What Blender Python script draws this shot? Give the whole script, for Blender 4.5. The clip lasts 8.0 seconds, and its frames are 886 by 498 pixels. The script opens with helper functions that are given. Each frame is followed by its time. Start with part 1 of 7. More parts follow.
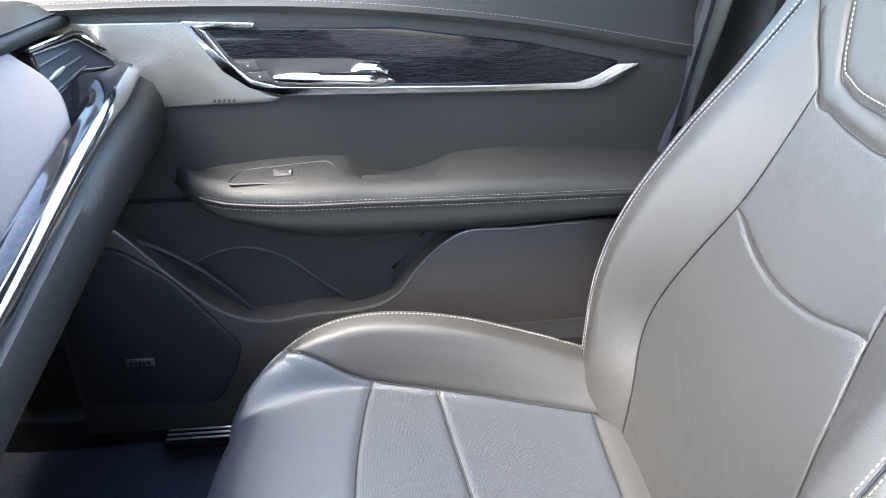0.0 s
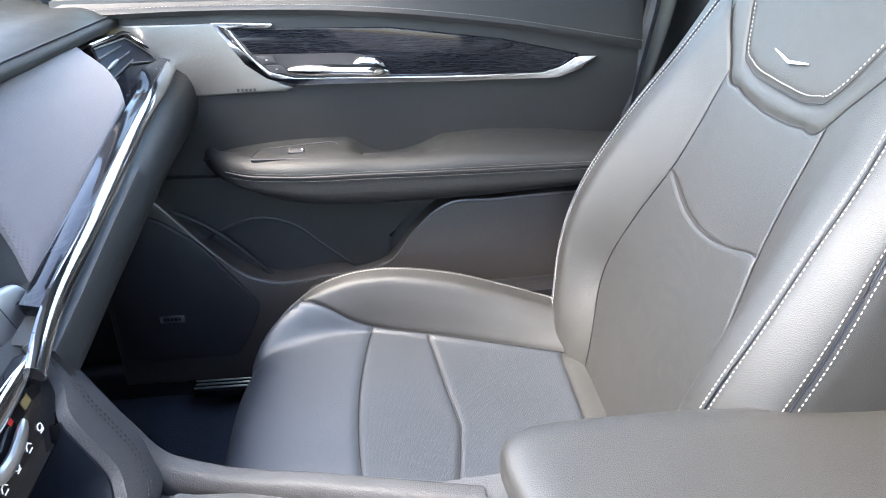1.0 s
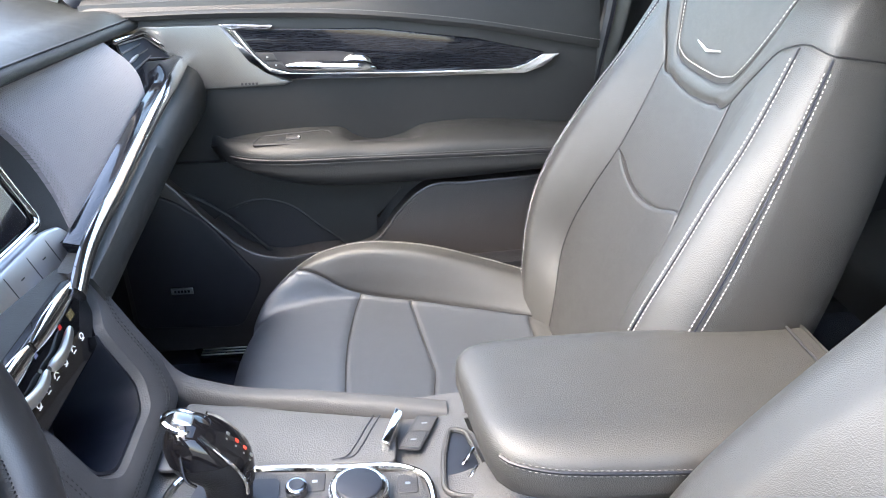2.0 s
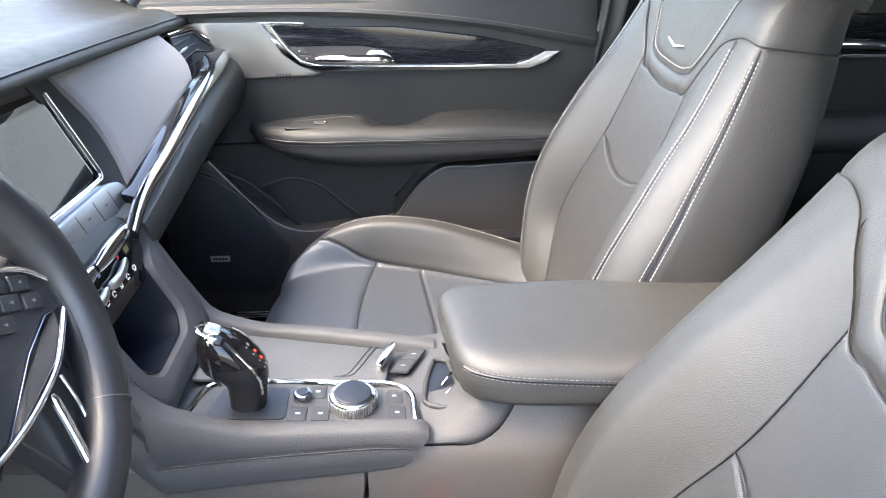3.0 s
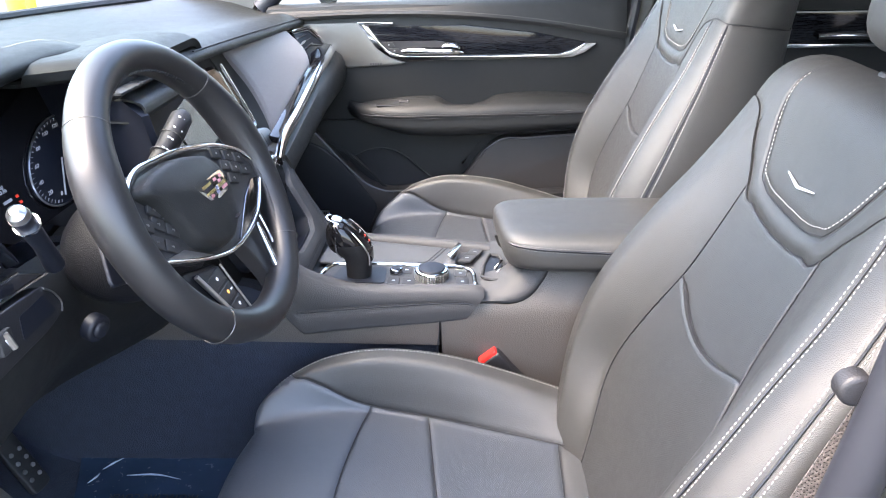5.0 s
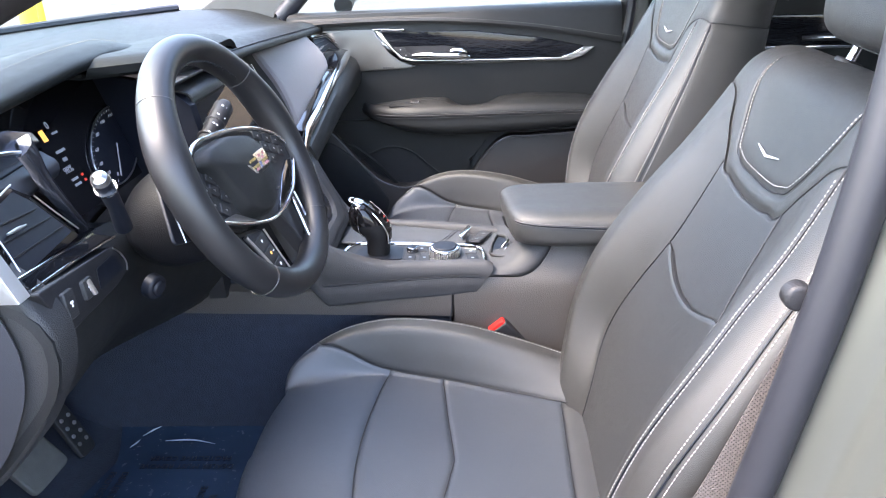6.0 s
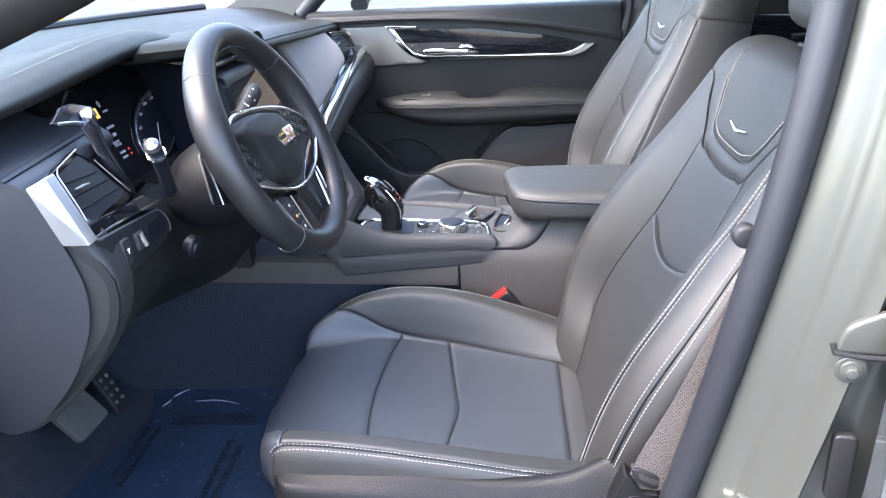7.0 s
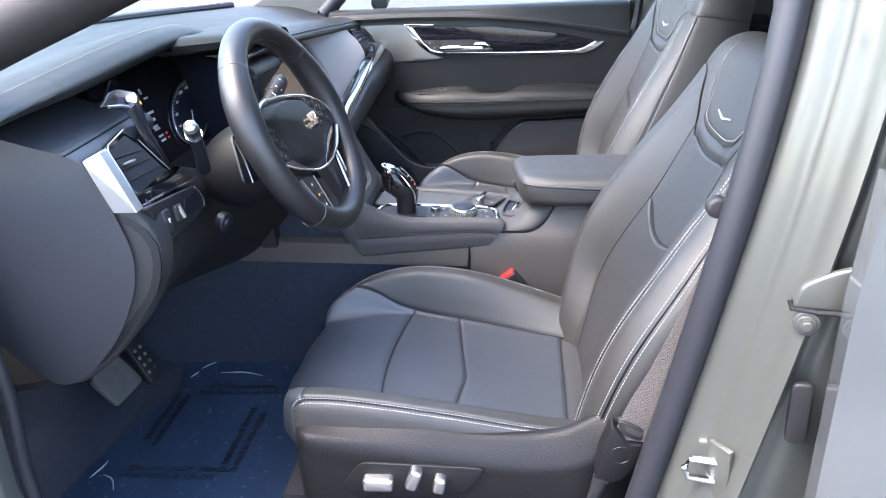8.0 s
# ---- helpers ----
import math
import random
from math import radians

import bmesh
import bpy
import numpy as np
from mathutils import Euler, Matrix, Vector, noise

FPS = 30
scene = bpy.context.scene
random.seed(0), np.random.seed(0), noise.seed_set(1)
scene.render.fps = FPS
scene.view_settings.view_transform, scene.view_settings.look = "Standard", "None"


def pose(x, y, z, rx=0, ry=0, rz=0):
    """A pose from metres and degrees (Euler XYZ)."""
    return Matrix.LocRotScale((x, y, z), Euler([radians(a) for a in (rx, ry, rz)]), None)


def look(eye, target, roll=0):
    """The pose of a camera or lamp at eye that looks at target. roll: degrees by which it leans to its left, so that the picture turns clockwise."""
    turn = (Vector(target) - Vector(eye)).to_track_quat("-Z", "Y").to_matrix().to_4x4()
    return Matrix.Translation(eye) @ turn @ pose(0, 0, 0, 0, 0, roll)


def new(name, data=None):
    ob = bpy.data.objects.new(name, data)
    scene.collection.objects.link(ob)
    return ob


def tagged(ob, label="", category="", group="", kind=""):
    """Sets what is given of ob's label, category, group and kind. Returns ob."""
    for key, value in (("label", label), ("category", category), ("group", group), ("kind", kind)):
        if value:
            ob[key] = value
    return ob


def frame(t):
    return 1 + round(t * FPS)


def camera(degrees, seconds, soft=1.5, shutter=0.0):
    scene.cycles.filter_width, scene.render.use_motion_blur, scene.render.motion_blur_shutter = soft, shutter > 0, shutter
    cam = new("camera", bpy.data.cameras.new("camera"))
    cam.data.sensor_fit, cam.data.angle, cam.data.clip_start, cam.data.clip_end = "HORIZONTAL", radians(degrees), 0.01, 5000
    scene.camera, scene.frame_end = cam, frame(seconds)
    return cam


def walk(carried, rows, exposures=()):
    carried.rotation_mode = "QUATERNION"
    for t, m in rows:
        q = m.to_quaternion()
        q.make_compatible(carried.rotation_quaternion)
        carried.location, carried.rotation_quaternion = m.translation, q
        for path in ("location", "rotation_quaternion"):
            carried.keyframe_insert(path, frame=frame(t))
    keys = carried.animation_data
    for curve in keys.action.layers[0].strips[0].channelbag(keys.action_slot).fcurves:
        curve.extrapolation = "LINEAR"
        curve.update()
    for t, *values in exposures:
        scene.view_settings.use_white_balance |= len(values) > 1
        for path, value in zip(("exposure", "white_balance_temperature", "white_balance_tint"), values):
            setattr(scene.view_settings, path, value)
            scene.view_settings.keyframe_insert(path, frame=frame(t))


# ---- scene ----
cam = camera(60.2, 8.0, 1.0)
METRES, EYE, TILT, LEAN, TURN = 1.31, 1.27, -29.0, 0.0, -5.5
ROWS = [
    (0.0, 0.0, 0.0, 0.0, 0.0, -0.0, -0.0),
    (0.5, 0.0095, -0.0556, -0.0282, 0.48, 0.5, 0.2),
    (1.0, 0.0148, -0.1317, -0.058, 0.18, 1.15, 0.52),
    (1.5, 0.0258, -0.1908, -0.0883, 0.21, 1.88, 0.59),
    (3.0, 0.095, -0.3512, -0.1669, 3.47, 3.03, -1.0),
    (3.5, 0.1166, -0.4257, -0.1974, 6.64, 3.02, -3.0),
    (4.0, 0.1161, -0.49, -0.2351, 7.84, 3.19, -3.79),
    (4.5, 0.1252, -0.5557, -0.2731, 8.07, 3.83, -2.77),
    (6.0, 0.1329, -0.7055, -0.3632, 8.59, 5.71, -1.76),
    (6.5, 0.142, -0.7348, -0.3946, 8.89, 5.96, -1.9),
    (7.0, 0.1524, -0.7909, -0.4163, 9.35, 6.1, -2.18),
    (7.5, 0.1649, -0.8255, -0.4326, 9.93, 6.15, -2.57),
    (8.0, 0.1768, -0.8588, -0.4519, 10.68, 6.12, -2.99),
]
EXPOSURES = [(0.0, 4.54, 6600, 9), (1.5, 4.38, 6700, 10), (3.0, 4.31, 7150, 12), (4.5, 4.21, 7050, 13), (6.0, 3.98, 6750, 14), (8.0, 3.77, 6480, 14)]
walk(cam, [(t, pose(0, -0.222, EYE, TILT, LEAN, TURN) @ pose(METRES * x, METRES * y, METRES * z, 90 + pitch, roll, yaw)) for t, x, y, z, yaw, pitch, roll in ROWS], EXPOSURES)

# ---- daylight ----
SUN_HIGH, SUN_TURN = 58.0, 248.0
world = bpy.data.worlds.new("world")
scene.world = world
world.use_nodes = True
wt = world.node_tree
sky = wt.nodes.new("ShaderNodeTexSky")
sky.sky_type, sky.sun_disc = "NISHITA", False
sky.sun_elevation, sky.sun_rotation = radians(SUN_HIGH), radians(SUN_TURN)
sky.dust_density = 3.0
wt.links.new(sky.outputs[0], wt.nodes["Background"].inputs[0])
wt.nodes["Background"].inputs[1].default_value = 0.150
sun = new("sun", bpy.data.lights.new("sun", "SUN"))
sun.data.energy, sun.data.angle, sun.data.color = 0.36, radians(34), (1.0, 0.89, 0.76)
sun_way = Vector((math.sin(radians(SUN_TURN)) * math.cos(radians(SUN_HIGH)), math.cos(radians(SUN_TURN)) * math.cos(radians(SUN_HIGH)), math.sin(radians(SUN_HIGH))))
sun.matrix_world = look(sun_way * 20, (0, 0, 0))


# ---- materials ----
def material(name, colour, rough=0.5, metal=0.0, vary=0.15, scale=6.0, grain=0.0, grain_scale=900.0, coat=0.0, island=0.0, sheen=0.0, spec=0.5, stretch=(1, 1, 1)):
    """A surface with blotches of tone and roughness at a large scale and a fine relief."""
    m = bpy.data.materials.new(name)
    m.use_nodes = True
    t = m.node_tree
    b = t.nodes["Principled BSDF"]
    b.inputs["Metallic"].default_value = metal
    b.inputs["Coat Weight"].default_value = coat
    b.inputs["Coat Roughness"].default_value = 0.05
    b.inputs["Sheen Weight"].default_value = sheen
    b.inputs["Specular IOR Level"].default_value = spec
    co = t.nodes.new("ShaderNodeTexCoord")
    mp = t.nodes.new("ShaderNodeMapping")
    mp.inputs["Scale"].default_value = stretch
    t.links.new(co.outputs["Object"], mp.inputs[0])
    big = t.nodes.new("ShaderNodeTexNoise")
    big.inputs["Scale"].default_value, big.inputs["Detail"].default_value = scale, 6.0
    t.links.new(mp.outputs[0], big.inputs["Vector"])
    ramp = t.nodes.new("ShaderNodeMapRange")
    ramp.inputs["To Min"].default_value, ramp.inputs["To Max"].default_value = 1 - vary, 1 + vary
    t.links.new(big.outputs[0], ramp.inputs[0])
    mul = t.nodes.new("ShaderNodeVectorMath")
    mul.operation = "SCALE"
    mul.inputs[0].default_value = colour
    t.links.new(ramp.outputs[0], mul.inputs["Scale"])
    t.links.new(mul.outputs[0], b.inputs["Base Color"])
    rr = t.nodes.new("ShaderNodeMapRange")
    rr.inputs["To Min"].default_value, rr.inputs["To Max"].default_value = rough * 0.88, min(1.0, rough * 1.14)
    fine = t.nodes.new("ShaderNodeTexNoise")
    fine.inputs["Scale"].default_value, fine.inputs["Detail"].default_value = scale * 9, 4.0
    t.links.new(mp.outputs[0], fine.inputs["Vector"])
    t.links.new(fine.outputs[0], rr.inputs[0])
    t.links.new(rr.outputs[0], b.inputs["Roughness"])
    if grain:
        v = t.nodes.new("ShaderNodeTexVoronoi")
        v.inputs["Scale"].default_value = grain_scale
        t.links.new(mp.outputs[0], v.inputs["Vector"])
        bump = t.nodes.new("ShaderNodeBump")
        bump.inputs["Strength"].default_value, bump.inputs["Distance"].default_value = grain, 0.001
        t.links.new(v.outputs["Distance"], bump.inputs["Height"])
        t.links.new(bump.outputs[0], b.inputs["Normal"])
    return m


def perforated(name, base, colour, pitch, flat, depth=0.7):
    """A copy of a leather with small punched holes in rows; flat names the two axes along the cloth."""
    m = base.copy()
    m.name = name
    t = m.node_tree
    b = t.nodes["Principled BSDF"]
    co = [n for n in t.nodes if n.type == "TEX_COORD"][0]
    sep = t.nodes.new("ShaderNodeSeparateXYZ")
    t.links.new(co.outputs["Object"], sep.inputs[0])
    waves = []
    for axis in flat:
        s = t.nodes.new("ShaderNodeMath")
        s.operation = "MULTIPLY"
        s.inputs[1].default_value = math.pi / pitch
        t.links.new(sep.outputs[axis], s.inputs[0])
        w = t.nodes.new("ShaderNodeMath")
        w.operation = "SINE"
        t.links.new(s.outputs[0], w.inputs[0])
        waves.append(w)
    p = t.nodes.new("ShaderNodeMath")
    p.operation = "MULTIPLY"
    t.links.new(waves[0].outputs[0], p.inputs[0])
    t.links.new(waves[1].outputs[0], p.inputs[1])
    hole = t.nodes.new("ShaderNodeMapRange")
    hole.inputs["From Min"].default_value, hole.inputs["From Max"].default_value = 0.45, 0.75
    t.links.new(p.outputs[0], hole.inputs[0])
    mix = t.nodes.new("ShaderNodeMix")
    mix.data_type = "RGBA"
    old = b.inputs["Base Color"].links[0].from_socket
    t.links.new(hole.outputs[0], mix.inputs[0])
    t.links.new(old, mix.inputs[6])
    mix.inputs[7].default_value = (*[c * (1 - depth) for c in colour], 1)
    t.links.new(mix.outputs[2], b.inputs["Base Color"])
    bump = t.nodes.new("ShaderNodeBump")
    bump.invert = True
    bump.inputs["Strength"].default_value, bump.inputs["Distance"].default_value = 0.6, 0.0008
    t.links.new(hole.outputs[0], bump.inputs["Height"])
    if b.inputs["Normal"].links:
        t.links.new(b.inputs["Normal"].links[0].from_socket, bump.inputs["Normal"])
    t.links.new(bump.outputs[0], b.inputs["Normal"])
    return m


def glowing(name, colour, strength):
    m = bpy.data.materials.new(name)
    m.use_nodes = True
    b = m.node_tree.nodes["Principled BSDF"]
    b.inputs["Base Color"].default_value = (*colour, 1)
    b.inputs["Emission Color"].default_value = (*colour, 1)
    b.inputs["Emission Strength"].default_value = strength
    return m


def glass(name, tint=(0.9, 0.95, 0.93), shine=0.05):
    m = bpy.data.materials.new(name)
    m.use_nodes = True
    t = m.node_tree
    t.nodes.remove(t.nodes["Principled BSDF"])
    clear, gloss, mix = (t.nodes.new(k) for k in ("ShaderNodeBsdfTransparent", "ShaderNodeBsdfGlossy", "ShaderNodeMixShader"))
    clear.inputs[0].default_value = (*tint, 1)
    gloss.inputs["Roughness"].default_value = 0.02
    mix.inputs[0].default_value = shine
    t.links.new(clear.outputs[0], mix.inputs[1])
    t.links.new(gloss.outputs[0], mix.inputs[2])
    t.links.new(mix.outputs[0], t.nodes["Material Output"].inputs[0])
    return m


def streaked(name, dark, pale):
    """Lacquered dark wood with short pale streaks along the grain."""
    m = material(name, dark, 0.07, vary=0.3, scale=14, spec=0.30)
    t = m.node_tree
    b = t.nodes["Principled BSDF"]
    co = [n for n in t.nodes if n.type == "TEX_COORD"][0]
    pores = []
    for size, lo, hi in (((26, 26, 900), 0.54, 0.74), ((80, 80, 1900), 0.52, 0.74)):
        mp, n, r = (t.nodes.new(k) for k in ("ShaderNodeMapping", "ShaderNodeTexNoise", "ShaderNodeMapRange"))
        mp.inputs["Scale"].default_value = size
        n.inputs["Scale"].default_value, n.inputs["Detail"].default_value = 1.0, 3.0
        r.inputs["From Min"].default_value, r.inputs["From Max"].default_value = lo, hi
        t.links.new(co.outputs["Object"], mp.inputs[0])
        t.links.new(mp.outputs[0], n.inputs["Vector"])
        t.links.new(n.outputs[0], r.inputs[0])
        pores.append(r)
    add = t.nodes.new("ShaderNodeMath")
    add.operation, add.use_clamp = "ADD", True
    t.links.new(pores[0].outputs[0], add.inputs[0])
    t.links.new(pores[1].outputs[0], add.inputs[1])
    mix = t.nodes.new("ShaderNodeMix")
    mix.data_type = "RGBA"
    t.links.new(add.outputs[0], mix.inputs[0])
    t.links.new(b.inputs["Base Color"].links[0].from_socket, mix.inputs[6])
    mix.inputs[7].default_value = (*pale, 1)
    t.links.new(mix.outputs[2], b.inputs["Base Color"])
    return m


BLACK = (0.0218, 0.0218, 0.0208)
LEATHER = material("black_leather", BLACK, 0.52, vary=0.16, scale=9, grain=0.30, grain_scale=1000, spec=0.72)
# Same black leather; reflected sky and brightness are put into this bluer base.
SKY_INSERT = material("sky_tinted_leather", (0.0265, 0.0325, 0.0425), 0.46, vary=0.16, scale=9, grain=0.30, grain_scale=1000, spec=1.0)
PERF_SEAT = perforated("perforated_cushion_leather", SKY_INSERT, BLACK, 0.0016, (0, 1))
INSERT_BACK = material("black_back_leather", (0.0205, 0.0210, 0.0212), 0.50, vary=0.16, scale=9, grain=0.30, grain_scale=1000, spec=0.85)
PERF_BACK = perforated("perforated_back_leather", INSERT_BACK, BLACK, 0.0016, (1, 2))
RIM = material("smooth_rim_leather", (0.0120, 0.0125, 0.0138), 0.40, spec=0.60, vary=0.08, grain=0.06, grain_scale=900)
VINYL = material("soft_vinyl", (0.0120, 0.0128, 0.0130), 0.54, spec=0.38, vary=0.12, grain=0.25, grain_scale=800)
# Darker copy of the dashboard vinyl, offsetting windshield light on upward faces.
TOP = material("dimmed_top_vinyl", (0.0108, 0.0122, 0.0113), 0.54, spec=0.24, vary=0.12, grain=0.3, grain_scale=750)
PAD = material("dashboard_vinyl", (0.0190, 0.0200, 0.0192), 0.50, spec=0.36, vary=0.12, grain=0.3, grain_scale=750)
# Lighter, bluer than PAD: sky sheen and brightening put into the base colour.
END = material("sheen_toned_plastic", (0.031, 0.033, 0.039), 0.44, vary=0.10, grain=0.15, grain_scale=750)
PLASTIC = material("grained_plastic", (0.0255, 0.0255, 0.0260), 0.52, vary=0.15, grain=0.35, grain_scale=620)
DARK = material("dark_plastic", (0.012, 0.012, 0.014), 0.55, vary=0.2, grain=0.2, grain_scale=600)
SUEDE = perforated("pale_perforated_panel", material("panel_cloth", (0.150, 0.138, 0.139), 0.6, vary=0.08, grain=0.2, grain_scale=900, sheen=0.2), (0.150, 0.138, 0.139), 0.0024, (1, 2), 0.30)
CHROME = material("chrome", (0.78, 0.79, 0.80), 0.09, metal=1.0, vary=0.04, scale=4)
SATIN = material("satin_metal", (0.60, 0.60, 0.59), 0.30, metal=1.0, vary=0.06, scale=3)
BRIGHT = material("brushed_silver", (0.74, 0.74, 0.73), 0.42, metal=0.9, vary=0.08, scale=5, stretch=(1, 1, 14))
GLOSS = material("gloss_black", (0.005, 0.005, 0.006), 0.06, vary=0.1, spec=0.4)
WOOD = streaked("dark_open_pore_wood", (0.0050, 0.0055, 0.0075), (0.017, 0.020, 0.024))
GRILLE = perforated("punched_metal_grille", material("grille_metal", (0.175, 0.175, 0.165), 0.36, metal=0.85, vary=0.06), (0.3, 0.3, 0.28), 0.0013, (0, 2), 0.60)
# Black carpet; the blue of sky light in the footwell is in its colour.
CARPET = material("sky_tinted_carpet", (0.017, 0.023, 0.040), 0.95, vary=0.4, scale=60, grain=0.8, grain_scale=420, sheen=0.1)
TAN = material("tan_render", (0.30, 0.205, 0.150), 0.85, vary=0.15, scale=1.5, grain=0.4, grain_scale=60)
BRUSHED = material("brushed_grey_metal", (0.38, 0.39, 0.41), 0.36, metal=1.0, vary=0.08, scale=14)
SAIL = material("grey_pillar_plastic", (0.10, 0.10, 0.093), 0.6, vary=0.12, scale=6, grain=0.15, grain_scale=900)
TRIM = material("pillar_trim_cloth", (0.022, 0.020, 0.019), 0.60, vary=0.2, scale=5, grain=0.12, grain_scale=1500, spec=0.3)
SHIELD = material("black_grained_plastic", (0.0075, 0.0075, 0.0085), 0.48, spec=0.28, vary=0.15, grain=0.35, grain_scale=620)
FILM_GLINT = material("film_glint", (0.45, 0.52, 0.62), 0.25, vary=0.2)
# Warmer, brighter console plastic: sun from the driver's side put into the base.
SUNLIT_SIDE = material("sun_toned_plastic", (0.068, 0.060, 0.054), 0.50, vary=0.15, grain=0.4, grain_scale=560)
FILM = material("blue_protective_film", (0.030, 0.050, 0.086), 0.26, vary=0.35, scale=11, spec=0.6)
RUBBER = material("door_seal_rubber", (0.016, 0.017, 0.022), 0.42, vary=0.15, scale=9)
PAINT = material("grey_green_metallic_paint", (0.080, 0.085, 0.077), 0.36, metal=0.35, vary=0.06, scale=5, coat=0.35)
SKIN = material("silver_metallic_paint", (0.11, 0.122, 0.13), 0.22, metal=0.4, vary=0.03, scale=4, coat=1.0)
EDGE = material("pale_smooth_plastic", (0.045, 0.043, 0.041), 0.30, vary=0.2, scale=20)
SWOOSH = material("smoked_chrome", (0.17, 0.18, 0.21), 0.16, metal=0.9, vary=0.06, scale=12)
MARK = material("bright_mark", (0.72, 0.73, 0.74), 0.35, metal=0.4, vary=0.05)
DARKCHROME = material("dark_chrome", (0.30, 0.31, 0.34), 0.10, metal=1.0, vary=0.05, scale=12)
THREAD = material("pale_thread", (0.46, 0.45, 0.43), 0.8, vary=0.15, scale=300)
BELT = perforated("seat_belt_webbing", material("belt_yarn", (0.095, 0.083, 0.079), 0.6, vary=0.85, scale=420, grain=0.9, grain_scale=420), (0.10, 0.09, 0.085), 0.0021, (0, 2), 0.95)
DIM = material("grey_thread", (0.17, 0.165, 0.16), 0.8, vary=0.15, scale=300)
RED = material("red_plastic", (0.62, 0.022, 0.018), 0.35, vary=0.06)
SCREEN = material("screen_glass", (0.006, 0.006, 0.008), 0.045, vary=0.1, spec=0.9)
LINER = material("headliner_cloth", (0.10, 0.10, 0.098), 0.9, vary=0.08, scale=30, grain=0.3)
ASPHALT = material("asphalt", (0.082, 0.081, 0.078), 0.9, vary=0.35, scale=3.0, grain=0.8, grain_scale=90)
CONCRETE = material("pale_render", (0.42, 0.42, 0.42), 0.85, vary=0.15, scale=1.5, grain=0.4, grain_scale=60)
LINE = material("white_road_paint", (0.62, 0.61, 0.58), 0.8, vary=0.2, scale=6, grain=0.4, grain_scale=80)
YELLOW = material("yellow_paint", (0.62, 0.42, 0.03), 0.5, vary=0.15, scale=8)
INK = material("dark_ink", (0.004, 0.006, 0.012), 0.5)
CLUSTER = glowing("dim_cluster_light", (0.30, 0.31, 0.33), 0.01)
WARM = material("warm_black_door_plastic", (0.029, 0.0255, 0.0235), 0.52, vary=0.15, grain=0.35, grain_scale=620)
DECK = material("console_deck_plastic", (0.045, 0.046, 0.048), 0.52, vary=0.15, grain=0.35, grain_scale=620)
RAIL = material("console_rail_vinyl", (0.043, 0.043, 0.045), 0.58, vary=0.12, grain=0.3, grain_scale=600, spec=0.35)
GOLD = material("pale_gold", (0.62, 0.50, 0.24), 0.25, metal=0.8, vary=0.05)
ENAMEL = material("rose_enamel", (0.46, 0.22, 0.24), 0.25, vary=0.1)
BLUE = material("blue_enamel", (0.20, 0.22, 0.34), 0.25, vary=0.1)
WHITE = glowing("white_icon", (0.7, 0.72, 0.75), 0.03)
AMBER = glowing("amber_icon", (1.0, 0.45, 0.10), 0.08)
REDGLOW = glowing("red_icon", (0.6, 0.04, 0.02), 0.04)
GLASS = glass("clear_glass")
TINTED = glass("dark_privacy_glass", (0.10, 0.11, 0.11), 0.05)


# ---- tools ----
def fill(v, x, y):
    """Smoothed interpolation through knots."""
    v = np.asarray(v, float)
    x, y = np.asarray(x, float), np.asarray(y, float)
    k = np.clip(np.searchsorted(x, v) - 1, 0, len(x) - 2)
    d = np.gradient(y, x)
    h = x[k + 1] - x[k]
    t = np.clip((v - x[k]) / h, 0, 1)
    return (2 * t**3 - 3 * t**2 + 1) * y[k] + (t**3 - 2 * t**2 + t) * h * d[k] + (3 * t**2 - 2 * t**3) * y[k + 1] + (t**3 - t**2) * h * d[k + 1]


def mesh_part(name, verts, faces, mat, parent=None, label="", smooth=True):
    me = bpy.data.meshes.new(name)
    me.from_pydata([tuple(map(float, v)) for v in verts], [], faces)
    me.materials.append(mat)
    me.polygons.foreach_set("use_smooth", [smooth] * len(me.polygons))
    me.update()
    ob = new(name, me)
    if parent is not None:
        ob.parent = parent
    if label:
        ob["label"] = label
    return ob


def part(name, bm, mat, parent=None, label="", smooth=True):
    me = bpy.data.meshes.new(name)
    bmesh.ops.recalc_face_normals(bm, faces=bm.faces[:])
    bm.to_mesh(me)
    bm.free()
    me.materials.append(mat)
    me.polygons.foreach_set("use_smooth", [smooth] * len(me.polygons))
    if smooth:
        me.set_sharp_from_angle(angle=radians(38))
    ob = new(name, me)
    if parent is not None:
        ob.parent = parent
    if label:
        ob["label"] = label
    return ob


def thing(name, label, category, group="", kind=""):
    return tagged(new(name), label, category, group, kind)


def normals(P):
    du, dv = np.gradient(P, axis=0), np.gradient(P, axis=1)
    n = np.cross(du, dv)
    return n / np.maximum(np.linalg.norm(n, axis=2, keepdims=True), 1e-9)


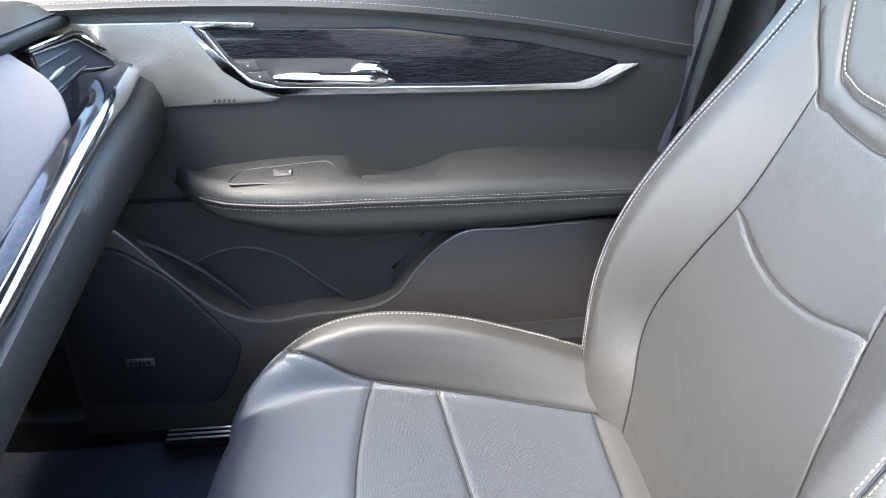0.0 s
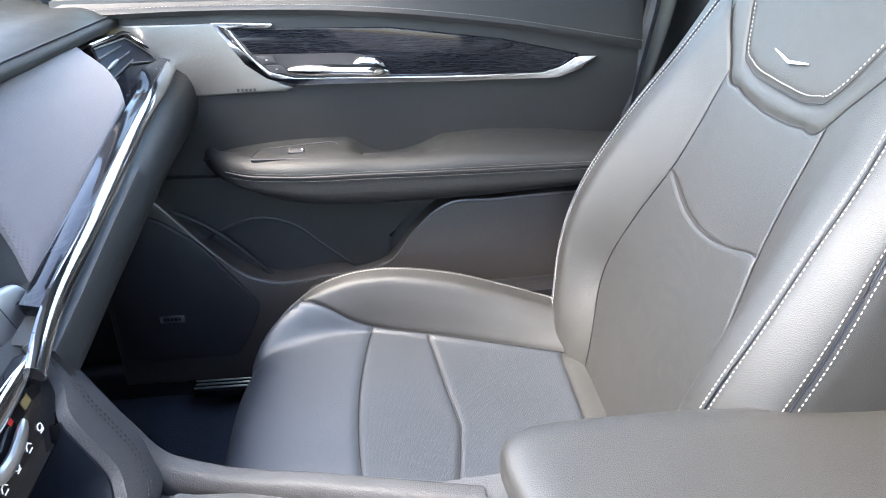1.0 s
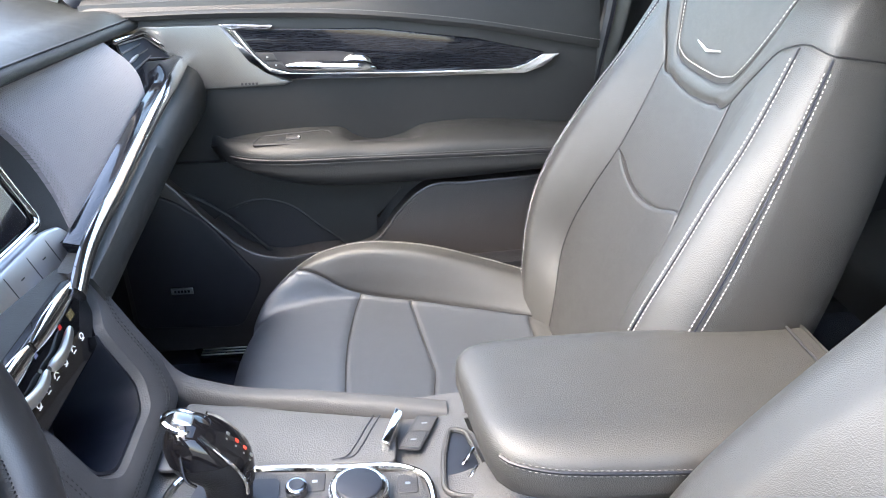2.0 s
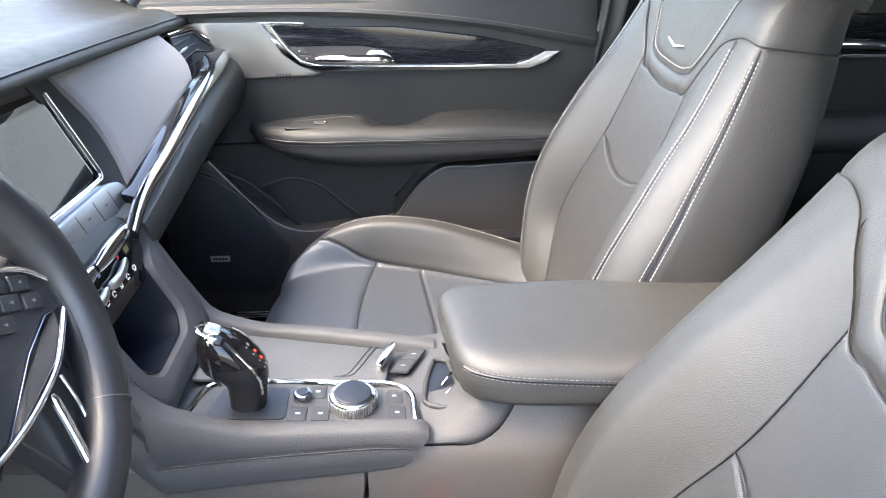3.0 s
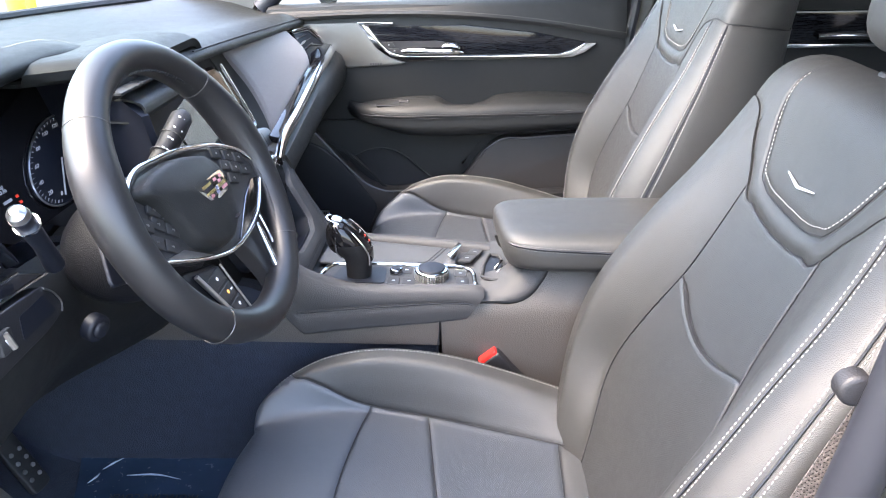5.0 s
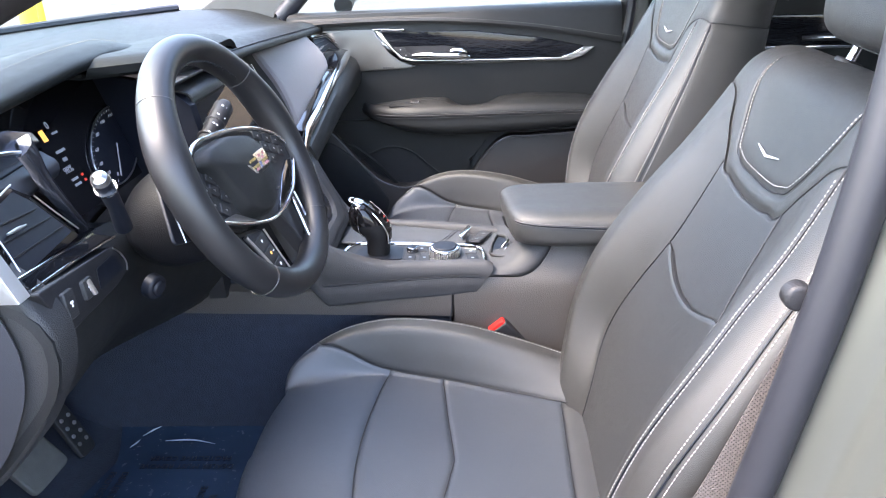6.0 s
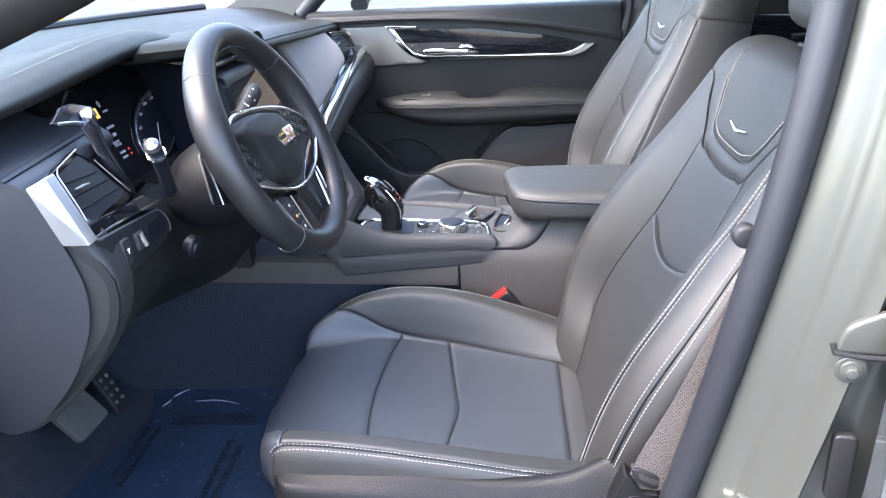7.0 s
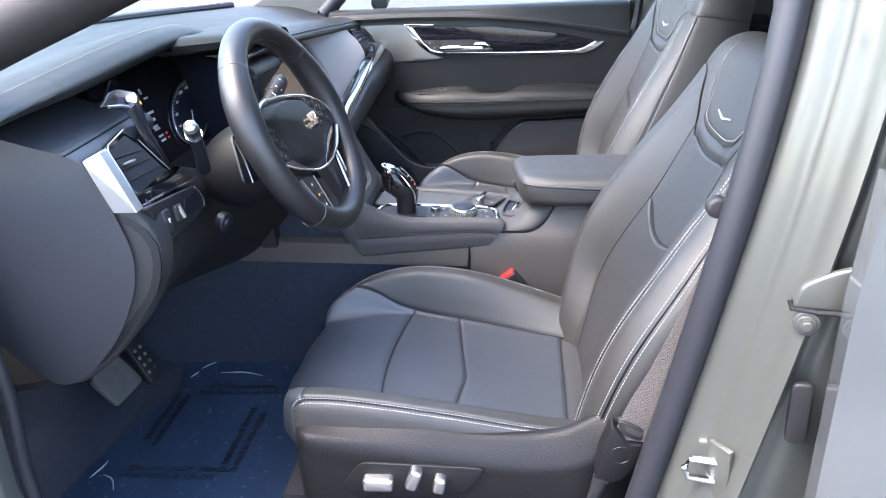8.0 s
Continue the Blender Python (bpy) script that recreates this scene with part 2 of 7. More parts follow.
def skin(name, P, mat, parent, label="", toward=(0, 0, 1), depth=0.012, crease=0.0, width=0.008, edges="lrbt"):
    """A padded sheet over the grid P: front face, rolled edges and sides that go depth inwards."""
    P = np.array(P, float)
    N = normals(P)
    if np.sum(N * np.array(toward)) < 0:
        N = -N
    m, n, _ = P.shape
    if crease:
        def run(axis):
            step = np.linalg.norm(np.diff(P, axis=axis), axis=2)
            c = np.cumsum(step, axis=axis)
            c = np.concatenate([np.zeros((1, n)), c], 0) if axis == 0 else np.concatenate([np.zeros((m, 1)), c], 1)
            return c, (c[-1:, :] if axis == 0 else c[:, -1:]) - c
        l, r = run(0)
        b, t = run(1)
        d = np.full((m, n), 9.0)
        for key, e in zip("lrbt", (l, r, b, t)):
            if key in edges:
                d = np.minimum(d, e)
        P = P - N * (crease * np.exp(-((d / width) ** 2)))[..., None]
    verts = P.reshape(-1, 3).tolist()
    idx = np.arange(m * n).reshape(m, n)
    faces = [(idx[i, j], idx[i + 1, j], idx[i + 1, j + 1], idx[i, j + 1]) for i in range(m - 1) for j in range(n - 1)]
    ring = list(idx[:, 0]) + list(idx[-1, 1:]) + list(idx[-2::-1, -1]) + list(idx[0, -2:0:-1])
    flat, base = N.reshape(-1, 3), len(verts)
    for k in ring:
        verts.append((np.array(verts[k]) - flat[k] * depth).tolist())
    c = len(ring)
    faces += [(ring[i], ring[(i + 1) % c], base + (i + 1) % c, base + i) for i in range(c)]
    bm = bmesh.new()
    vs = [bm.verts.new(v) for v in verts]
    for f in faces:
        try:
            bm.faces.new([vs[int(k)] for k in f])
        except ValueError:
            pass
    return part(name, bm, mat, parent, label)


def spaced(n, edge=0.0):
    """Values 0 to 1, closer together at both ends."""
    t = np.linspace(0, 1, n)
    return (1 - edge) * t + edge * (0.5 - 0.5 * np.cos(np.pi * t))


def tube(name, pts, r, mat, parent, label="", closed=False, sides=10, flat=1.0, normal=None):
    """A round or oval rod along points; flat squashes it along the given normal."""
    pts = [Vector(p) for p in pts]
    n = len(pts)
    verts, faces = [], []
    for i, p in enumerate(pts):
        a, b = pts[(i - 1) % n if closed else max(i - 1, 0)], pts[(i + 1) % n if closed else min(i + 1, n - 1)]
        d = (b - a).normalized()
        ref = Vector(normal) if normal is not None else (Vector((0, 0, 1)) if abs(d.z) < 0.9 else Vector((1, 0, 0)))
        u = (ref - d * ref.dot(d)).normalized()
        w = d.cross(u)
        rr = r[i] if hasattr(r, "__len__") else r
        for k in range(sides):
            a = 2 * math.pi * k / sides
            verts.append(p + u * (math.cos(a) * rr * flat) + w * (math.sin(a) * rr))
    for i in range(n if closed else n - 1):
        for k in range(sides):
            j = (i + 1) % n
            faces.append((i * sides + k, i * sides + (k + 1) % sides, j * sides + (k + 1) % sides, j * sides + k))
    if not closed:
        faces += [tuple(range(sides)), tuple((n - 1) * sides + k for k in range(sides))]
    bm = bmesh.new()
    vs = [bm.verts.new(v) for v in verts]
    for f in faces:
        bm.faces.new([vs[k] for k in f])
    return part(name, bm, mat, parent, label)


def curve(knots, n):
    """A smooth line through knots."""
    k = np.array(knots, float)
    s = np.concatenate([[0], np.cumsum(np.linalg.norm(np.diff(k, axis=0), axis=1))])
    t = np.linspace(0, s[-1], n)
    return np.stack([fill(t, s, k[:, i]) for i in range(k.shape[1])], 1)


def fillet(poly, r, steps=5):
    out = []
    n = len(poly)
    for i in range(n):
        p, a, b = Vector(poly[i]), Vector(poly[i - 1]), Vector(poly[(i + 1) % n])
        d = min(r, (a - p).length * 0.45, (b - p).length * 0.45)
        s, e = p + (a - p).normalized() * d, p + (b - p).normalized() * d
        for k in range(steps + 1):
            t = k / steps
            out.append((1 - t) ** 2 * s + 2 * t * (1 - t) * p + t * t * e)
    return out


def basis(o, u, v):
    """A frame with its origin, its right and its up."""
    u, v = Vector(u).normalized(), Vector(v)
    w = u.cross(v).normalized()
    v = w.cross(u)
    return Matrix(((u.x, v.x, w.x, o[0]), (u.y, v.y, w.y, o[1]), (u.z, v.z, w.z, o[2]), (0, 0, 0, 1)))


def slab(name, poly, f, depth, mat, parent, label="", r=0.0, bevel=0.0, low=0.0):
    """A plate cut to a polygon in the frame f, from low to depth along its normal, with rounded corners and edges."""
    pts = fillet(poly, r) if r else [Vector(p) for p in poly]
    bm = bmesh.new()
    vs = [bm.verts.new(f @ Vector((p[0], p[1], low))) for p in pts]
    face = bm.faces.new(vs)
    got = bmesh.ops.extrude_face_region(bm, geom=[face])
    up = [g for g in got["geom"] if isinstance(g, bmesh.types.BMVert)]
    bmesh.ops.translate(bm, vec=f.to_3x3() @ Vector((0, 0, depth - low)), verts=up)
    if bevel:
        keep = set(up)
        edges = [e for e in bm.edges if e.verts[0] in keep and e.verts[1] in keep]
        bmesh.ops.bevel(bm, geom=edges, offset=bevel, segments=3, profile=0.5, affect="EDGES", clamp_overlap=True)
    return part(name, bm, mat, parent, label)


def box(w, h):
    return [(-w / 2, -h / 2), (w / 2, -h / 2), (w / 2, h / 2), (-w / 2, h / 2)]


def disc(r, n=32):
    return [(r * math.cos(2 * math.pi * k / n), r * math.sin(2 * math.pi * k / n)) for k in range(n)]


def stitches(name, pts, out, mat, parent, long=0.0029, gap=0.0025, wide=0.00048, high=0.0007):
    """One row of separate thread stitches along a line; out: which way the cloth faces, one vector or one for each point."""
    P = np.array(pts, float)
    O = np.array(out, float)
    O = np.broadcast_to(O, P.shape)
    s = np.concatenate([[0], np.cumsum(np.linalg.norm(np.diff(P, axis=0), axis=1))])
    verts, faces, at = [], [], 0.0
    while at + long < s[-1]:
        a, b = (np.array([np.interp(q, s, P[:, i]) for i in range(3)]) for q in (at, at + long))
        o = np.array([np.interp(at + long / 2, s, O[:, i]) for i in range(3)])
        d = b - a
        side = np.cross(d, o)
        side *= wide / max(np.linalg.norm(side), 1e-9)
        o = o / np.linalg.norm(o)
        k = len(verts)
        c = (a + b) / 2 + o * high
        verts += [a - side, b - side, b + side, a + side, a + d * 0.2 - side * 0.6 + o * high, b - d * 0.2 - side * 0.6 + o * high, b - d * 0.2 + side * 0.6 + o * high, a + d * 0.2 + side * 0.6 + o * high]
        faces += [(k + 4, k + 5, k + 6, k + 7), (k, k + 1, k + 5, k + 4), (k + 1, k + 2, k + 6, k + 5), (k + 2, k + 3, k + 7, k + 6), (k + 3, k, k + 4, k + 7)]
        at += long + gap
    return mesh_part(name, verts, faces, mat, parent, "pale contrast stitching", smooth=False)


def words(name, text, size, f, mat, parent, depth=0.0004, align="LEFT"):
    c = bpy.data.curves.new(name, "FONT")
    c.body, c.size, c.extrude, c.align_x, c.align_y = text, size, depth, align, "CENTER"
    tmp = new(name + "_source", c)
    me = bpy.data.meshes.new_from_object(tmp.evaluated_get(bpy.context.evaluated_depsgraph_get()))
    bpy.data.objects.remove(tmp)
    me.materials.clear()
    me.materials.append(mat)
    me.transform(f)
    ob = new(name, me)
    if parent is not None:
        ob.parent = parent
    return ob


# ---- ground, shell of the car ----
def ground():
    bm = bmesh.new()
    bmesh.ops.create_grid(bm, x_segments=8, y_segments=8, size=300)
    return tagged(part("ground", bm, ASPHALT), "grey asphalt of a parking lot round the car", "ground", kind="structure")


ground()


def side_frame(y, face=-1):
    """x to the right, z up; the normal points to -y, or to +y with face=1."""
    return basis((0, y, 0), (1, 0, 0), (0, 0, 1)) if face < 0 else basis((0, y, 0), (-1, 0, 0), (0, 0, 1))


def car_shell():
    floor = thing("car_floor", "black carpeted car floor with toe board and centre tunnel", "floor", kind="structure")
    P = [[(x, y, z + (0.10 * math.exp(-((y - 0.0) / 0.055) ** 4) if x > -0.9 else 0)) for y in np.linspace(-0.70, 0.74, 40)] for x, z in curve([(1.5, 0.44), (0.5, 0.42), (0.1, 0.41), (-0.4, 0.405), (-0.66, 0.415), (-0.80, 0.50), (-0.98, 0.74), (-1.02, 0.98)], 40)]
    skin("carpet", P, CARPET, floor, depth=0.02)
    for y, s in ((-0.73, -1), (0.78, 1)):
        pts = [(-0.95, 0.46), (1.4, 0.46), (1.4, 0.36), (-0.95, 0.36)]
        slab("sill", pts, side_frame(y, -1), 0.04, DARK, floor, "black plastic door sill cover", bevel=0.012)
    roof = thing("ceiling", "dark cloth headliner of the car roof", "ceiling", kind="structure")
    xs, ys = [-0.22, -0.16, -0.06, 0.08, 0.21, 0.55, 0.75, 0.95, 1.15, 1.45, 1.75], [-0.64, -0.58, -0.50, -0.44, -0.22, 0, 0.22, 0.44, 0.50, 0.58, 0.64]
    bm = bmesh.new()
    V = [[bm.verts.new((x, y, 1.56 - 0.10 * (abs(y) / 0.66) ** 4 - 0.05 * (abs(x - 0.75) / 1.05) ** 3)) for y in ys] for x in xs]
    for i in range(10):
        for j in range(10):
            # Opening for the added sunroof, sized to steer light from above.
            if 1 <= i <= 3 and 3 <= j <= 6:
                continue
            bm.faces.new((V[i][j], V[i + 1][j], V[i + 1][j + 1], V[i][j + 1]))
    bmesh.ops.solidify(bm, geom=bm.faces[:], thickness=-0.05)
    part("headliner", bm, LINER, roof, "")
    # Unseen pane, added to bring light down onto upward faces.
    pane = tagged(slab("sunroof", [(-0.18, -0.46), (0.23, -0.46), (0.23, 0.46), (-0.18, 0.46)], basis((0, 0, 1.572), (1, 0, 0), (0, 1, 0)), 0.004, glass("sunroof_glass", (0.80, 0.84, 0.86), 0.04), None, r=0.05), "unseen sunroof panel, added for light from above", "sunroof", kind="structure")
    pane.visible_shadow = False
    fire = thing("firewall", "black footwell wall behind the dashboard", "wall", kind="structure")
    slab("firewall_panel", [(-0.80, 0.40), (0.80, 0.40), (0.80, 1.06), (-0.80, 1.06)], basis((-1.03, 0, 0), (0, 1, 0), (0, 0, 1)), 0.02, DARK, fire)
    slab("side_lining", [(-1.03, 0.40), (-0.42, 0.40), (-0.42, 1.06), (-1.03, 1.06)], side_frame(0.80), 0.02, DARK, fire)
    slab("side_lining", [(-1.03, 0.40), (-0.62, 0.40), (-0.62, 1.06), (-1.03, 1.06)], side_frame(-0.72), 0.02, DARK, fire)
    rear = thing("rear_wall", "dark trim behind the rear seats", "wall", kind="structure")
    slab("panel", [(-0.75, 0.40), (0.75, 0.40), (0.75, 1.10), (-0.75, 1.10)], basis((1.62, 0, 0), (0, 1, 0), (0, 0, 1)), 0.03, DARK, rear)
    tagged(slab("rear_window", [(-0.66, 1.09), (0.66, 1.09), (0.60, 1.52), (-0.60, 1.52)], basis((1.66, 0, 0), (0, 1, 0), (0, 0, 1)), 0.004, TINTED, None, r=0.02), "dark tinted rear window glass", "window", kind="structure")
    glass_1 = tagged(slab("windshield", [(-0.62, 0), (0.62, 0), (0.52, 0.62), (-0.52, 0.62)], basis((-0.88, 0, 1.10), (0, 1, 0), (0.70, 0, 0.42)), 0.004, glass("windshield_glass", shine=0.03), None, r=0.05), "clear sloping windshield glass", "windshield", kind="structure")
    glass_1.visible_shadow = False
    cowl = thing("windshield_foot", "black seal along the windshield foot", "trim", kind="structure")
    tube("cowl_seal", [(-1.05 + 0.27 * (y / 0.75) ** 2, y, 1.131) for y in np.linspace(-0.74, 0.80, 30)], 0.011, DARK, cowl, sides=8)
    for s, y in ((-1, -0.70), (1, 0.80)):
        pil = thing("a_pillar", "dark trimmed pillar beside the windshield", "pillar", kind="structure")
        if s > 0:
            slab("pillar_trim", [(-0.80, 1.05), (-0.485, 1.05), (-0.485, 1.10), (-0.145, 1.43), (-0.06, 1.47), (-0.16, 1.44)], side_frame(0.79), 0.012, SAIL, pil, "grey plastic pillar cover", r=0.01, bevel=0.006, low=-0.03)
            tube("seal", [(-0.462, 0.785, 1.06), (-0.462, 0.785, 1.10), (-0.12, 0.785, 1.435)], 0.024, RUBBER, pil, "black window seal", sides=10)
            continue
        tube("pillar_trim", curve([(-0.84, y, 1.065), (-0.45, y, 1.222), (-0.28, y * 0.99, 1.290), (-0.10, y * 0.93, 1.39), (0.02, y * 0.88, 1.46)], 16), 0.034, TRIM, pil, sides=16)
    for y in (-0.60, 0.62):
        rail = thing("roof_rail", "dark trim along the edge of the roof", "trim", kind="structure")
        o = math.copysign(0.20, y)
        P = [[(x, y + o * (1.3 if y < 0 else 1.0) * q, 1.485 - 0.03 * ((x - 0.7) / 0.9) ** 2 - 0.055 * q ** 1.5) for q in np.linspace(0, 1, 6)] for x in np.linspace(0.40 if y < 0 else -0.12, 1.66, 12)]
        skin("roof_edge", P, VINYL, rail, "dark inner side of the roof edge", depth=0.02)
        tube("rail", [(x, y, 1.475 - 0.03 * ((x - 0.7) / 0.9) ** 2) for x in np.linspace(-0.1, 1.6, 10)], 0.035, VINYL, rail, sides=10)
    return floor


car_shell()


# ---- front seats ----
KNOTS = np.array([0, 0.25, 0.45, 0.53, 0.60, 0.66, 0.76, 0.84, 0.93, 1.0])


def across(s, Y):
    """Smooth values at |s| through the ten control rows Y along the seat's section."""
    s = np.abs(s)
    k = np.clip(np.searchsorted(KNOTS, s.ravel()).reshape(s.shape) - 1, 0, 8)
    Y = np.array(np.broadcast_arrays(*Y))
    gap = np.diff(KNOTS).reshape((-1,) + (1,) * (Y.ndim - 1))
    rise = np.diff(Y, axis=0) / gap
    a, b = rise[:-1], rise[1:]
    w1, w2 = 2 * gap[1:] + gap[:-1], gap[1:] + 2 * gap[:-1]
    safe = np.where(a * b > 0, a * b, 1.0)
    D = np.concatenate([rise[:1], np.where(a * b > 0, (w1 + w2) * safe / np.where(a * b > 0, w1 * b + w2 * a, 1.0), 0.0), rise[-1:]])
    def take(A, i):
        return np.take_along_axis(A, i[None], 0)[0]
    h = KNOTS[k + 1] - KNOTS[k]
    t = (s - KNOTS[k]) / h
    return (2 * t**3 - 3 * t**2 + 1) * take(Y, k) + (t**3 - 2 * t**2 + t) * h * take(D, k) + (3 * t**2 - 2 * t**3) * take(Y, k + 1) + (t**3 - t**2) * h * take(D, k + 1)


def back_place(loc, lean):
    up = np.array([math.sin(lean), 0, math.cos(lean)])
    out = np.array([-math.cos(lean), 0, math.sin(lean)])
    foot = np.array(loc) + (0, 0, -0.03)

    def at(s, q):
        s, q = np.broadcast_arrays(np.asarray(s, float), np.asarray(q, float))
        W = fill(q, [-0.06, 0.05, 0.15, 0.28, 0.40, 0.50, 0.57, 0.62, 0.67, 0.72], [0.235, 0.262, 0.284, 0.288, 0.272, 0.252, 0.236, 0.220, 0.192, 0.160])
        wi = fill(q, [-0.06, 0.06, 0.13, 0.25, 0.33, 0.48, 0.60, 0.72], [0.10, 0.130, 0.160, 0.142, 0.120, 0.106, 0.095, 0.07])
        A = fill(q, [-0.06, 0.05, 0.15, 0.30, 0.38, 0.45, 0.52, 0.58, 0.72], [0.03, 0.045, 0.056, 0.052, 0.040, 0.024, 0.012, 0.004, 0.0])
        c = fill(q, [-0.06, 0.05, 0.20, 0.35, 0.52, 0.72], [-0.018, -0.004, 0.008, 0.002, 0.0, 0.0])
        a = np.clip((q - 0.575) / 0.06, 0, math.pi / 2)
        h = np.where(q < 0.575, q, 0.575 + 0.06 * np.sin(a))
        roll = -0.06 * (1 - np.cos(a)) - np.maximum(0, q - 0.575 - 0.0942)
        wc = W - 0.078
        hi = np.clip((q - 0.42) / 0.2, 0, 1) ** 2
        w = across(s, [0 * W, 0.55 * wi, wi, wi * 0.42 + wc * 0.58, wc, W - 0.047, W - 0.007, W, W - 0.012 - 0.03 * hi, W - 0.05 - 0.07 * hi])
        o = across(s, [c, c + 0.015 * A, c + 0.10 * A, c + 0.62 * A, c + A, c + 0.97 * A, c + 0.40 * A - 0.008, c * 0 - 0.055, c * 0 - 0.11, c * 0 - 0.135])
        w = w * np.sign(s)
        side = np.clip((np.abs(s) - 0.80) / 0.2, 0, 1)
        return foot + h[..., None] * up + w[..., None] * np.array([0, 1, 0]) + (o + roll * (1 - side))[..., None] * out

    return at, up, out, foot


CUSHION = np.array([(0.07, -0.012), (0.0, -0.018), (-0.1, -0.013), (-0.2, -0.003), (-0.3, 0.009), (-0.388, 0.014), (-0.452, 0.008), (-0.486, -0.014), (-0.492, -0.052), (-0.476, -0.12)])


def cushion_place(loc):
    g = np.linspace(0, 9, 10)

    def at(s, q):
        s, q = np.broadcast_arrays(np.asarray(s, float), np.asarray(q, float))
        x, z = fill(q, g, CUSHION[:, 0]), fill(q, g, CUSHION[:, 1])
        tx, tz = fill(q + 0.05, g, CUSHION[:, 0]) - fill(q - 0.05, g, CUSHION[:, 0]), fill(q + 0.05, g, CUSHION[:, 1]) - fill(q - 0.05, g, CUSHION[:, 1])
        ln = np.maximum(np.hypot(tx, tz), 1e-9)
        nx, nz = tz / ln, -tx / ln
        front = np.where((s < 0) & (loc[1] < 0), np.clip((q - 4.5) / 1.2, 0, 1), 0.0)
        nx, nz = nx * (1 - front), nz + (1 - nz) * front
        A = fill(q, g, [0.02, 0.045, 0.070, 0.086, 0.083, 0.062, 0.034, 0.014, 0.004, 0.0])
        yi = fill(q, g, [0.12, 0.14, 0.165, 0.186, 0.197, 0.185, 0.165, 0.150, 0.150, 0.15])
        Y = fill(q, g, [0.225, 0.240, 0.252, 0.258, 0.260, 0.254, 0.234, 0.215, 0.205, 0.20])
        outer = (s < 0) & (loc[1] < 0)
        A = np.where(outer, fill(q, g, [0.050, 0.064, 0.080, 0.092, 0.096, 0.098, 0.096, 0.074, 0.042, 0.010]), A)
        Y = np.where(outer, fill(q, g, [0.225, 0.240, 0.252, 0.258, 0.260, 0.259, 0.256, 0.251, 0.248, 0.245]), Y)
        if loc[1] < 0:
            x = x + fill(q, [3.4, 5.0, 6.0, 7.0, 8.0, 9.0], [0.0, -0.015, -0.024, -0.006, 0.022, 0.040])
        yc = np.maximum(Y - 0.040, yi + 0.012)
        y = across(s, [0 * Y, 0.55 * yi, yi, yi * 0.42 + yc * 0.58, yc, Y - 0.014, Y - 0.001, Y + 0.002, Y, Y - 0.006])
        a = across(s, [0 * A - 0.006, 0 * A - 0.004, 0 * A, 0.62 * A, 0.95 * A, A, 0.66 * A - 0.004, 0.24 * A - 0.012, 0 * A - 0.04, 0 * A - 0.075])
        soft = 0.085 * np.clip(y / 0.25, 0, 1.1) ** 3.0 * np.clip((q - 3.6) / 3.2, 0, 1) ** 1.5
        full = np.clip(y / 0.25, 0, 1.04) ** 2.2 * fill(q, [3.4, 5.0, 6.0, 7.0, 8.0, 9.0], [0.0, 0.034, 0.070, 0.078, 0.066, 0.055])
        round_in = np.where((s < 0) & (loc[1] < 0), full, soft)
        return np.array(loc) + np.stack([x + nx * a + round_in, y * np.sign(s), z + nz * a], -1)

    def q_of(x):
        qq = np.linspace(0, 7, 400)
        return np.interp(-np.asarray(x, float), -fill(qq, g, CUSHION[:, 0]), qq)

    return at, q_of


def patch(at, s0, s1, q0, q1, nu, nv):
    a, b = spaced(nu, 0.9), spaced(nv, 0.9)
    s = s0 + (s1 - s0) * a[:, None] + 0 * b[None]
    lo = q0(s) if callable(q0) else q0 + 0 * s
    hi = q1(s) if callable(q1) else q1 + 0 * s
    return at(s, lo + (hi - lo) * b[None])


def spread(at, lo, hi, edge, a0, a1, nu, nv):
    """A patch whose side borders follow edge(q): a runs from a0 to a1 in units of it."""
    a, b = a0 + (a1 - a0) * spaced(nu, 0.7)[:, None], spaced(nv, 0.6)[None]
    l = lo(0.45 * a) if callable(lo) else lo + 0 * a
    h = hi(0.45 * a) if callable(hi) else hi + 0 * a
    q = l + (h - l) * b
    return at(a * edge(q), q)


def surface_line(at, s, q):
    """Points and outward vectors along a line on a padded surface."""
    s, q = np.broadcast_arrays(np.asarray(s, float), np.asarray(q, float))
    p = at(s, q)
    n = np.cross(at(s + 0.004, q) - at(s - 0.004, q), at(s, q + 0.004) - at(s, q - 0.004))
    return p, n / np.maximum(np.linalg.norm(n, axis=1, keepdims=True), 1e-9)


def pad_edge(s):
    return fill(np.abs(s), [0, 0.30, 0.45, 0.50, 0.60, 0.66, 0.76, 0.84, 1.0], [0.447, 0.455, 0.468, 0.497, 0.540, 0.552, 0.552, 0.562, 0.575])


def shield_edge(s):
    return fill(np.abs(s), [0, 0.30, 0.40, 0.46, 0.51, 0.57], [0.474, 0.480, 0.490, 0.515, 0.553, 0.605])


def vee(s):
    return fill(np.abs(s), [0, 0.12, 0.45], [0.300, 0.303, 0.328])


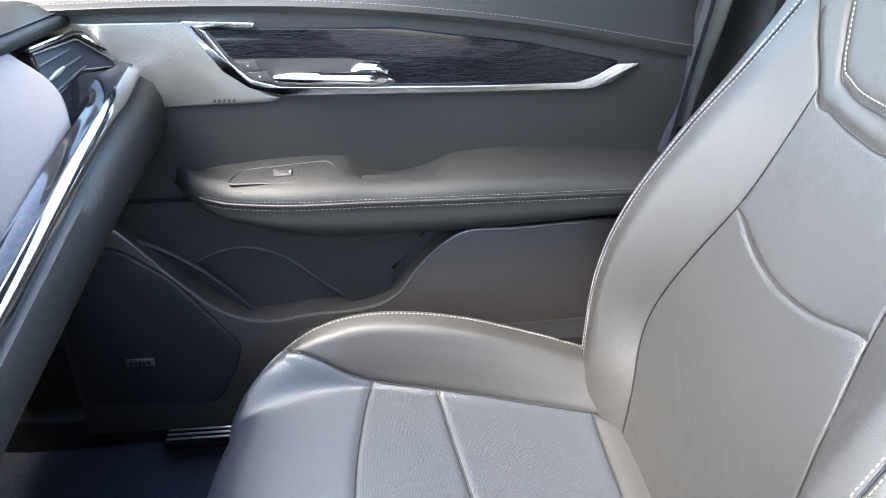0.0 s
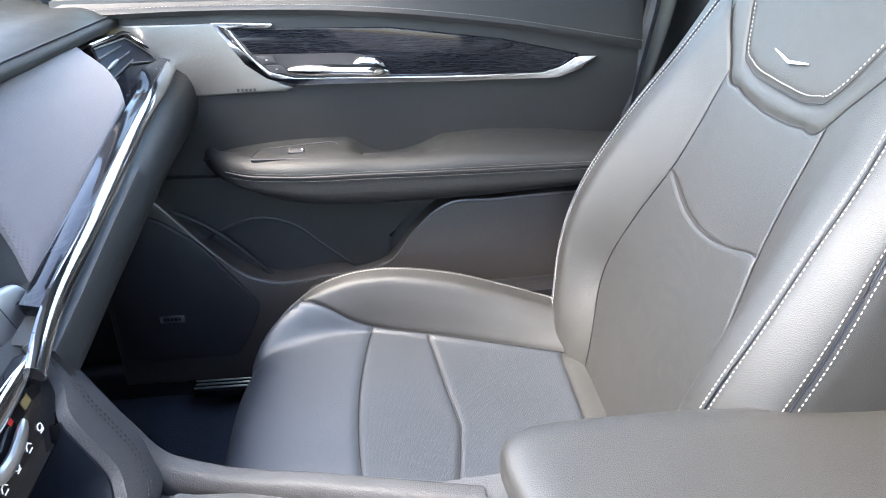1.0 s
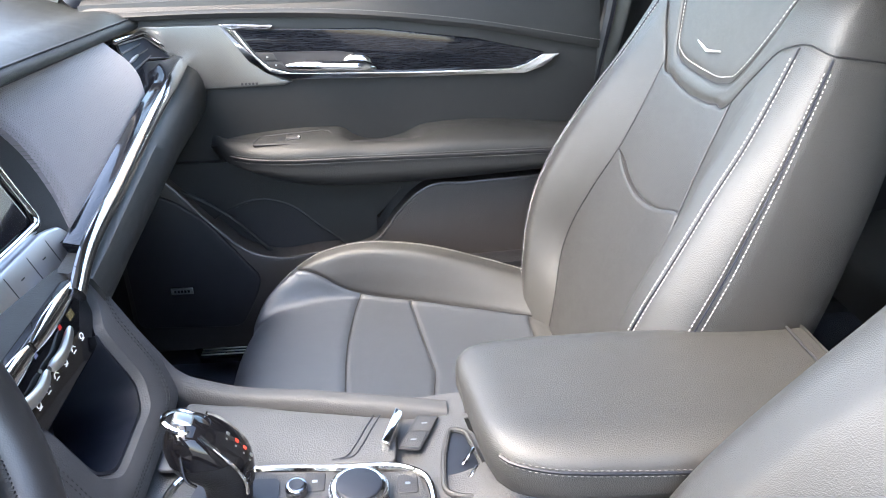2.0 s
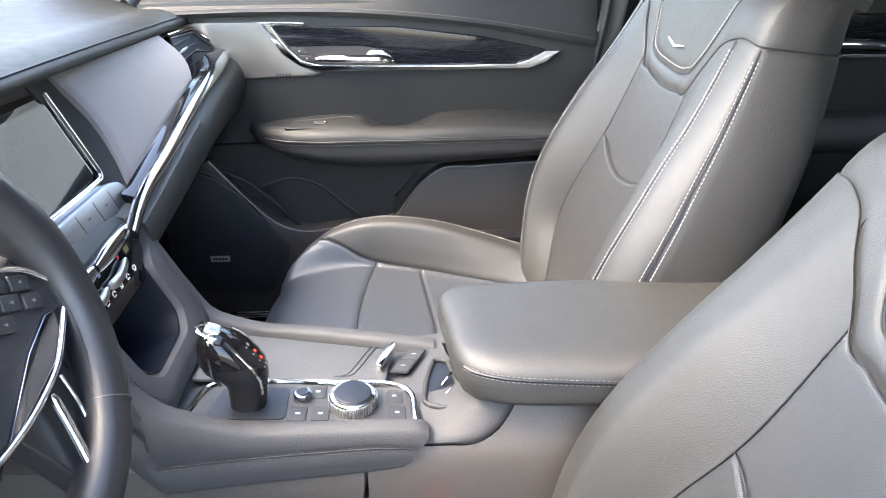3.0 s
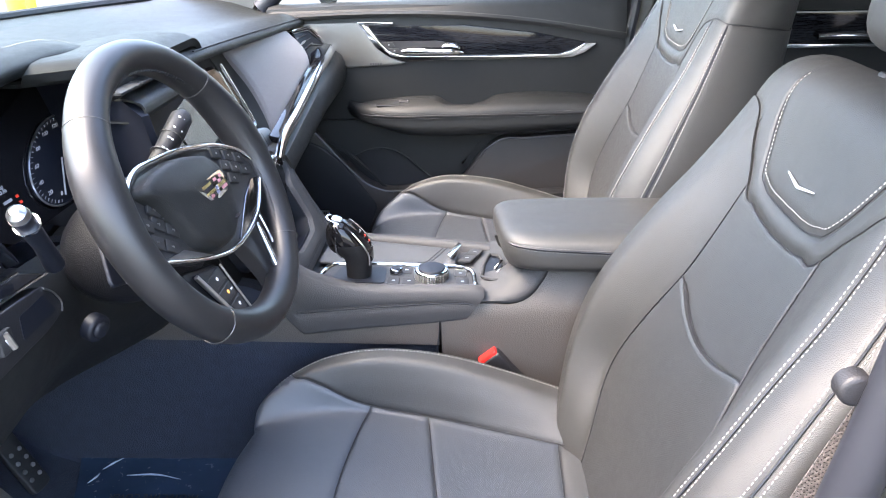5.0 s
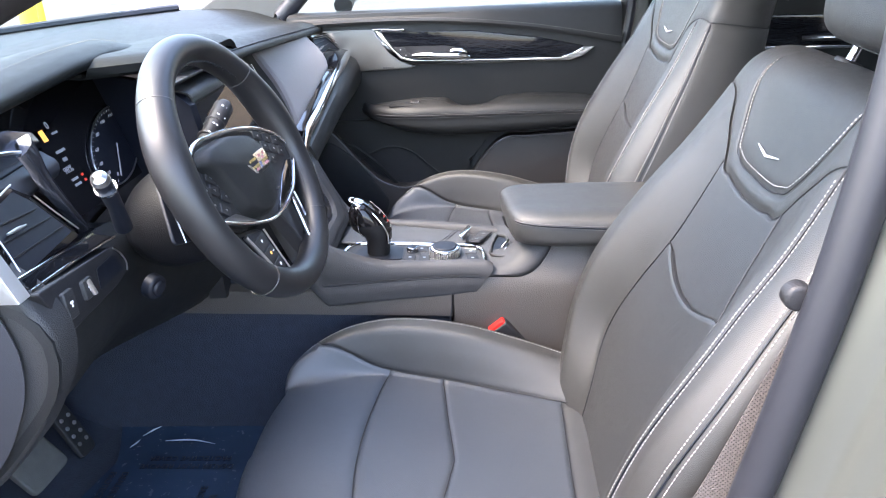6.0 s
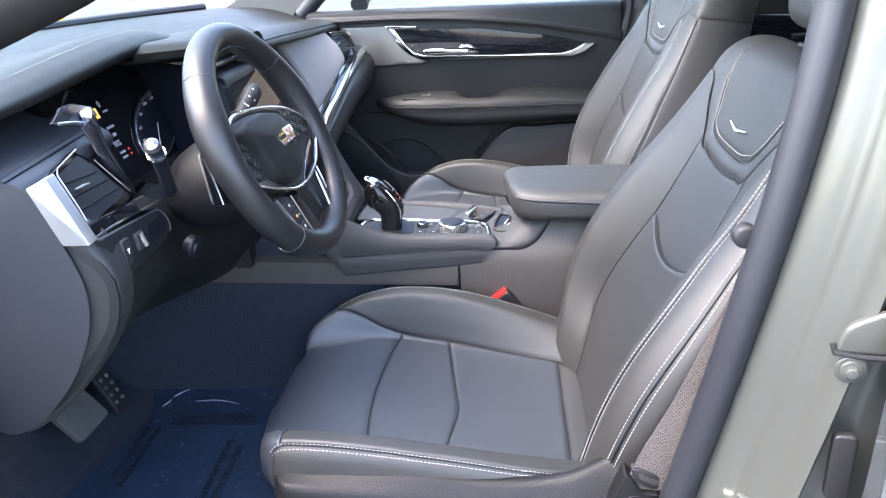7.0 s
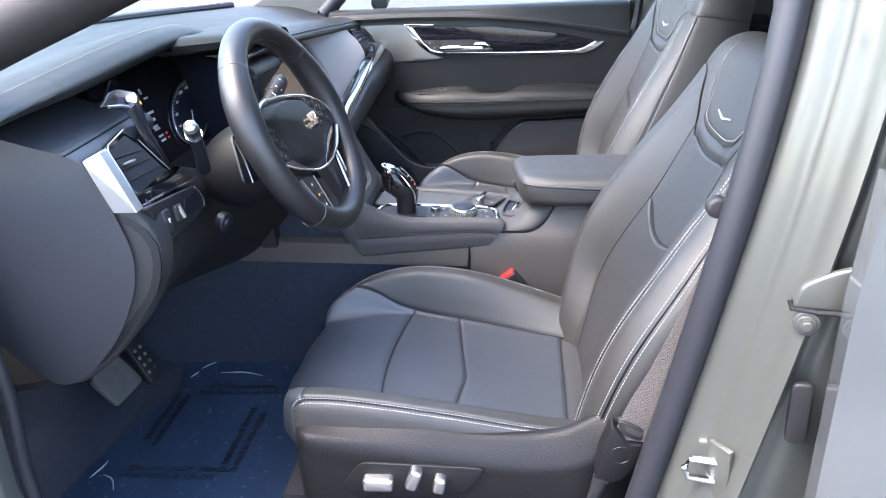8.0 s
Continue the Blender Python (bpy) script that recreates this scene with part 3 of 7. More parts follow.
def make_seat(loc, lean, label):
    seat = thing("bucket_seat", label, "car seat", "front seats")
    at, up, out, foot = back_place(loc, radians(lean))
    t = tuple(out)
    body = skin("backrest", [[tuple(p) for p in at(np.array([1.0, 0.5, 0.0, -0.5, -1.0]) * 0 + np.array([1, 1, 1, -1, -1]), np.full(5, q)) * 1.0] for q in np.linspace(-0.06, 0.72, 12)], DARK, seat, "black shell of the backrest", toward=tuple(-out), depth=0.004)
    def proud(high, fall):
        def place(s, q):
            s, q = np.broadcast_arrays(np.asarray(s, float), np.asarray(q, float))
            lift = high * np.exp(-np.abs(q - vee(s)) / fall) * (1 - np.clip(np.abs(s) / 0.45, 0, 1) ** 8)
            return at(s, q) + lift[..., None] * out
        return place
    skin("upper_insert", patch(proud(-0.0015, 0.030), -0.45, 0.45, vee, pad_edge, 48, 34), PERF_BACK, body, "perforated leather insert", toward=t, crease=0.0020, width=0.0020)
    skin("lower_insert", patch(proud(0.006, 0.045), -0.45, 0.45, -0.05, vee, 48, 44), PERF_BACK, body, "perforated leather insert", toward=t, crease=0.0020, width=0.0020)
    skin("head_pad", patch(at, -0.57, 0.57, pad_edge, shield_edge, 44, 14), LEATHER, body, toward=t, crease=0.0035, width=0.006, edges="bt")
    skin("shield_pad", patch(at, -0.57, 0.57, shield_edge, 0.70, 40, 26), LEATHER, body, toward=t, crease=0.004, width=0.008, edges="bt")
    e1, e2 = (0.652, 0.758) if loc[1] > 0 else (0.630, 0.722)
    for k in (1, -1):
        sewn = k * loc[1] > 0 or loc[1] > 0
        skin("bolster", patch(at, 0.45 * k, e1 * k, -0.05, pad_edge, 18, 44), LEATHER, body, toward=t, crease=0.0020 * sewn, width=0.0035)
        skin("bolster_edge", patch(at, e1 * k, e2 * k, 0.045, pad_edge, 18, 44), LEATHER, body, toward=(out[0], k, out[2]), crease=0.0012 * sewn, width=0.003, depth=0.005)
        skin("side_cover", patch(at, e2 * k, 1.0 * k, 0.045, pad_edge, 16, 44), LEATHER, body, toward=(0, k, 0), crease=0.0016 * sewn, width=0.004)
        skin("shoulder_pad", patch(at, 0.57 * k, 1.0 * k, pad_edge, 0.72, 24, 22), LEATHER, body, toward=(0, k, 1), crease=0.0022, width=0.005, edges="b")
        for s in (e1 - 0.009, e1 + 0.009, e2 - 0.009, e2 + 0.009) if sewn else ():
            q = np.linspace(0.055, pad_edge(np.array([s]))[0] - 0.012, 70)
            p, n = surface_line(at, np.full(70, s * k), q)
            stitches("stitching", p, n * k * (1 if np.dot(n[30], out + np.array([0, k, 0])) * k > 0 else -1), THREAD, body)
        for s in (e1, e2) if sewn else ():
            p, n = surface_line(at, np.full(40, s * k), np.linspace(0.05, pad_edge(np.array([s]))[0] - 0.004, 40))
            tube("seam_groove", p, 0.0011, INK, body, sides=5)
    s = np.linspace(-0.565, 0.565, 120)
    p, n = surface_line(at, s, shield_edge(s) + 0.008)
    stitches("stitching", p, n if np.dot(n[60], out) > 0 else -n, THREAD, body)
    def seam(place, sv, qv, parent, flip):
        p, n = surface_line(place, sv, qv)
        n = n * np.sign((n * flip).sum(1))[:, None]
        tube("seam_groove", p - n * 0.0004, 0.0008, DARK, parent, sides=6)
    e = np.linspace(-0.45, 0.45, 40)
    seam(at, e, vee(e), body, out)
    for k in (1, -1):
        seam(at, np.full(50, 0.45 * k), np.linspace(-0.03, pad_edge(np.array([0.45]))[0], 50), body, out)
    e = np.linspace(-0.57, 0.57, 60)
    seam(at, e, pad_edge(e), body, out)
    seam(at, e, shield_edge(e), body, out)
    for k in (1, -1):
        e = np.linspace(0.57, 0.98, 30)
        seam(at, k * e, pad_edge(e), body, out + np.array([0, k, 0]))
    mark = [at(np.array([a]), np.array([b]))[0] + out * 0.003 for a, b in ((0.150, 0.5102), (0.0, 0.504), (-0.150, 0.5102))]
    tube("chevron_mark", [mark[0], mark[0] * 0.5 + mark[1] * 0.5, mark[1] * 0.93 + mark[0] * 0.07, mark[1], mark[1] * 0.93 + mark[2] * 0.07, mark[1] * 0.5 + mark[2] * 0.5, mark[2]], [0.0008, 0.0015, 0.0018, 0.0018, 0.0018, 0.0015, 0.0008], MARK, body, "small bright chevron mark", sides=6)
    # headrest on two posts
    top = foot + up * 0.635 - out * 0.055
    for k in (0.058, -0.058):
        tube("headrest_post", [top + (0, k, 0) - up * 0.04, top + (0, k, 0) + up * 0.09], 0.006, CHROME, seat, "chrome headrest post", sides=10)
        slab("post_collar", disc(0.017, 20), basis(tuple(top + (0, k, 0) - up * 0.006), (0, 1, 0), tuple(out)), 0.008, DARK, seat, bevel=0.003)
    c = top + up * 0.104 + out * 0.012
    P = [[tuple(c + np.array([0, 1, 0]) * 0.128 * math.copysign(abs(math.cos(v)) ** 0.55, math.cos(v)) * math.cos(u) ** 0.35 + out * 0.05 * math.copysign(abs(math.sin(v)) ** 0.8, math.sin(v)) * math.cos(u) ** 0.4 + up * 0.086 * math.sin(u)) for v in np.linspace(0, 2 * math.pi, 37)] for u in np.linspace(-math.pi / 2 + 0.02, math.pi / 2 - 0.02, 19)]
    skin("headrest", P, LEATHER, seat, "black leather headrest", toward=t, depth=0.0005)
    # cushion
    cs, q_of = cushion_place(loc)
    seam_a = lambda s: q_of(-0.318 + 0.020 * (np.abs(s) / 0.45) ** 2)
    seam_b = lambda s: q_of(-0.186 - 0.027 * np.abs(s) / 0.45)
    rear = float(q_of(-0.02))
    base = skin("seat_frame", [[(loc[0] + x, loc[1] + y, loc[2] - 0.07) for y in np.linspace(-0.24, 0.24, 5)] for x in np.linspace(-0.45, 0.12, 5)], DARK, seat, "dark seat frame", depth=0.10)
    border = lambda q: 0.466 + 0.229 * np.clip((q - 3.4) / 2.35, 0, 1) ** 2.6
    skin("front_panel", spread(cs, seam_a, 9.0, border, -1, 1, 56, 34), SKY_INSERT, base, crease=0.0030, width=0.0026, toward=(-0.5, 0, 1))
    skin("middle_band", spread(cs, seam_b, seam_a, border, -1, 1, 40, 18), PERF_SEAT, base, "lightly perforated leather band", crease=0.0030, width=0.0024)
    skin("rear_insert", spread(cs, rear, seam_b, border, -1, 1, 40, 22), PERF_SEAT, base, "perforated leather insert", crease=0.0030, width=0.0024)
    skin("rear_strip", spread(cs, 0.0, rear, border, -1, 1, 30, 10), LEATHER, base, crease=0.005, width=0.008)
    e = np.linspace(-0.45, 0.45, 40)
    up_way = np.array([0, 0, 1.0])
    for line in (seam_a, seam_b):
        seam(cs, e / 0.45 * border(line(e)), line(e), base, up_way)
    seam(cs, e / 0.45 * border(rear), np.full(40, rear), base, up_way)
    for k in (1, -1):
        e = np.linspace(0.5, 5.66, 60)
        seam(cs, k * border(e), e, base, up_way)
    for k in (1, -1):
        b = spaced(60, 0.5)[None] * 5.72
        e = border(b)
        skin("cushion_bolster", cs(k * (e + (0.695 - e) * spaced(22, 0.7)[:, None]), b + 0 * spaced(22)[:, None]), LEATHER, base, crease=0.0028, width=0.0028)
        skin("cushion_side", patch(cs, 0.695 * k, 1.0 * k, 0.0, 9.0, 18, 60), LEATHER, base, toward=(0, k, 0), crease=0.004, width=0.006)
        for s in (0.686, 0.704) if k < 0 else (0.648, 0.700):
            p, n = surface_line(cs, np.full(90, s * k), np.linspace(0.3, 6.3, 90))
            stitches("stitching", p, n if n[45, 2] > 0 else -n, THREAD, base)
        # plastic side cover
        pts = [(-0.395, 0.052), (-0.30, 0.058), (-0.10, 0.042), (0.0, 0.046), (0.075, 0.076), (0.11, 0.03), (0.10, -0.10), (-0.34, -0.13), (-0.405, -0.09)]
        f = basis((loc[0], loc[1] + 0.262 * k, loc[2]), (-k, 0, 0), (0, 0, 1))
        if k * loc[1] < 0:
            pts = [(a, min(b, -0.03)) for a, b in pts]
        if k < 0 and loc[1] < 0:
            rows = []
            for x, dy, tp, rg in curve([(-0.417, 0.060, 0.060, 0.048), (-0.412, 0.026, 0.066, 0.056), (-0.398, 0.006, 0.069, 0.060), (-0.360, 0.0, 0.070, 0.057), (-0.313, 0.0, 0.070, 0.051), (-0.234, 0.0, 0.067, 0.042), (-0.157, 0.0, 0.058, 0.031), (-0.110, 0.0, 0.057, 0.027), (-0.064, 0.0, 0.060, 0.026), (-0.034, 0.0, 0.067, 0.031), (0.0, 0.0, 0.086, 0.046), (0.034, 0.004, 0.104, 0.078), (0.070, 0.016, 0.108, 0.084)], 48):
                rows.append([(loc[0] + x, loc[1] - 0.262 + dy + y, loc[2] + z) for y, z in curve([(0.026, tp - 0.012), (0.018, tp - 0.002), (0.008, tp), (-0.004, 0.6 * tp + 0.4 * rg), (-0.014, rg + 0.004), (-0.019, rg - 0.006), (-0.0200, 0.5 * (rg - 0.02)), (-0.0195, -0.025), (-0.016, -0.060), (-0.004, -0.10)], 36)])
            cover = skin("side_shield", rows, SHIELD, seat, "black grained plastic side shield", toward=(0, -1, 0.2), depth=0.006)
        else:
            cover = slab("side_shield", [(-k * a, b) for a, b in pts], f, 0.022, SHIELD, seat, "black grained plastic side shield", r=0.02, bevel=0.012, low=-0.03)
        if k < 0:
            slab("switch_plate", [(-k * a, b) for a, b in [(-0.345, -0.010), (-0.315, 0.029), (-0.14, 0.023), (-0.165, -0.015), (-0.19, -0.027), (-0.33, -0.027)]], f, 0.0245, SHIELD, cover, r=0.012, bevel=0.002)
            for a, b, w, h, r in ((-0.290, 0.000, 0.043, 0.021, 0), (-0.240, 0.009, 0.018, 0.034, -20), (-0.205, 0.001, 0.018, 0.026, -12)):
                g = f @ pose(-k * a, b, 0, 0, 0, r)
                slab("seat_switch", box(w, h), g, 0.040, SATIN, cover, "satin metal power seat switch", r=0.007, bevel=0.006)
    for x in (-0.36, 0.08):
        for y in (-0.19, 0.19):
            tube("seat_leg", [(loc[0] + x, loc[1] + y, 0.40), (loc[0] + x + 0.02, loc[1] + y, loc[2] - 0.12)], 0.022, DARK, seat, sides=8)
    return seat


make_seat((0.20, -0.376, 0.600), 23.8, "black leather driver's seat with pale stitching")
make_seat((0.28, 0.352, 0.634), 18.7, "black leather passenger seat with pale stitching")


# ---- passenger door ----
def passenger_door():
    door = thing("passenger_door", "closed passenger door with wood trim, chrome handle and padded armrest", "car door")
    xs = np.linspace(-0.44, 0.412, 50)
    zb = lambda x: float(fill(x, [-0.44, -0.22, -0.034, 0.174, 0.412], [1.074, 1.078, 1.073, 1.052, 1.010]))
    P = [[(x, y, z) for y, z in curve([(0.83, 1.085), (0.80, 1.103), (0.77, 1.108), (0.745, 1.100), (0.726, 0.45 * 1.10 + 0.55 * zb(x)), (0.718, zb(x) + 0.010), (0.719, zb(x))], 20)] for x in xs]
    skin("sill_pad", P, VINYL, door, "padded vinyl window sill", toward=(0, -1, 0.5), depth=0.012, crease=0.003, width=0.004)
    stitches("stitching", [(x, 0.7165, zb(x) + 0.015) for x in xs], (0, -1, 0), DIM, door, wide=0.0003, high=0.0003)
    body = skin("door_panel", [[(x, y, z) for y, z in curve([(0.740, zb(x) + 0.026), (0.735, zb(x) + 0.004), (0.734, 1.0), (0.738, 0.93), (0.745, 0.85), (0.745, 0.78)], 24)] for x in xs], VINYL, door, "dark vinyl door panel", toward=(0, -1, 0), depth=0.03)
    f = side_frame(0.736)
    slab("speaker_grille", [(-0.400, 1.066), (-0.216, 1.066), (-0.190, 1.020), (-0.160, 0.990), (-0.128, 0.974), (-0.112, 0.969), (-0.128, 0.963), (-0.245, 0.960), (-0.36, 0.960), (-0.400, 1.01)], f, 0.006, GRILLE, body, "punched silver metal speaker grille", bevel=0.003)
    for k in range(5):
        slab("lettering", box(0.0035, 0.004), f @ pose(-0.196 + 0.006 * k, 0.9675, 0), 0.0068, DARK, body)
    slab("wood_trim", [(-0.197, 1.0575), (0.033, 1.053), (0.20, 1.031), (0.318, 1.005), (0.276, 0.976), (0.10, 0.976), (-0.11, 0.980), (-0.150, 0.990), (-0.175, 1.02)], f, 0.007, WOOD, body, "glossy dark wood trim", bevel=0.002)
    ch = [(-0.222, 1.067), (-0.134, 1.064), (-0.140, 1.0575), (-0.196, 1.0565), (-0.170, 1.017), (-0.146, 0.994), (-0.112, 0.9845), (0.10, 0.9795), (0.262, 0.9800), (0.290, 0.988), (0.316, 1.003), (0.346, 1.003), (0.318, 0.982), (0.286, 0.9710), (0.10, 0.9715), (-0.112, 0.9740), (-0.150, 0.984), (-0.180, 1.006)]
    slab("chrome_trim", ch, f, 0.012, CHROME, body, "bright chrome trim line", r=0.004, bevel=0.002)
    slab("handle_recess", [(-0.172, 1.020), (-0.03, 1.018), (0.012, 1.010), (0.034, 0.984), (-0.11, 0.9855), (-0.146, 0.996)], f, 0.0085, DARK, body, r=0.008)
    tube("door_handle", curve([(-0.118, 0.722, 0.997), (-0.08, 0.713, 0.998), (-0.03, 0.711, 0.997), (0.010, 0.714, 0.994), (0.027, 0.722, 0.990)], 16), [0.004, 0.0065, 0.008, 0.0085, 0.009, 0.009, 0.009, 0.009, 0.009, 0.009, 0.0095, 0.010, 0.0105, 0.010, 0.008, 0.005], CHROME, body, "bright chrome door handle", flat=1.0)
    slab("handle_thumb", [(a * 1.35, b * 0.80) for a, b in disc(0.0185)], f @ pose(-0.001, 0.999, 0), 0.014, CHROME, body, "round chrome end of the handle", bevel=0.007)
    for k, (a, b) in enumerate(((-0.150, 1.0125), (-0.137, 0.9985))):
        q = [(a - 0.014, b + 0.0055), (a + 0.010, b + 0.0055), (a + 0.016, b - 0.0055), (a - 0.006, b - 0.0055)]
        slab("lock_switch", q, f, 0.0115, PLASTIC, body, "black door lock switch", r=0.001, bevel=0.001)
        slab("icon", box(0.0030, 0.0022), f @ pose(a + 0.001, b, 0), 0.0119, SATIN, body)
    # armrest
    xa = np.concatenate([np.linspace(-0.262, -0.16, 14), np.linspace(-0.15, 0.42, 44)])
    zt = lambda x: float(fill(x, [-0.262, -0.22, -0.16, -0.06, -0.035, -0.015, 0.075, 0.105, 0.13, 0.42], [0.862, 0.872, 0.880, 0.884, 0.882, 0.868, 0.868, 0.882, 0.885, 0.872]))
    zl = lambda x: float(fill(x, [-0.262, -0.216, -0.15, -0.08, 0.097, 0.316, 0.42], [0.850, 0.832, 0.812, 0.801, 0.801, 0.812, 0.816]))
    yo = lambda x: float(fill(x, [-0.262, -0.24, -0.20, -0.14, 0.0, 0.42], [0.735, 0.70, 0.668, 0.652, 0.648, 0.650]))
    rows = []
    for x in xa:
        o, tp, lo = yo(x), zt(x), zl(x)
        fl = float(fill(x, [-0.262, -0.06, -0.035, -0.015, 0.075, 0.105, 0.42], [0.876, 0.880, 0.880, 0.878, 0.878, 0.880, 0.872]))
        rows.append([(x, y, z) for y, z in curve([(0.752, tp), (0.72, tp), (o + 0.045, tp), (o + 0.022, fl), (o + 0.006, fl - 0.008), (o, 0.858), (o + 0.002, 0.850), (o + 0.003, 0.5 * (0.845 + lo)), (o + 0.014, lo + 0.006), (o + 0.035, lo), (0.75, lo - 0.004)], 34)])
    arm = skin("armrest", rows, VINYL, door, "padded black armrest with double stitching", toward=(0, -1, 0), depth=0.002)
    for z in (0.8615, 0.8505):
        stitches("stitching", [(x, yo(x) - 0.001, z) for x in xa[6:]], (0, -1, 0.1), DIM, arm, wide=0.0003, high=0.0003)
    tube("seam_groove", [(x, yo(x) + 0.0005, 0.856) for x in xa[5:]], 0.0022, DARK, arm, sides=6)
    g = basis((0, 0.72, 0.8830), (1, 0, 0), (0, 1, 0.13))
    plate = [(-0.186, -0.050), (-0.050, -0.052), (-0.046, -0.028), (-0.060, 0.002), (-0.172, -0.016)]
    slab("switch_plate", plate, g, 0.0022, VINYL, arm, "flush black switch plate", r=0.012, bevel=0.001, low=-0.02)
    tube("plate_edge", [g @ Vector((p[0], p[1], 0.0022)) for p in fillet(plate, 0.012)], 0.0009, INK, arm, closed=True, sides=5)
    slab("switch_recess", box(0.046, 0.017), g @ pose(-0.118, -0.031, 0, 0, 0, 2), 0.0028, INK, arm, r=0.003)
    slab("window_switch", box(0.024, 0.013), g @ pose(-0.116, -0.031, 0, 10, 0, 2), 0.0075, DARK, arm, "window switch", r=0.003, bevel=0.003)
    slab("switch_edge", box(0.004, 0.011), g @ pose(-0.126, -0.031, 0, 10, 0, 2), 0.0080, EDGE, arm)
    slab("icon", box(0.0026, 0.0020), g @ pose(-0.107, -0.031, 0, 10, 0, 2), 0.0080, WHITE, arm)
    slab("pull_cup", [(-0.026, -0.018), (0.080, -0.016), (0.096, 0.016), (-0.040, 0.014)], basis((0, 0.694, 0.8680), (1, 0, 0), (0, 1, -0.05)), 0.001, DARK, arm, "smooth recessed door pull", r=0.006, bevel=0.002)
    # lower part with the map pocket
    f = side_frame(0.752)
    slab("pocket_back", [(-0.44, 0.82), (0.42, 0.82), (0.42, 0.46), (-0.44, 0.46)], f, 0.004, DARK, door)
    arch = curve([(-0.330, 0.690), (-0.290, 0.716), (-0.245, 0.742), (-0.189, 0.757), (-0.136, 0.741), (-0.092, 0.702), (-0.037, 0.656)], 22)
    mid = [(-0.38, 0.83), (-0.38, 0.66)] + [tuple(p) for p in arch] + [(0.012, 0.660), (0.019, 0.712), (0.064, 0.768), (0.075, 0.83)]
    panel = slab("middle_panel", mid, f, 0.022, VINYL, door, "grained plastic panel under the armrest")
    tube("panel_edge", [(a, 0.7315, b) for a, b in mid[2:-1]], 0.0030, VINYL, panel, "rounded edge over the pocket", sides=8)
    slab("pocket_step", [(-0.01, 0.84), (-0.01, 0.60), (0.16, 0.60), (0.42, 0.60), (0.42, 0.84)], f, 0.010, VINYL, door, "recessed step of the door panel")
    tube("pocket_ridge", curve([(-0.338, 0.722, 0.786), (-0.285, 0.724, 0.757), (-0.231, 0.728, 0.709), (-0.180, 0.735, 0.645)], 14), 0.0045, VINYL, door, "moulded ridge in the pocket", sides=8)
    lip = curve([(-0.345, 0.806), (-0.331, 0.790), (-0.272, 0.717), (-0.215, 0.664), (-0.173, 0.650), (-0.093, 0.657), (-0.012, 0.665), (0.017, 0.678), (0.054, 0.726), (0.096, 0.768), (0.113, 0.778), (0.18, 0.782), (0.326, 0.790), (0.43, 0.796)], 70)
    low = [(-0.45, 0.82)] + [tuple(p) for p in lip] + [(0.43, 0.46), (-0.45, 0.46)]
    shell = slab("lower_shell", low, f, 0.050, WARM, door, "grained plastic map pocket and lower door", bevel=0.006)
    # Paler than the door: the lip's highlight is put into its colour.
    tube("pocket_lip", [(x, 0.7035, z) for x, z in lip], 0.0028, EDGE, shell, "smooth edge of the map pocket, highlight in its paler colour", sides=8)
    slab("speaker_cover", [(-0.44, 0.800), (-0.345, 0.780), (-0.285, 0.733), (-0.201, 0.614), (-0.212, 0.580), (-0.248, 0.511), (-0.44, 0.519)], f, 0.056, DARK, shell, "dark speaker cover", r=0.02, bevel=0.004)
    slab("speaker_badge", box(0.040, 0.013), f @ pose(-0.348, 0.596, 0), 0.0585, SATIN, shell, "small metal badge", bevel=0.001)
    for k in range(5):
        slab("lettering", box(0.004, 0.005), f @ pose(-0.360 + 0.006 * k, 0.596, 0), 0.0590, DARK, shell)
    sc = tagged(slab("scuff_plate", [(-0.33, 0.668), (0.30, 0.668), (0.30, 0.715), (-0.352, 0.715)], basis((0, 0, 0.452), (1, 0, 0), (0, 1, 0)), 0.012, GLOSS, None, r=0.004, bevel=0.003), "ribbed dark metal scuff plate on the door sill", "scuff plate")
    for k in range(4):
        tube("rib", [(-0.33, 0.677 + 0.010 * k, 0.465), (0.29, 0.677 + 0.010 * k, 0.465)], 0.0016, SATIN, sc, sides=6)
    pane = slab("window_pane", [(-0.46, 1.09), (0.43, 1.09), (0.40, 1.44), (-0.12, 1.44)], side_frame(0.80), 0.004, GLASS, door, "clear side window")
    pane.visible_shadow = False
    tube("seal", curve([(0.385, 0.748, 0.78), (0.398, 0.748, 0.85), (0.418, 0.748, 0.98), (0.436, 0.752, 1.085), (0.432, 0.72, 1.25), (0.42, 0.66, 1.44)], 20), 0.011, RUBBER, door, "black rubber door seal", sides=8)
    return door


passenger_door()


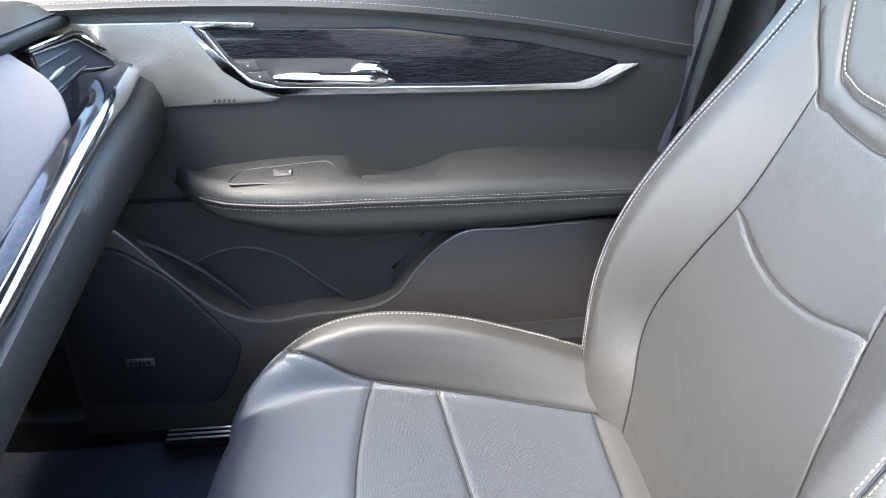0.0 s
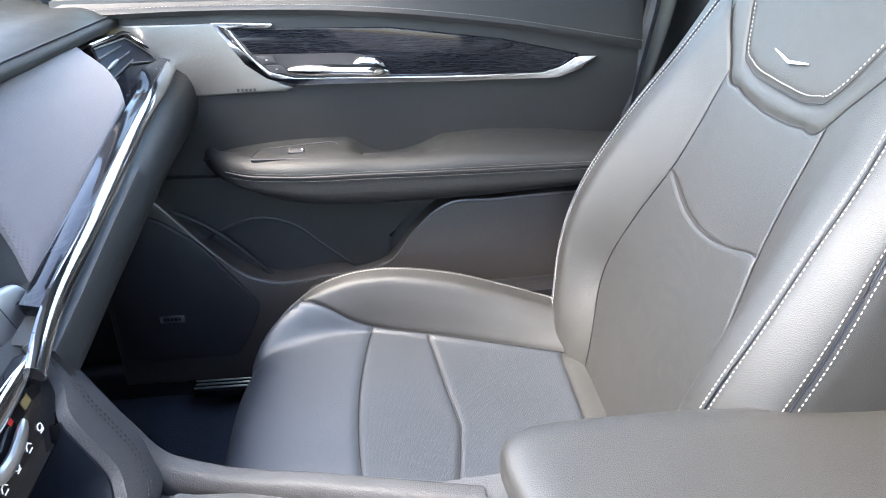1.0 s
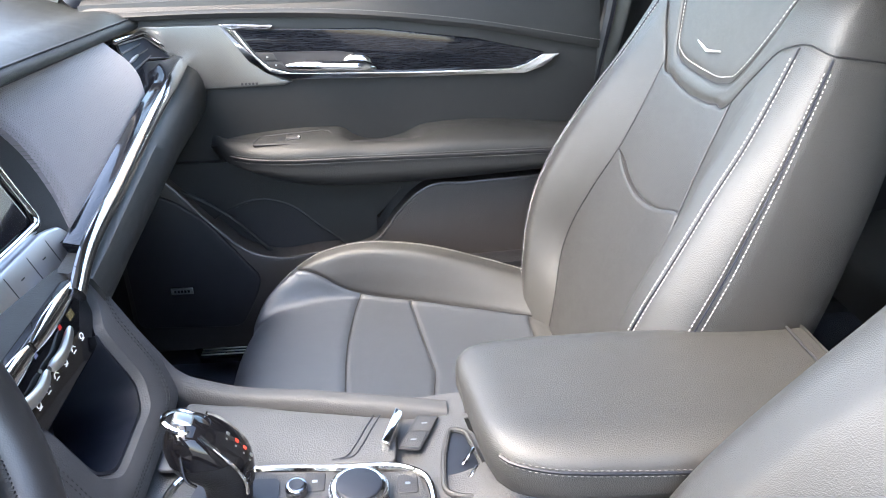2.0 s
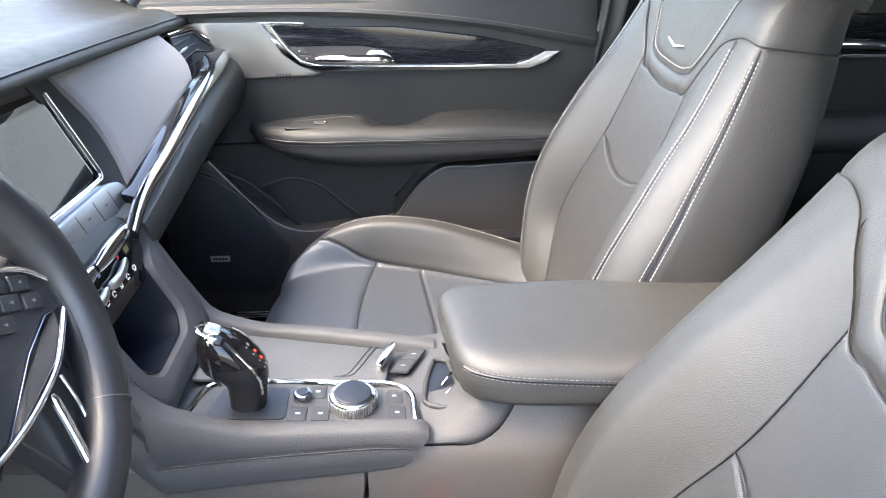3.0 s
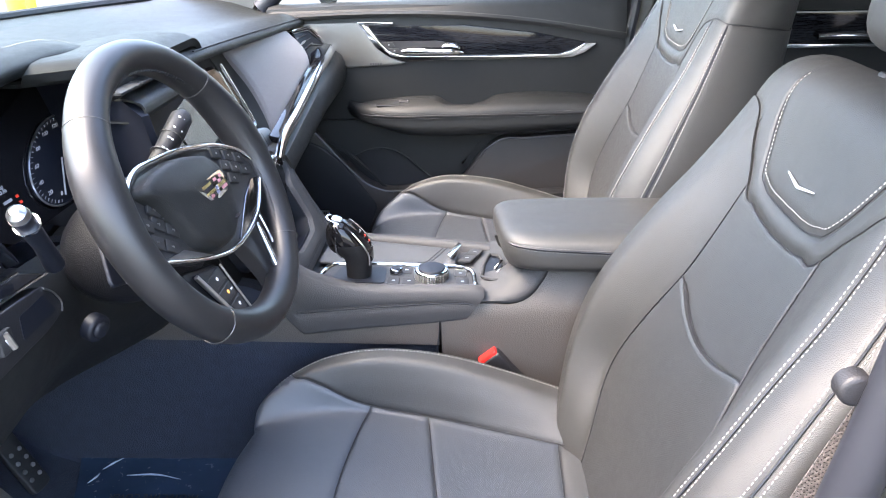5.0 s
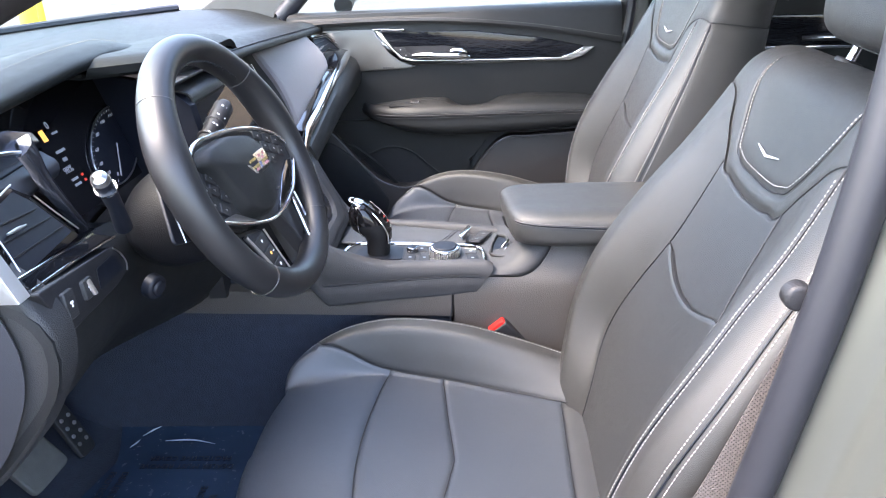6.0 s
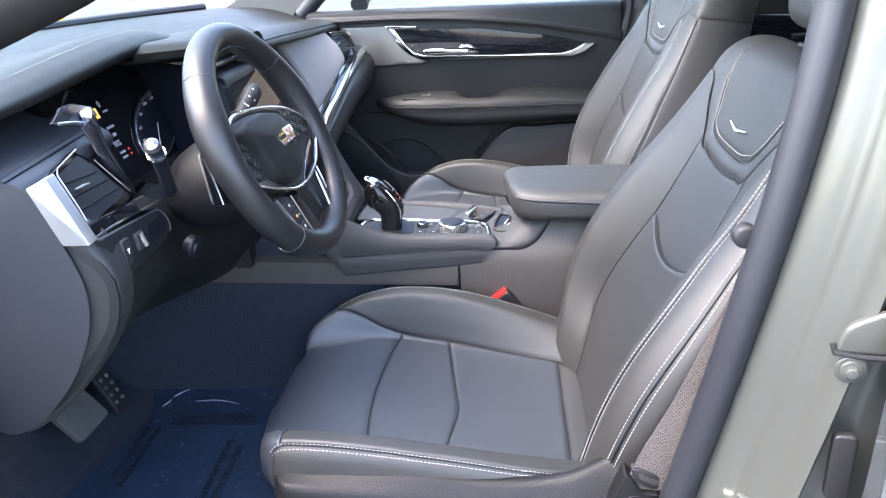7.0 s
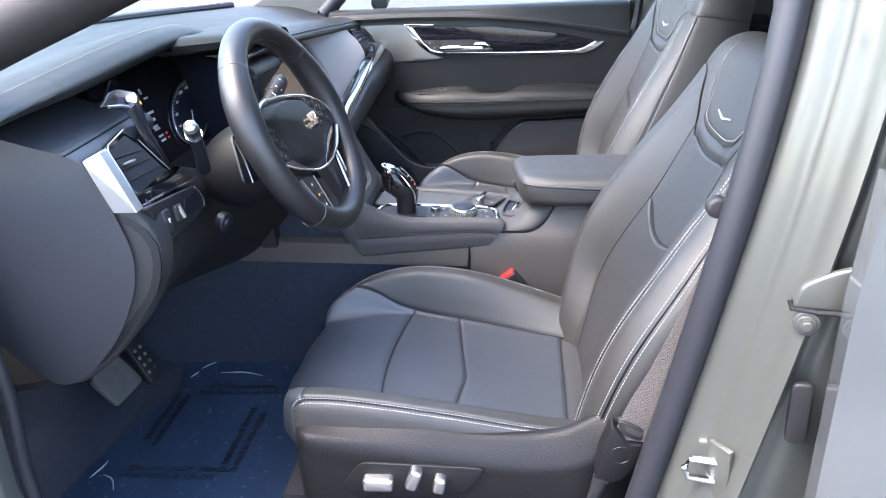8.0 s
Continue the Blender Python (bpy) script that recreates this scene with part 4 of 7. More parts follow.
def passenger_pillar():
    pil = thing("b_pillar", "grey trimmed pillar between the passenger doors", "pillar", kind="structure")
    P = [[(x0 + 0.075 * a, y0 + 0.01 - 0.02 * math.sin(a * math.pi), z) for a in np.linspace(0, 2.0, 14)] for x0, y0, z in curve([(0.380, 0.785, 0.48), (0.388, 0.785, 0.80), (0.405, 0.785, 1.0), (0.422, 0.780, 1.15), (0.420, 0.71, 1.42)], 20)]
    skin("pillar_trim", P, VINYL, pil, "dark grey pillar trim", toward=(0, -1, 0), depth=0.02)
    slab("seat_belt", box(0.050, 0.80), basis((0.572, 0.750, 1.06), (1, 0, 0), (0.265, 0, 1)), 0.002, BELT, pil, "black seat belt webbing")
    P = [[(x, y, z) for x, y in curve([(x0, 0.780), (x0 + 0.004, 0.770), (x0 + 0.5 * w, 0.765), (x0 + w, 0.769), (x0 + w + 0.003, 0.784)], 10)] for x0, w, z in curve([(0.416, 0.026, 0.90), (0.428, 0.027, 0.97), (0.447, 0.030, 1.07), (0.455, 0.032, 1.20), (0.450, 0.032, 1.40)], 16)]
    skin("pillar_edge", P, SAIL, pil, "grey edge of the pillar trim", toward=(0, -1, 0), depth=0.004)
    d = thing("rear_door", "closed rear passenger door with dark trim and chrome handle", "car door")
    f = side_frame(0.79)
    slab("door_panel", [(0.52, 0.46), (1.5, 0.46), (1.5, 1.10), (0.55, 1.10)], f, 0.03, VINYL, d, "dark vinyl door panel", bevel=0.01)
    slab("wood_trim", [(0.62, 0.985), (1.3, 0.975), (1.25, 1.05), (0.64, 1.06)], f, 0.036, WOOD, d, "glossy dark wood trim", r=0.01, bevel=0.002)
    slab("chrome_trim", [(0.60, 0.975), (1.30, 0.965), (1.30, 0.973), (0.60, 0.985)], f, 0.040, CHROME, d, bevel=0.002)
    tube("door_handle", [(0.86, 0.742, 1.0), (0.90, 0.735, 1.002), (0.95, 0.735, 1.0), (1.0, 0.742, 0.995)], 0.009, CHROME, d, "bright chrome door handle")
    slab("window_pane", [(0.56, 1.08), (1.60, 1.08), (1.45, 1.45), (0.56, 1.45)], side_frame(0.785), 0.004, TINTED, d, "dark tinted window")
    P = [[(x, y, z) for y, z in curve([(0.762, 0.86), (0.70, 0.862), (0.685, 0.84), (0.69, 0.80), (0.762, 0.79)], 14)] for x in np.linspace(0.62, 1.45, 10)]
    skin("armrest", P, LEATHER, d, "padded black armrest", toward=(0, -1, 0), depth=0.002)


passenger_pillar()


# ---- dashboard ----
def lipped(pts, n, k):
    """A smooth section, coarse up to step k and fine along its rolled lip."""
    c = curve(pts, n)
    return list(c[:k:15]) + list(c[k::2])


def dashboard():
    dash = thing("dashboard", "black padded dashboard with pale panel, dark wood and chrome trim", "dashboard")
    lipz = lambda y: float(fill(y, [-0.05, 0.05, 0.80], [1.104, 1.099, 1.052]))
    # upper pad, passenger side and centre
    P = []
    for y in np.linspace(-0.06, 0.815, 50):
        z = lipz(y)
        bow = 0.25 * (y / 0.8) ** 2
        P.append([(x, y, h) for x, h in lipped([(-1.10 + bow, 1.128), (-0.80 + 0.1 * bow, 1.126), (-0.55, 1.120), (-0.44, z + 0.036), (-0.39, z + 0.034), (-0.360, z + 0.023), (-0.350, z + 0.016), (-0.350, z + 0.009), (-0.362, z + 0.006)], 320, 225)])
    pad = skin("top_pad", P, TOP, dash, "soft black dashboard top", depth=0.01)
    tube("pad_seam", [(-0.3590, y, lipz(y) + 0.0232) for y in np.linspace(0.02, 0.80, 30)], 0.0016, DARK, pad, sides=6)
    # instrument hood
    zh = lambda y: float(fill(y, [-0.745, -0.70, -0.62, -0.50, -0.36, -0.217, -0.10, -0.03, 0.0], [1.126, 1.133, 1.141, 1.151, 1.161, 1.166, 1.159, 1.140, 1.122]))
    hl = lambda y: float(fill(y, [-0.745, -0.68, -0.58, 0.0], [0.010, 0.017, 0.026, 0.026]))
    P = []
    for y in np.linspace(-0.745, 0.0, 80):
        z = zh(y)
        bow = 0.25 * (y / 0.8) ** 2
        P.append([(x, y, h) for x, h in lipped([(-1.10 + bow, 1.128), (-0.82, 1.126), (-0.64, 0.5 * (1.12 + z)), (-0.54, z + 0.006), (-0.505, z + 0.003), (-0.482, z - 0.12 * hl(y)), (-0.470, z - 0.42 * hl(y)), (-0.472, z - 0.72 * hl(y)), (-0.486, z - 0.94 * hl(y)), (-0.51, z - 1.04 * hl(y)), (-0.56, z - hl(y))], 320, 240)])
    hood = skin("instrument_hood", P, TOP, dash, "padded hood over the instruments", depth=0.002)
    stitches("stitching", [(-0.512, y, zh(y) + 0.0052) for y in np.linspace(-0.70, -0.02, 64)], (0, 0, 1), EDGE, hood)
    # small speaker grille on the pad
    f = basis((0, 0, 1.0945), (1, 0, 0), (0, 1, -0.06))
    sg = slab("corner_vent", [(-0.415, 0.668), (-0.362, 0.604), (-0.357, 0.690), (-0.411, 0.738)], f, 0.0015, EDGE, pad, "small defroster grille", r=0.006, bevel=0.001, low=-0.01)
    slab("opening", [(-0.406, 0.668), (-0.370, 0.622), (-0.367, 0.684), (-0.404, 0.716)], f, 0.0020, DARK, sg, r=0.004)
    for k in range(5):
        slab("slat", box(0.0022, 0.036), f @ pose(-0.399 + 0.0065 * k, 0.686 - 0.0085 * k, 0, 0, 0, -8), 0.0026, PLASTIC, sg)
    # pale panel
    top = lambda y: lipz(y) + 0.010
    low = lambda y: float(fill(y, [0.0, 0.21, 0.38, 0.55, 0.59], [0.915, 0.936, 0.969, 1.004, 1.008]))
    P = []
    for a in spaced(44, 0.5):
        row = []
        for k in np.linspace(0, 1, 22):
            y = float(fill(k, [0, 0.4, 0.72, 1.0], [0.200, 0.230, 0.226, 0.206])) * (1 - a) + float(fill(k, [0, 0.45, 0.75, 1.0], [0.568, 0.584, 0.576, 0.550])) * a
            t, b = top(y), low(y)
            row.append((-0.352 + 0.050 * k ** 1.2 + 0.005 * math.sin(k * math.pi) - 0.020 * (1 - a) ** 2 * (1 - k), y, t + (b - t) * k))
        P.append(row)
    skin("decor_panel", P, SUEDE, dash, "pale perforated panel", toward=(1, 0, 0.3), depth=0.02, crease=0.004, width=0.005, edges="lrt")
    # smooth valley round the screen
    P = []
    for k in np.linspace(0, 1, 18):
        y = float(fill(k, [0, 0.4, 0.72, 1.0], [0.200, 0.230, 0.226, 0.206]))
        t, b = top(y), low(y)
        z = t + (b - t) * k
        x = -0.354 + 0.050 * k ** 1.2 - 0.020 * (1 - k)
        P.append([(x - 0.004 - 0.014 * math.sin(q * math.pi / 2) ** 0.8, y + 0.003 - 0.036 * q, z + 0.002 - 0.006 * q) for q in np.linspace(0, 1, 8)])
    skin("screen_surround", P, PAD, dash, "smooth dark surround of the screen", toward=(1, 0, 0.3), depth=0.004)
    # wood blade under it
    zc = lambda y: float(fill(y, [0.06, 0.14, 0.30, 0.50, 0.74], [0.930, 0.937, 0.960, 0.988, 1.010]))
    P = []
    for y in np.linspace(0.165, 0.735, 40):
        b = zc(y) + 0.008
        t = low(min(y, 0.585)) - 0.002 if y < 0.59 else float(np.interp(y, [0.59, 0.64, 0.735], [1.005, 1.028, 1.018]))
        t = max(t, b + 0.004)
        P.append([(-0.302 + 0.016 * k, y, t + (b - t) * k) for k in np.linspace(0, 1, 8)])
    skin("wood_trim", P, WOOD, dash, "glossy dark wood blade", toward=(1, 0, 0.2), depth=0.03, crease=0.001, width=0.004)
    pts = curve([(-0.272, 0.100, 0.925), (-0.276, 0.14, 0.937), (-0.279, 0.30, 0.960), (-0.281, 0.50, 0.988), (-0.284, 0.70, 1.007), (-0.290, 0.752, 1.006)], 40)
    tube("chrome_strip", pts, 0.0105, CHROME, dash, "long bright chrome strip", sides=10, flat=0.55, normal=(1, 0, 0.5))
    # passenger vent
    f = basis((-0.335, 0.64, 1.04), (0.08, 1, 0), (-0.6, 0, 1)) @ pose(0, 0, 0.0080)
    slab("vent_bezel", [(-0.0411, 0.0303), (0.0663, 0.0248), (0.0821, 0.0202), (0.1256, -0.0274), (0.1390, -0.0544), (0.1022, -0.0513), (0.0873, -0.0367), (0.0110, -0.0172), (-0.0683, -0.0219)], f, -0.004, GLOSS, dash, "gloss black vent bezel", low=-0.03)
    vent = slab("air_vent", [(-0.0376, 0.0243), (0.0544, 0.0163), (0.0970, -0.0338), (0.0112, -0.0159), (-0.0671, -0.0202), (-0.0498, 0.0067)], f, -0.003, INK, dash, "black air vent with angled slats", low=-0.02)
    for (a, b), (c, e) in (((-0.0501, 0.0110), (0.0248, 0.0099)), ((-0.0615, -0.0039), (0.0346, -0.0022)), ((-0.0693, -0.0180), (0.0276, -0.0130))):
        slab("slat", [(a, b - 0.0012), (c, e - 0.0008), (c, e + 0.0008), (a, b + 0.0012)], f, 0.0005, EDGE, vent, "thin black slat", bevel=0.0005, low=-0.016)
    tube("vent_tab", [f @ Vector((*p, 0.002)) for p in [(-0.0548, -0.0050), (-0.0367, -0.0037), (-0.0154, -0.0021)]], [0.0012, 0.0030, 0.0016], SATIN, vent, "silver vent tab", sides=8)
    slab("wood_trim", [(-0.0734, -0.0201), (-0.0377, -0.0179), (0.0044, -0.0159), (0.0901, -0.0348), (0.1227, -0.0512), (0.1081, -0.0576), (0.0332, -0.0618), (-0.0359, -0.0688), (-0.1125, -0.0653), (-0.1070, -0.0428)], f, -0.0005, WOOD, vent, "glossy dark wood corner", bevel=0.002, low=-0.02)
    tube("vent_surround", [f @ Vector((*p, 0.0)) for p in [(-0.0480, 0.0287), (0.0003, 0.0258), (0.0528, 0.0226), (0.0647, 0.0198), (0.0713, 0.0143), (0.1076, -0.0282), (0.1223, -0.0501)]], 0.0026, CHROME, vent, "chrome vent surround", sides=8)
    tube("inner_edge", [f @ Vector((*p, -0.001)) for p in [(-0.0409, 0.0236), (0.0507, 0.0156), (0.0565, 0.0123), (0.0988, -0.0318), (0.0841, -0.0319), (0.0187, -0.0148)]], 0.0011, SATIN, vent, "thin satin inner edge", sides=6)
    # rounded lower body
    P = []
    for y in np.linspace(0.13, 0.80, 40):
        q = float(np.interp(y, [0.14, 0.70], [0.72, 1.12]))
        c = zc(min(y, 0.745)) - (0.0 if y < 0.745 else (y - 0.745) * 0.9)
        P.append([(x, y, c + h) for x, h in curve([(-0.345, 0.052 if y > 0.745 else 0.0), (-0.286, 0.004 if y > 0.745 else -0.004), (-0.266, -0.016 * q), (-0.258, -0.042 * q), (-0.264, -0.072 * q), (-0.288, -0.100 * q), (-0.35, -0.125 * q), (-0.50, -0.150 * q), (-0.80, -0.22)], 36)])
    skin("knee_body", P, PAD, dash, "rounded padded lower dashboard", toward=(1, 0, -0.3), depth=0.01)
    return dash, pad, lipz, zc


DASH, DASH_PAD, LIPZ, CHROME_Z = dashboard()


def centre_stack():
    st = thing("centre_stack", "screen, controls and glossy climate panel in the dashboard middle", "centre console")
    back = slab("backing", [(-0.10, 0.72), (0.165, 0.72), (0.20, 0.94), (0.24, 1.06), (-0.12, 1.09)], basis((-0.42, 0, 0), (0, 1, 0), (0, 0, 1)), 0.03, DARK, st)
    # the screen leans back
    f = basis((-0.368, 0.105, 1.008), (0.10, 1, 0), (-0.45, 0, 1))
    fr = slab("screen_bezel", [(-0.19, 0.068), (0.096, 0.066), (0.120, -0.062), (0.02, -0.066), (-0.120, -0.066), (-0.21, -0.01)], f, 0.002, GLOSS, st, "gloss black bezel", r=0.008, low=-0.01)
    slab("screen", [(-0.17, 0.060), (0.078, 0.058), (0.082, -0.040), (0.074, -0.047), (-0.060, -0.050), (-0.125, -0.044)], f, 0.0040, SCREEN, st, "reflecting touch screen", r=0.003)
    edge = [(0.086, 0.068), (0.089, 0.01), (0.0905, -0.036)] + [(0.0795 + 0.011 * math.cos(a), -0.042 + 0.011 * math.sin(a)) for a in np.linspace(0.1, -1.5, 9)] + [(0.04, -0.0545), (-0.02, -0.0555), (-0.08, -0.056)]
    tube("chrome_frame", [f @ Vector((a, b, 0.007)) for a, b in edge], 0.0046, CHROME, st, "bright chrome screen edge", sides=10, flat=0.7, normal=tuple(f.to_3x3() @ Vector((0, 0, 1))))
    # dark face between the control bar and the climate panel
    P = [[(x, y, z) for x, z in curve([(-0.352, 0.968), (-0.330, 0.950), (-0.302, 0.936), (-0.286, 0.922), (-0.288, 0.912)], 14)] for y in np.linspace(-0.15, 0.138, 16)]
    skin("stack_face", P, PAD, st, "smooth dark face of the stack", toward=(1, 0, 0.6), depth=0.004)
    q = f @ pose(0, 0, 0.022)
    ctl = slab("control_bar", [(-0.08, -0.060), (0.060, -0.056), (0.084, -0.062), (0.092, -0.074), (0.086, -0.086), (0.050, -0.098), (-0.08, -0.092)], q, 0.006, BRUSHED, st, "satin metal control bar", r=0.008, bevel=0.005, low=-0.045)
    for a in (-0.03, 0.012, 0.050):
        slab("split", box(0.0010, 0.026), q @ pose(a, -0.077, 0), 0.0063, DARK, ctl)
        slab("icon", box(0.006, 0.0012), q @ pose(a + 0.020, -0.076, 0), 0.0063, DARK, ctl)
    # ledge between vents and screen
    P = [[(x, y, 1.104 - 0.016 + 0.002 * (y < 0) + h) for x, h in curve([(-0.41, 0.012), (-0.372, 0.010), (-0.354, 0.002), (-0.352, -0.008), (-0.360, -0.016), (-0.41, -0.020)], 18)] for y in np.linspace(-0.192, -0.05, 14)]
    skin("ledge", P, PAD, st, "padded ledge under the middle vents", depth=0.003)
    # centre vents under a raised hood
    P = []
    for y in np.linspace(-0.24, 0.062, 30):
        e = math.sqrt(max(0.0, 1 - max(0.0, (y - 0.02) / 0.043) ** 2))
        z = 1.122 + 0.032 * e
        r = max(0.0, 1 - (y + 0.24) / 0.12) ** 2
        P.append([(x - 0.115 * r * max(0.0, min(1.0, (x + 0.62) / 0.2)), y, h) for x, h in curve([(-0.62, 1.116), (-0.50, z - 0.006), (-0.41, z + 0.001), (-0.372, z - 0.004), (-0.358, z - 0.012), (-0.362, z - 0.022), (-0.40, z - 0.024)], 26)])
    skin("vent_hood", P, TOP, st, "padded hood over the middle vents", depth=0.004)
    vb = slab("centre_vent", [(-0.24, 0.0), (0.040, 0.0), (0.052, 0.016), (0.040, 0.026), (-0.24, 0.026)], basis((-0.385, 0, 1.104), (0, 1, 0), (0, 0, 1)), 0.004, INK, st, "black air vent")
    for k in range(4):
        slab("slat", [(-0.23 + 0.066 * k, 0.006), (-0.172 + 0.066 * k, 0.006), (-0.172 + 0.066 * k, 0.009), (-0.23 + 0.066 * k, 0.009)], basis((-0.385, 0, 1.108), (0, 1, 0), (0, 0, 1)), 0.024, PLASTIC, vb, bevel=0.001)
    slab("vent_tab", box(0.022, 0.008), basis((-0.362, -0.03, 1.114), (0, 1, 0), (-0.5, 0, 1)), 0.006, SATIN, vb, r=0.002, bevel=0.002)
    # climate panel
    g = basis((-0.272, 0.0, 0.885), (0.0, 1, 0), (-0.30, 0, 1))
    hv = slab("climate_panel", [(-0.124, 0.050), (0.124, 0.050), (0.120, 0.014), (0.1100, -0.0140), (0.0830, -0.0185), (0.032, -0.0175), (-0.03, -0.0160), (-0.083, -0.0185), (-0.1100, -0.0140), (-0.120, 0.014)], g, 0.006, GLOSS, st, "gloss black climate panel with icons", r=0.010, bevel=0.004, low=-0.05)
    for s in (1, -1):
        tube("rocker", [g @ Vector((s * a, 0.0240 - 0.0080 * math.sin((a + 0.012) / 0.074 * math.pi), 0.010)) for a in np.linspace(0.002, 0.062, 12)], [0.003, 0.0052, 0.006, 0.006, 0.006, 0.006, 0.006, 0.006, 0.006, 0.0058, 0.005, 0.003], SATIN, hv, "satin metal temperature rocker", sides=10, flat=0.6, normal=(1, 0, 0.3))
        tube("blade_trim", [g @ Vector((s * a, 0.0435 + 0.0003 * k, 0.008)) for k, a in enumerate(np.linspace(0.003, 0.112, 9))], [0.006, 0.008, 0.0095, 0.0100, 0.0098, 0.0090, 0.008, 0.006, 0.004], CHROME, hv, "bright chrome blade", sides=12, flat=0.35, normal=(1, 0, 0.3))
        for k, (a, b) in enumerate(((0.010, 0.0078), (0.0315, 0.0070), (0.0530, 0.0068), (0.0755, 0.0064), (0.1110, 0.0330))):
            q = g @ pose(s * a, b, 0)
            if k % 2:
                tube("icon", [q @ Vector((0.0034 * math.cos(e), 0.0026 * math.sin(e), 0.0064)) for e in np.linspace(0, 2 * math.pi, 13)[:-1]], 0.0005, WHITE, hv, closed=True, sides=4)
            else:
                tube("icon", [q @ Vector(p) for p in ((-0.0042, -0.0014, 0.0064), (-0.0020, 0.0018, 0.0064), (0.0016, 0.0022, 0.0064), (0.0042, -0.0010, 0.0064))], 0.0006, WHITE, hv, sides=4)
            slab("icon", box(0.0060, 0.0010), q @ pose(0, -0.0038, 0), 0.0064, WHITE, hv)
        slab("icon", box(0.0055, 0.0040), g @ pose(s * 0.054, 0.0310, 0), 0.0064, RED, hv)
        slab("readout", box(0.012, 0.0075), g @ pose(s * 0.0800, 0.0290, 0), 0.0064, GOLD, hv)
    slab("icon", box(0.0055, 0.0040), g @ pose(0.0020, 0.0355, 0), 0.0064, BLUE, hv)
    return st


centre_stack()


# ---- driver's side of the dashboard ----
WHEEL = (-0.2422, -0.3357, 1.0257)


def driver_dash():
    d = thing("dashboard", "driver's end of the dashboard with vent, instruments and switches", "dashboard")
    # shelf between hood and vent
    edge_x = lambda y: -0.440 - 0.106 * (y + 0.662)
    P = []
    for y in np.linspace(-0.6615, -0.40, 26):
        e = edge_x(y)
        P.append([(x, y, z) for x, z in curve([(-0.66, 1.128), (-0.56, 1.106), (e - 0.03, 1.0795), (e - 0.006, 1.0735), (e, 1.0715), (e + 0.004, 1.0680), (e + 0.012, 1.0640), (e + 0.018, 1.054), (e + 0.012, 1.040), (e - 0.01, 1.034)], 34)])
    # END lifts the tone here to offset the hood's shade.
    shelf = skin("shelf", P, END, d, "soft black shelf", depth=0.004)
    tube("seam_groove", [(edge_x(y) + 0.0005, y, 1.0712) for y in np.linspace(-0.664, -0.43, 16)], 0.0016, INK, shelf, sides=6)
    stitches("stitching", [(edge_x(y) - 0.006, y, 1.0742) for y in np.linspace(-0.664, -0.43, 40)], (0, 0, 1), EDGE, shelf)
    # end face
    end = [(-0.62, 1.116), (-0.56, 1.103), (-0.47, 1.078), (-0.437, 1.070), (-0.418, 1.060), (-0.394, 1.000), (-0.378, 0.945), (-0.385, 0.895), (-0.42, 0.825), (-0.475, 0.765), (-0.52, 0.742), (-0.566, 0.775), (-0.62, 0.84)]
    f = basis((0, -0.645, 0), (1, 0, 0), (0, 0, 1))
    rim = [np.array((p[0], p[1])) for p in fillet(end, 0.03)]
    rim.append(rim[0])
    mid = np.array((-0.515, 0.872))
    P = [[(*(mid + (p - mid) * r)[:1], -0.674 + 0.0125 * r ** 2.2, (mid + (p - mid) * r)[1]) for p in rim] for r in (0.0004, 0.2, 0.4, 0.55, 0.68, 0.78, 0.86, 0.92, 0.96, 0.985, 1.0)]
    # Sky sheen on this face sits in its base colour.
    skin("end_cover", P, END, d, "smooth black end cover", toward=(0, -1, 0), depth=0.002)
    slab("knee_side", [(-0.42, 1.04), (-0.366, 0.997), (-0.345, 0.953), (-0.352, 0.905), (-0.390, 0.840), (-0.45, 0.775), (-0.505, 0.738), (-0.55, 0.76), (-0.56, 1.0)], f, 0.010, PLASTIC, d, "grained edge of the knee panel", r=0.02, bevel=0.010, low=-0.03)
    slab("silver_cap", [(-0.4105, 1.067), (-0.3865, 1.0785), (-0.3545, 1.002), (-0.3850, 1.002)], f, 0.0300, BRIGHT, d, "brushed silver trim end", r=0.002, bevel=0.0008, low=0.012)
    P = [[tuple(np.array(a) * (1 - q) + np.array(b) * q) for q in np.linspace(0, 1, 6)] for a, b in zip(curve([(-0.3880, -0.672, 1.0775), (-0.3570, -0.672, 1.0025)], 6), curve([(-0.4210, -0.606, 1.0665), (-0.3800, -0.626, 0.9950)], 6))]
    skin("vent_cheek", P, GLOSS, d, "gloss black cheek beside the vent", toward=(1, 0, 0.3), depth=0.004)
    # vent and wood
    g = basis((-0.415, -0.50, 1.02), (-0.16, 1, 0), (-0.5, 0, 1))
    slab("vent_bezel", [(-0.112, 0.0495), (-0.030, 0.0560), (-0.004, 0.034), (0.024, -0.026), (0.020, -0.034), (-0.130, -0.030)], g, 0.002, GLOSS, d, "gloss black vent bezel", r=0.004, bevel=0.002, low=-0.03)
    vent = slab("air_vent", [(-0.102, 0.0430), (-0.030, 0.0480), (-0.012, 0.028), (0.014, -0.024), (-0.118, -0.020)], g, 0.0028, INK, d, "black air vent with slats", r=0.003, low=-0.02)
    for k in range(3):
        b = 0.032 - 0.0165 * k
        slab("slat", [(-0.104 - 0.005 * k, b + 0.0012), (-0.018 + 0.011 * k, b - 0.0110), (-0.018 + 0.011 * k, b - 0.0128), (-0.104 - 0.005 * k, b - 0.0012)], g, 0.0050, SHIELD, vent, "thin black slat", bevel=0.001)
    tube("vent_tab", [g @ Vector((-0.098, 0.0200, 0.0070)), g @ Vector((-0.078, 0.0175, 0.0078)), g @ Vector((-0.060, 0.0150, 0.0070))], [0.0014, 0.0024, 0.0014], SATIN, vent, sides=8)
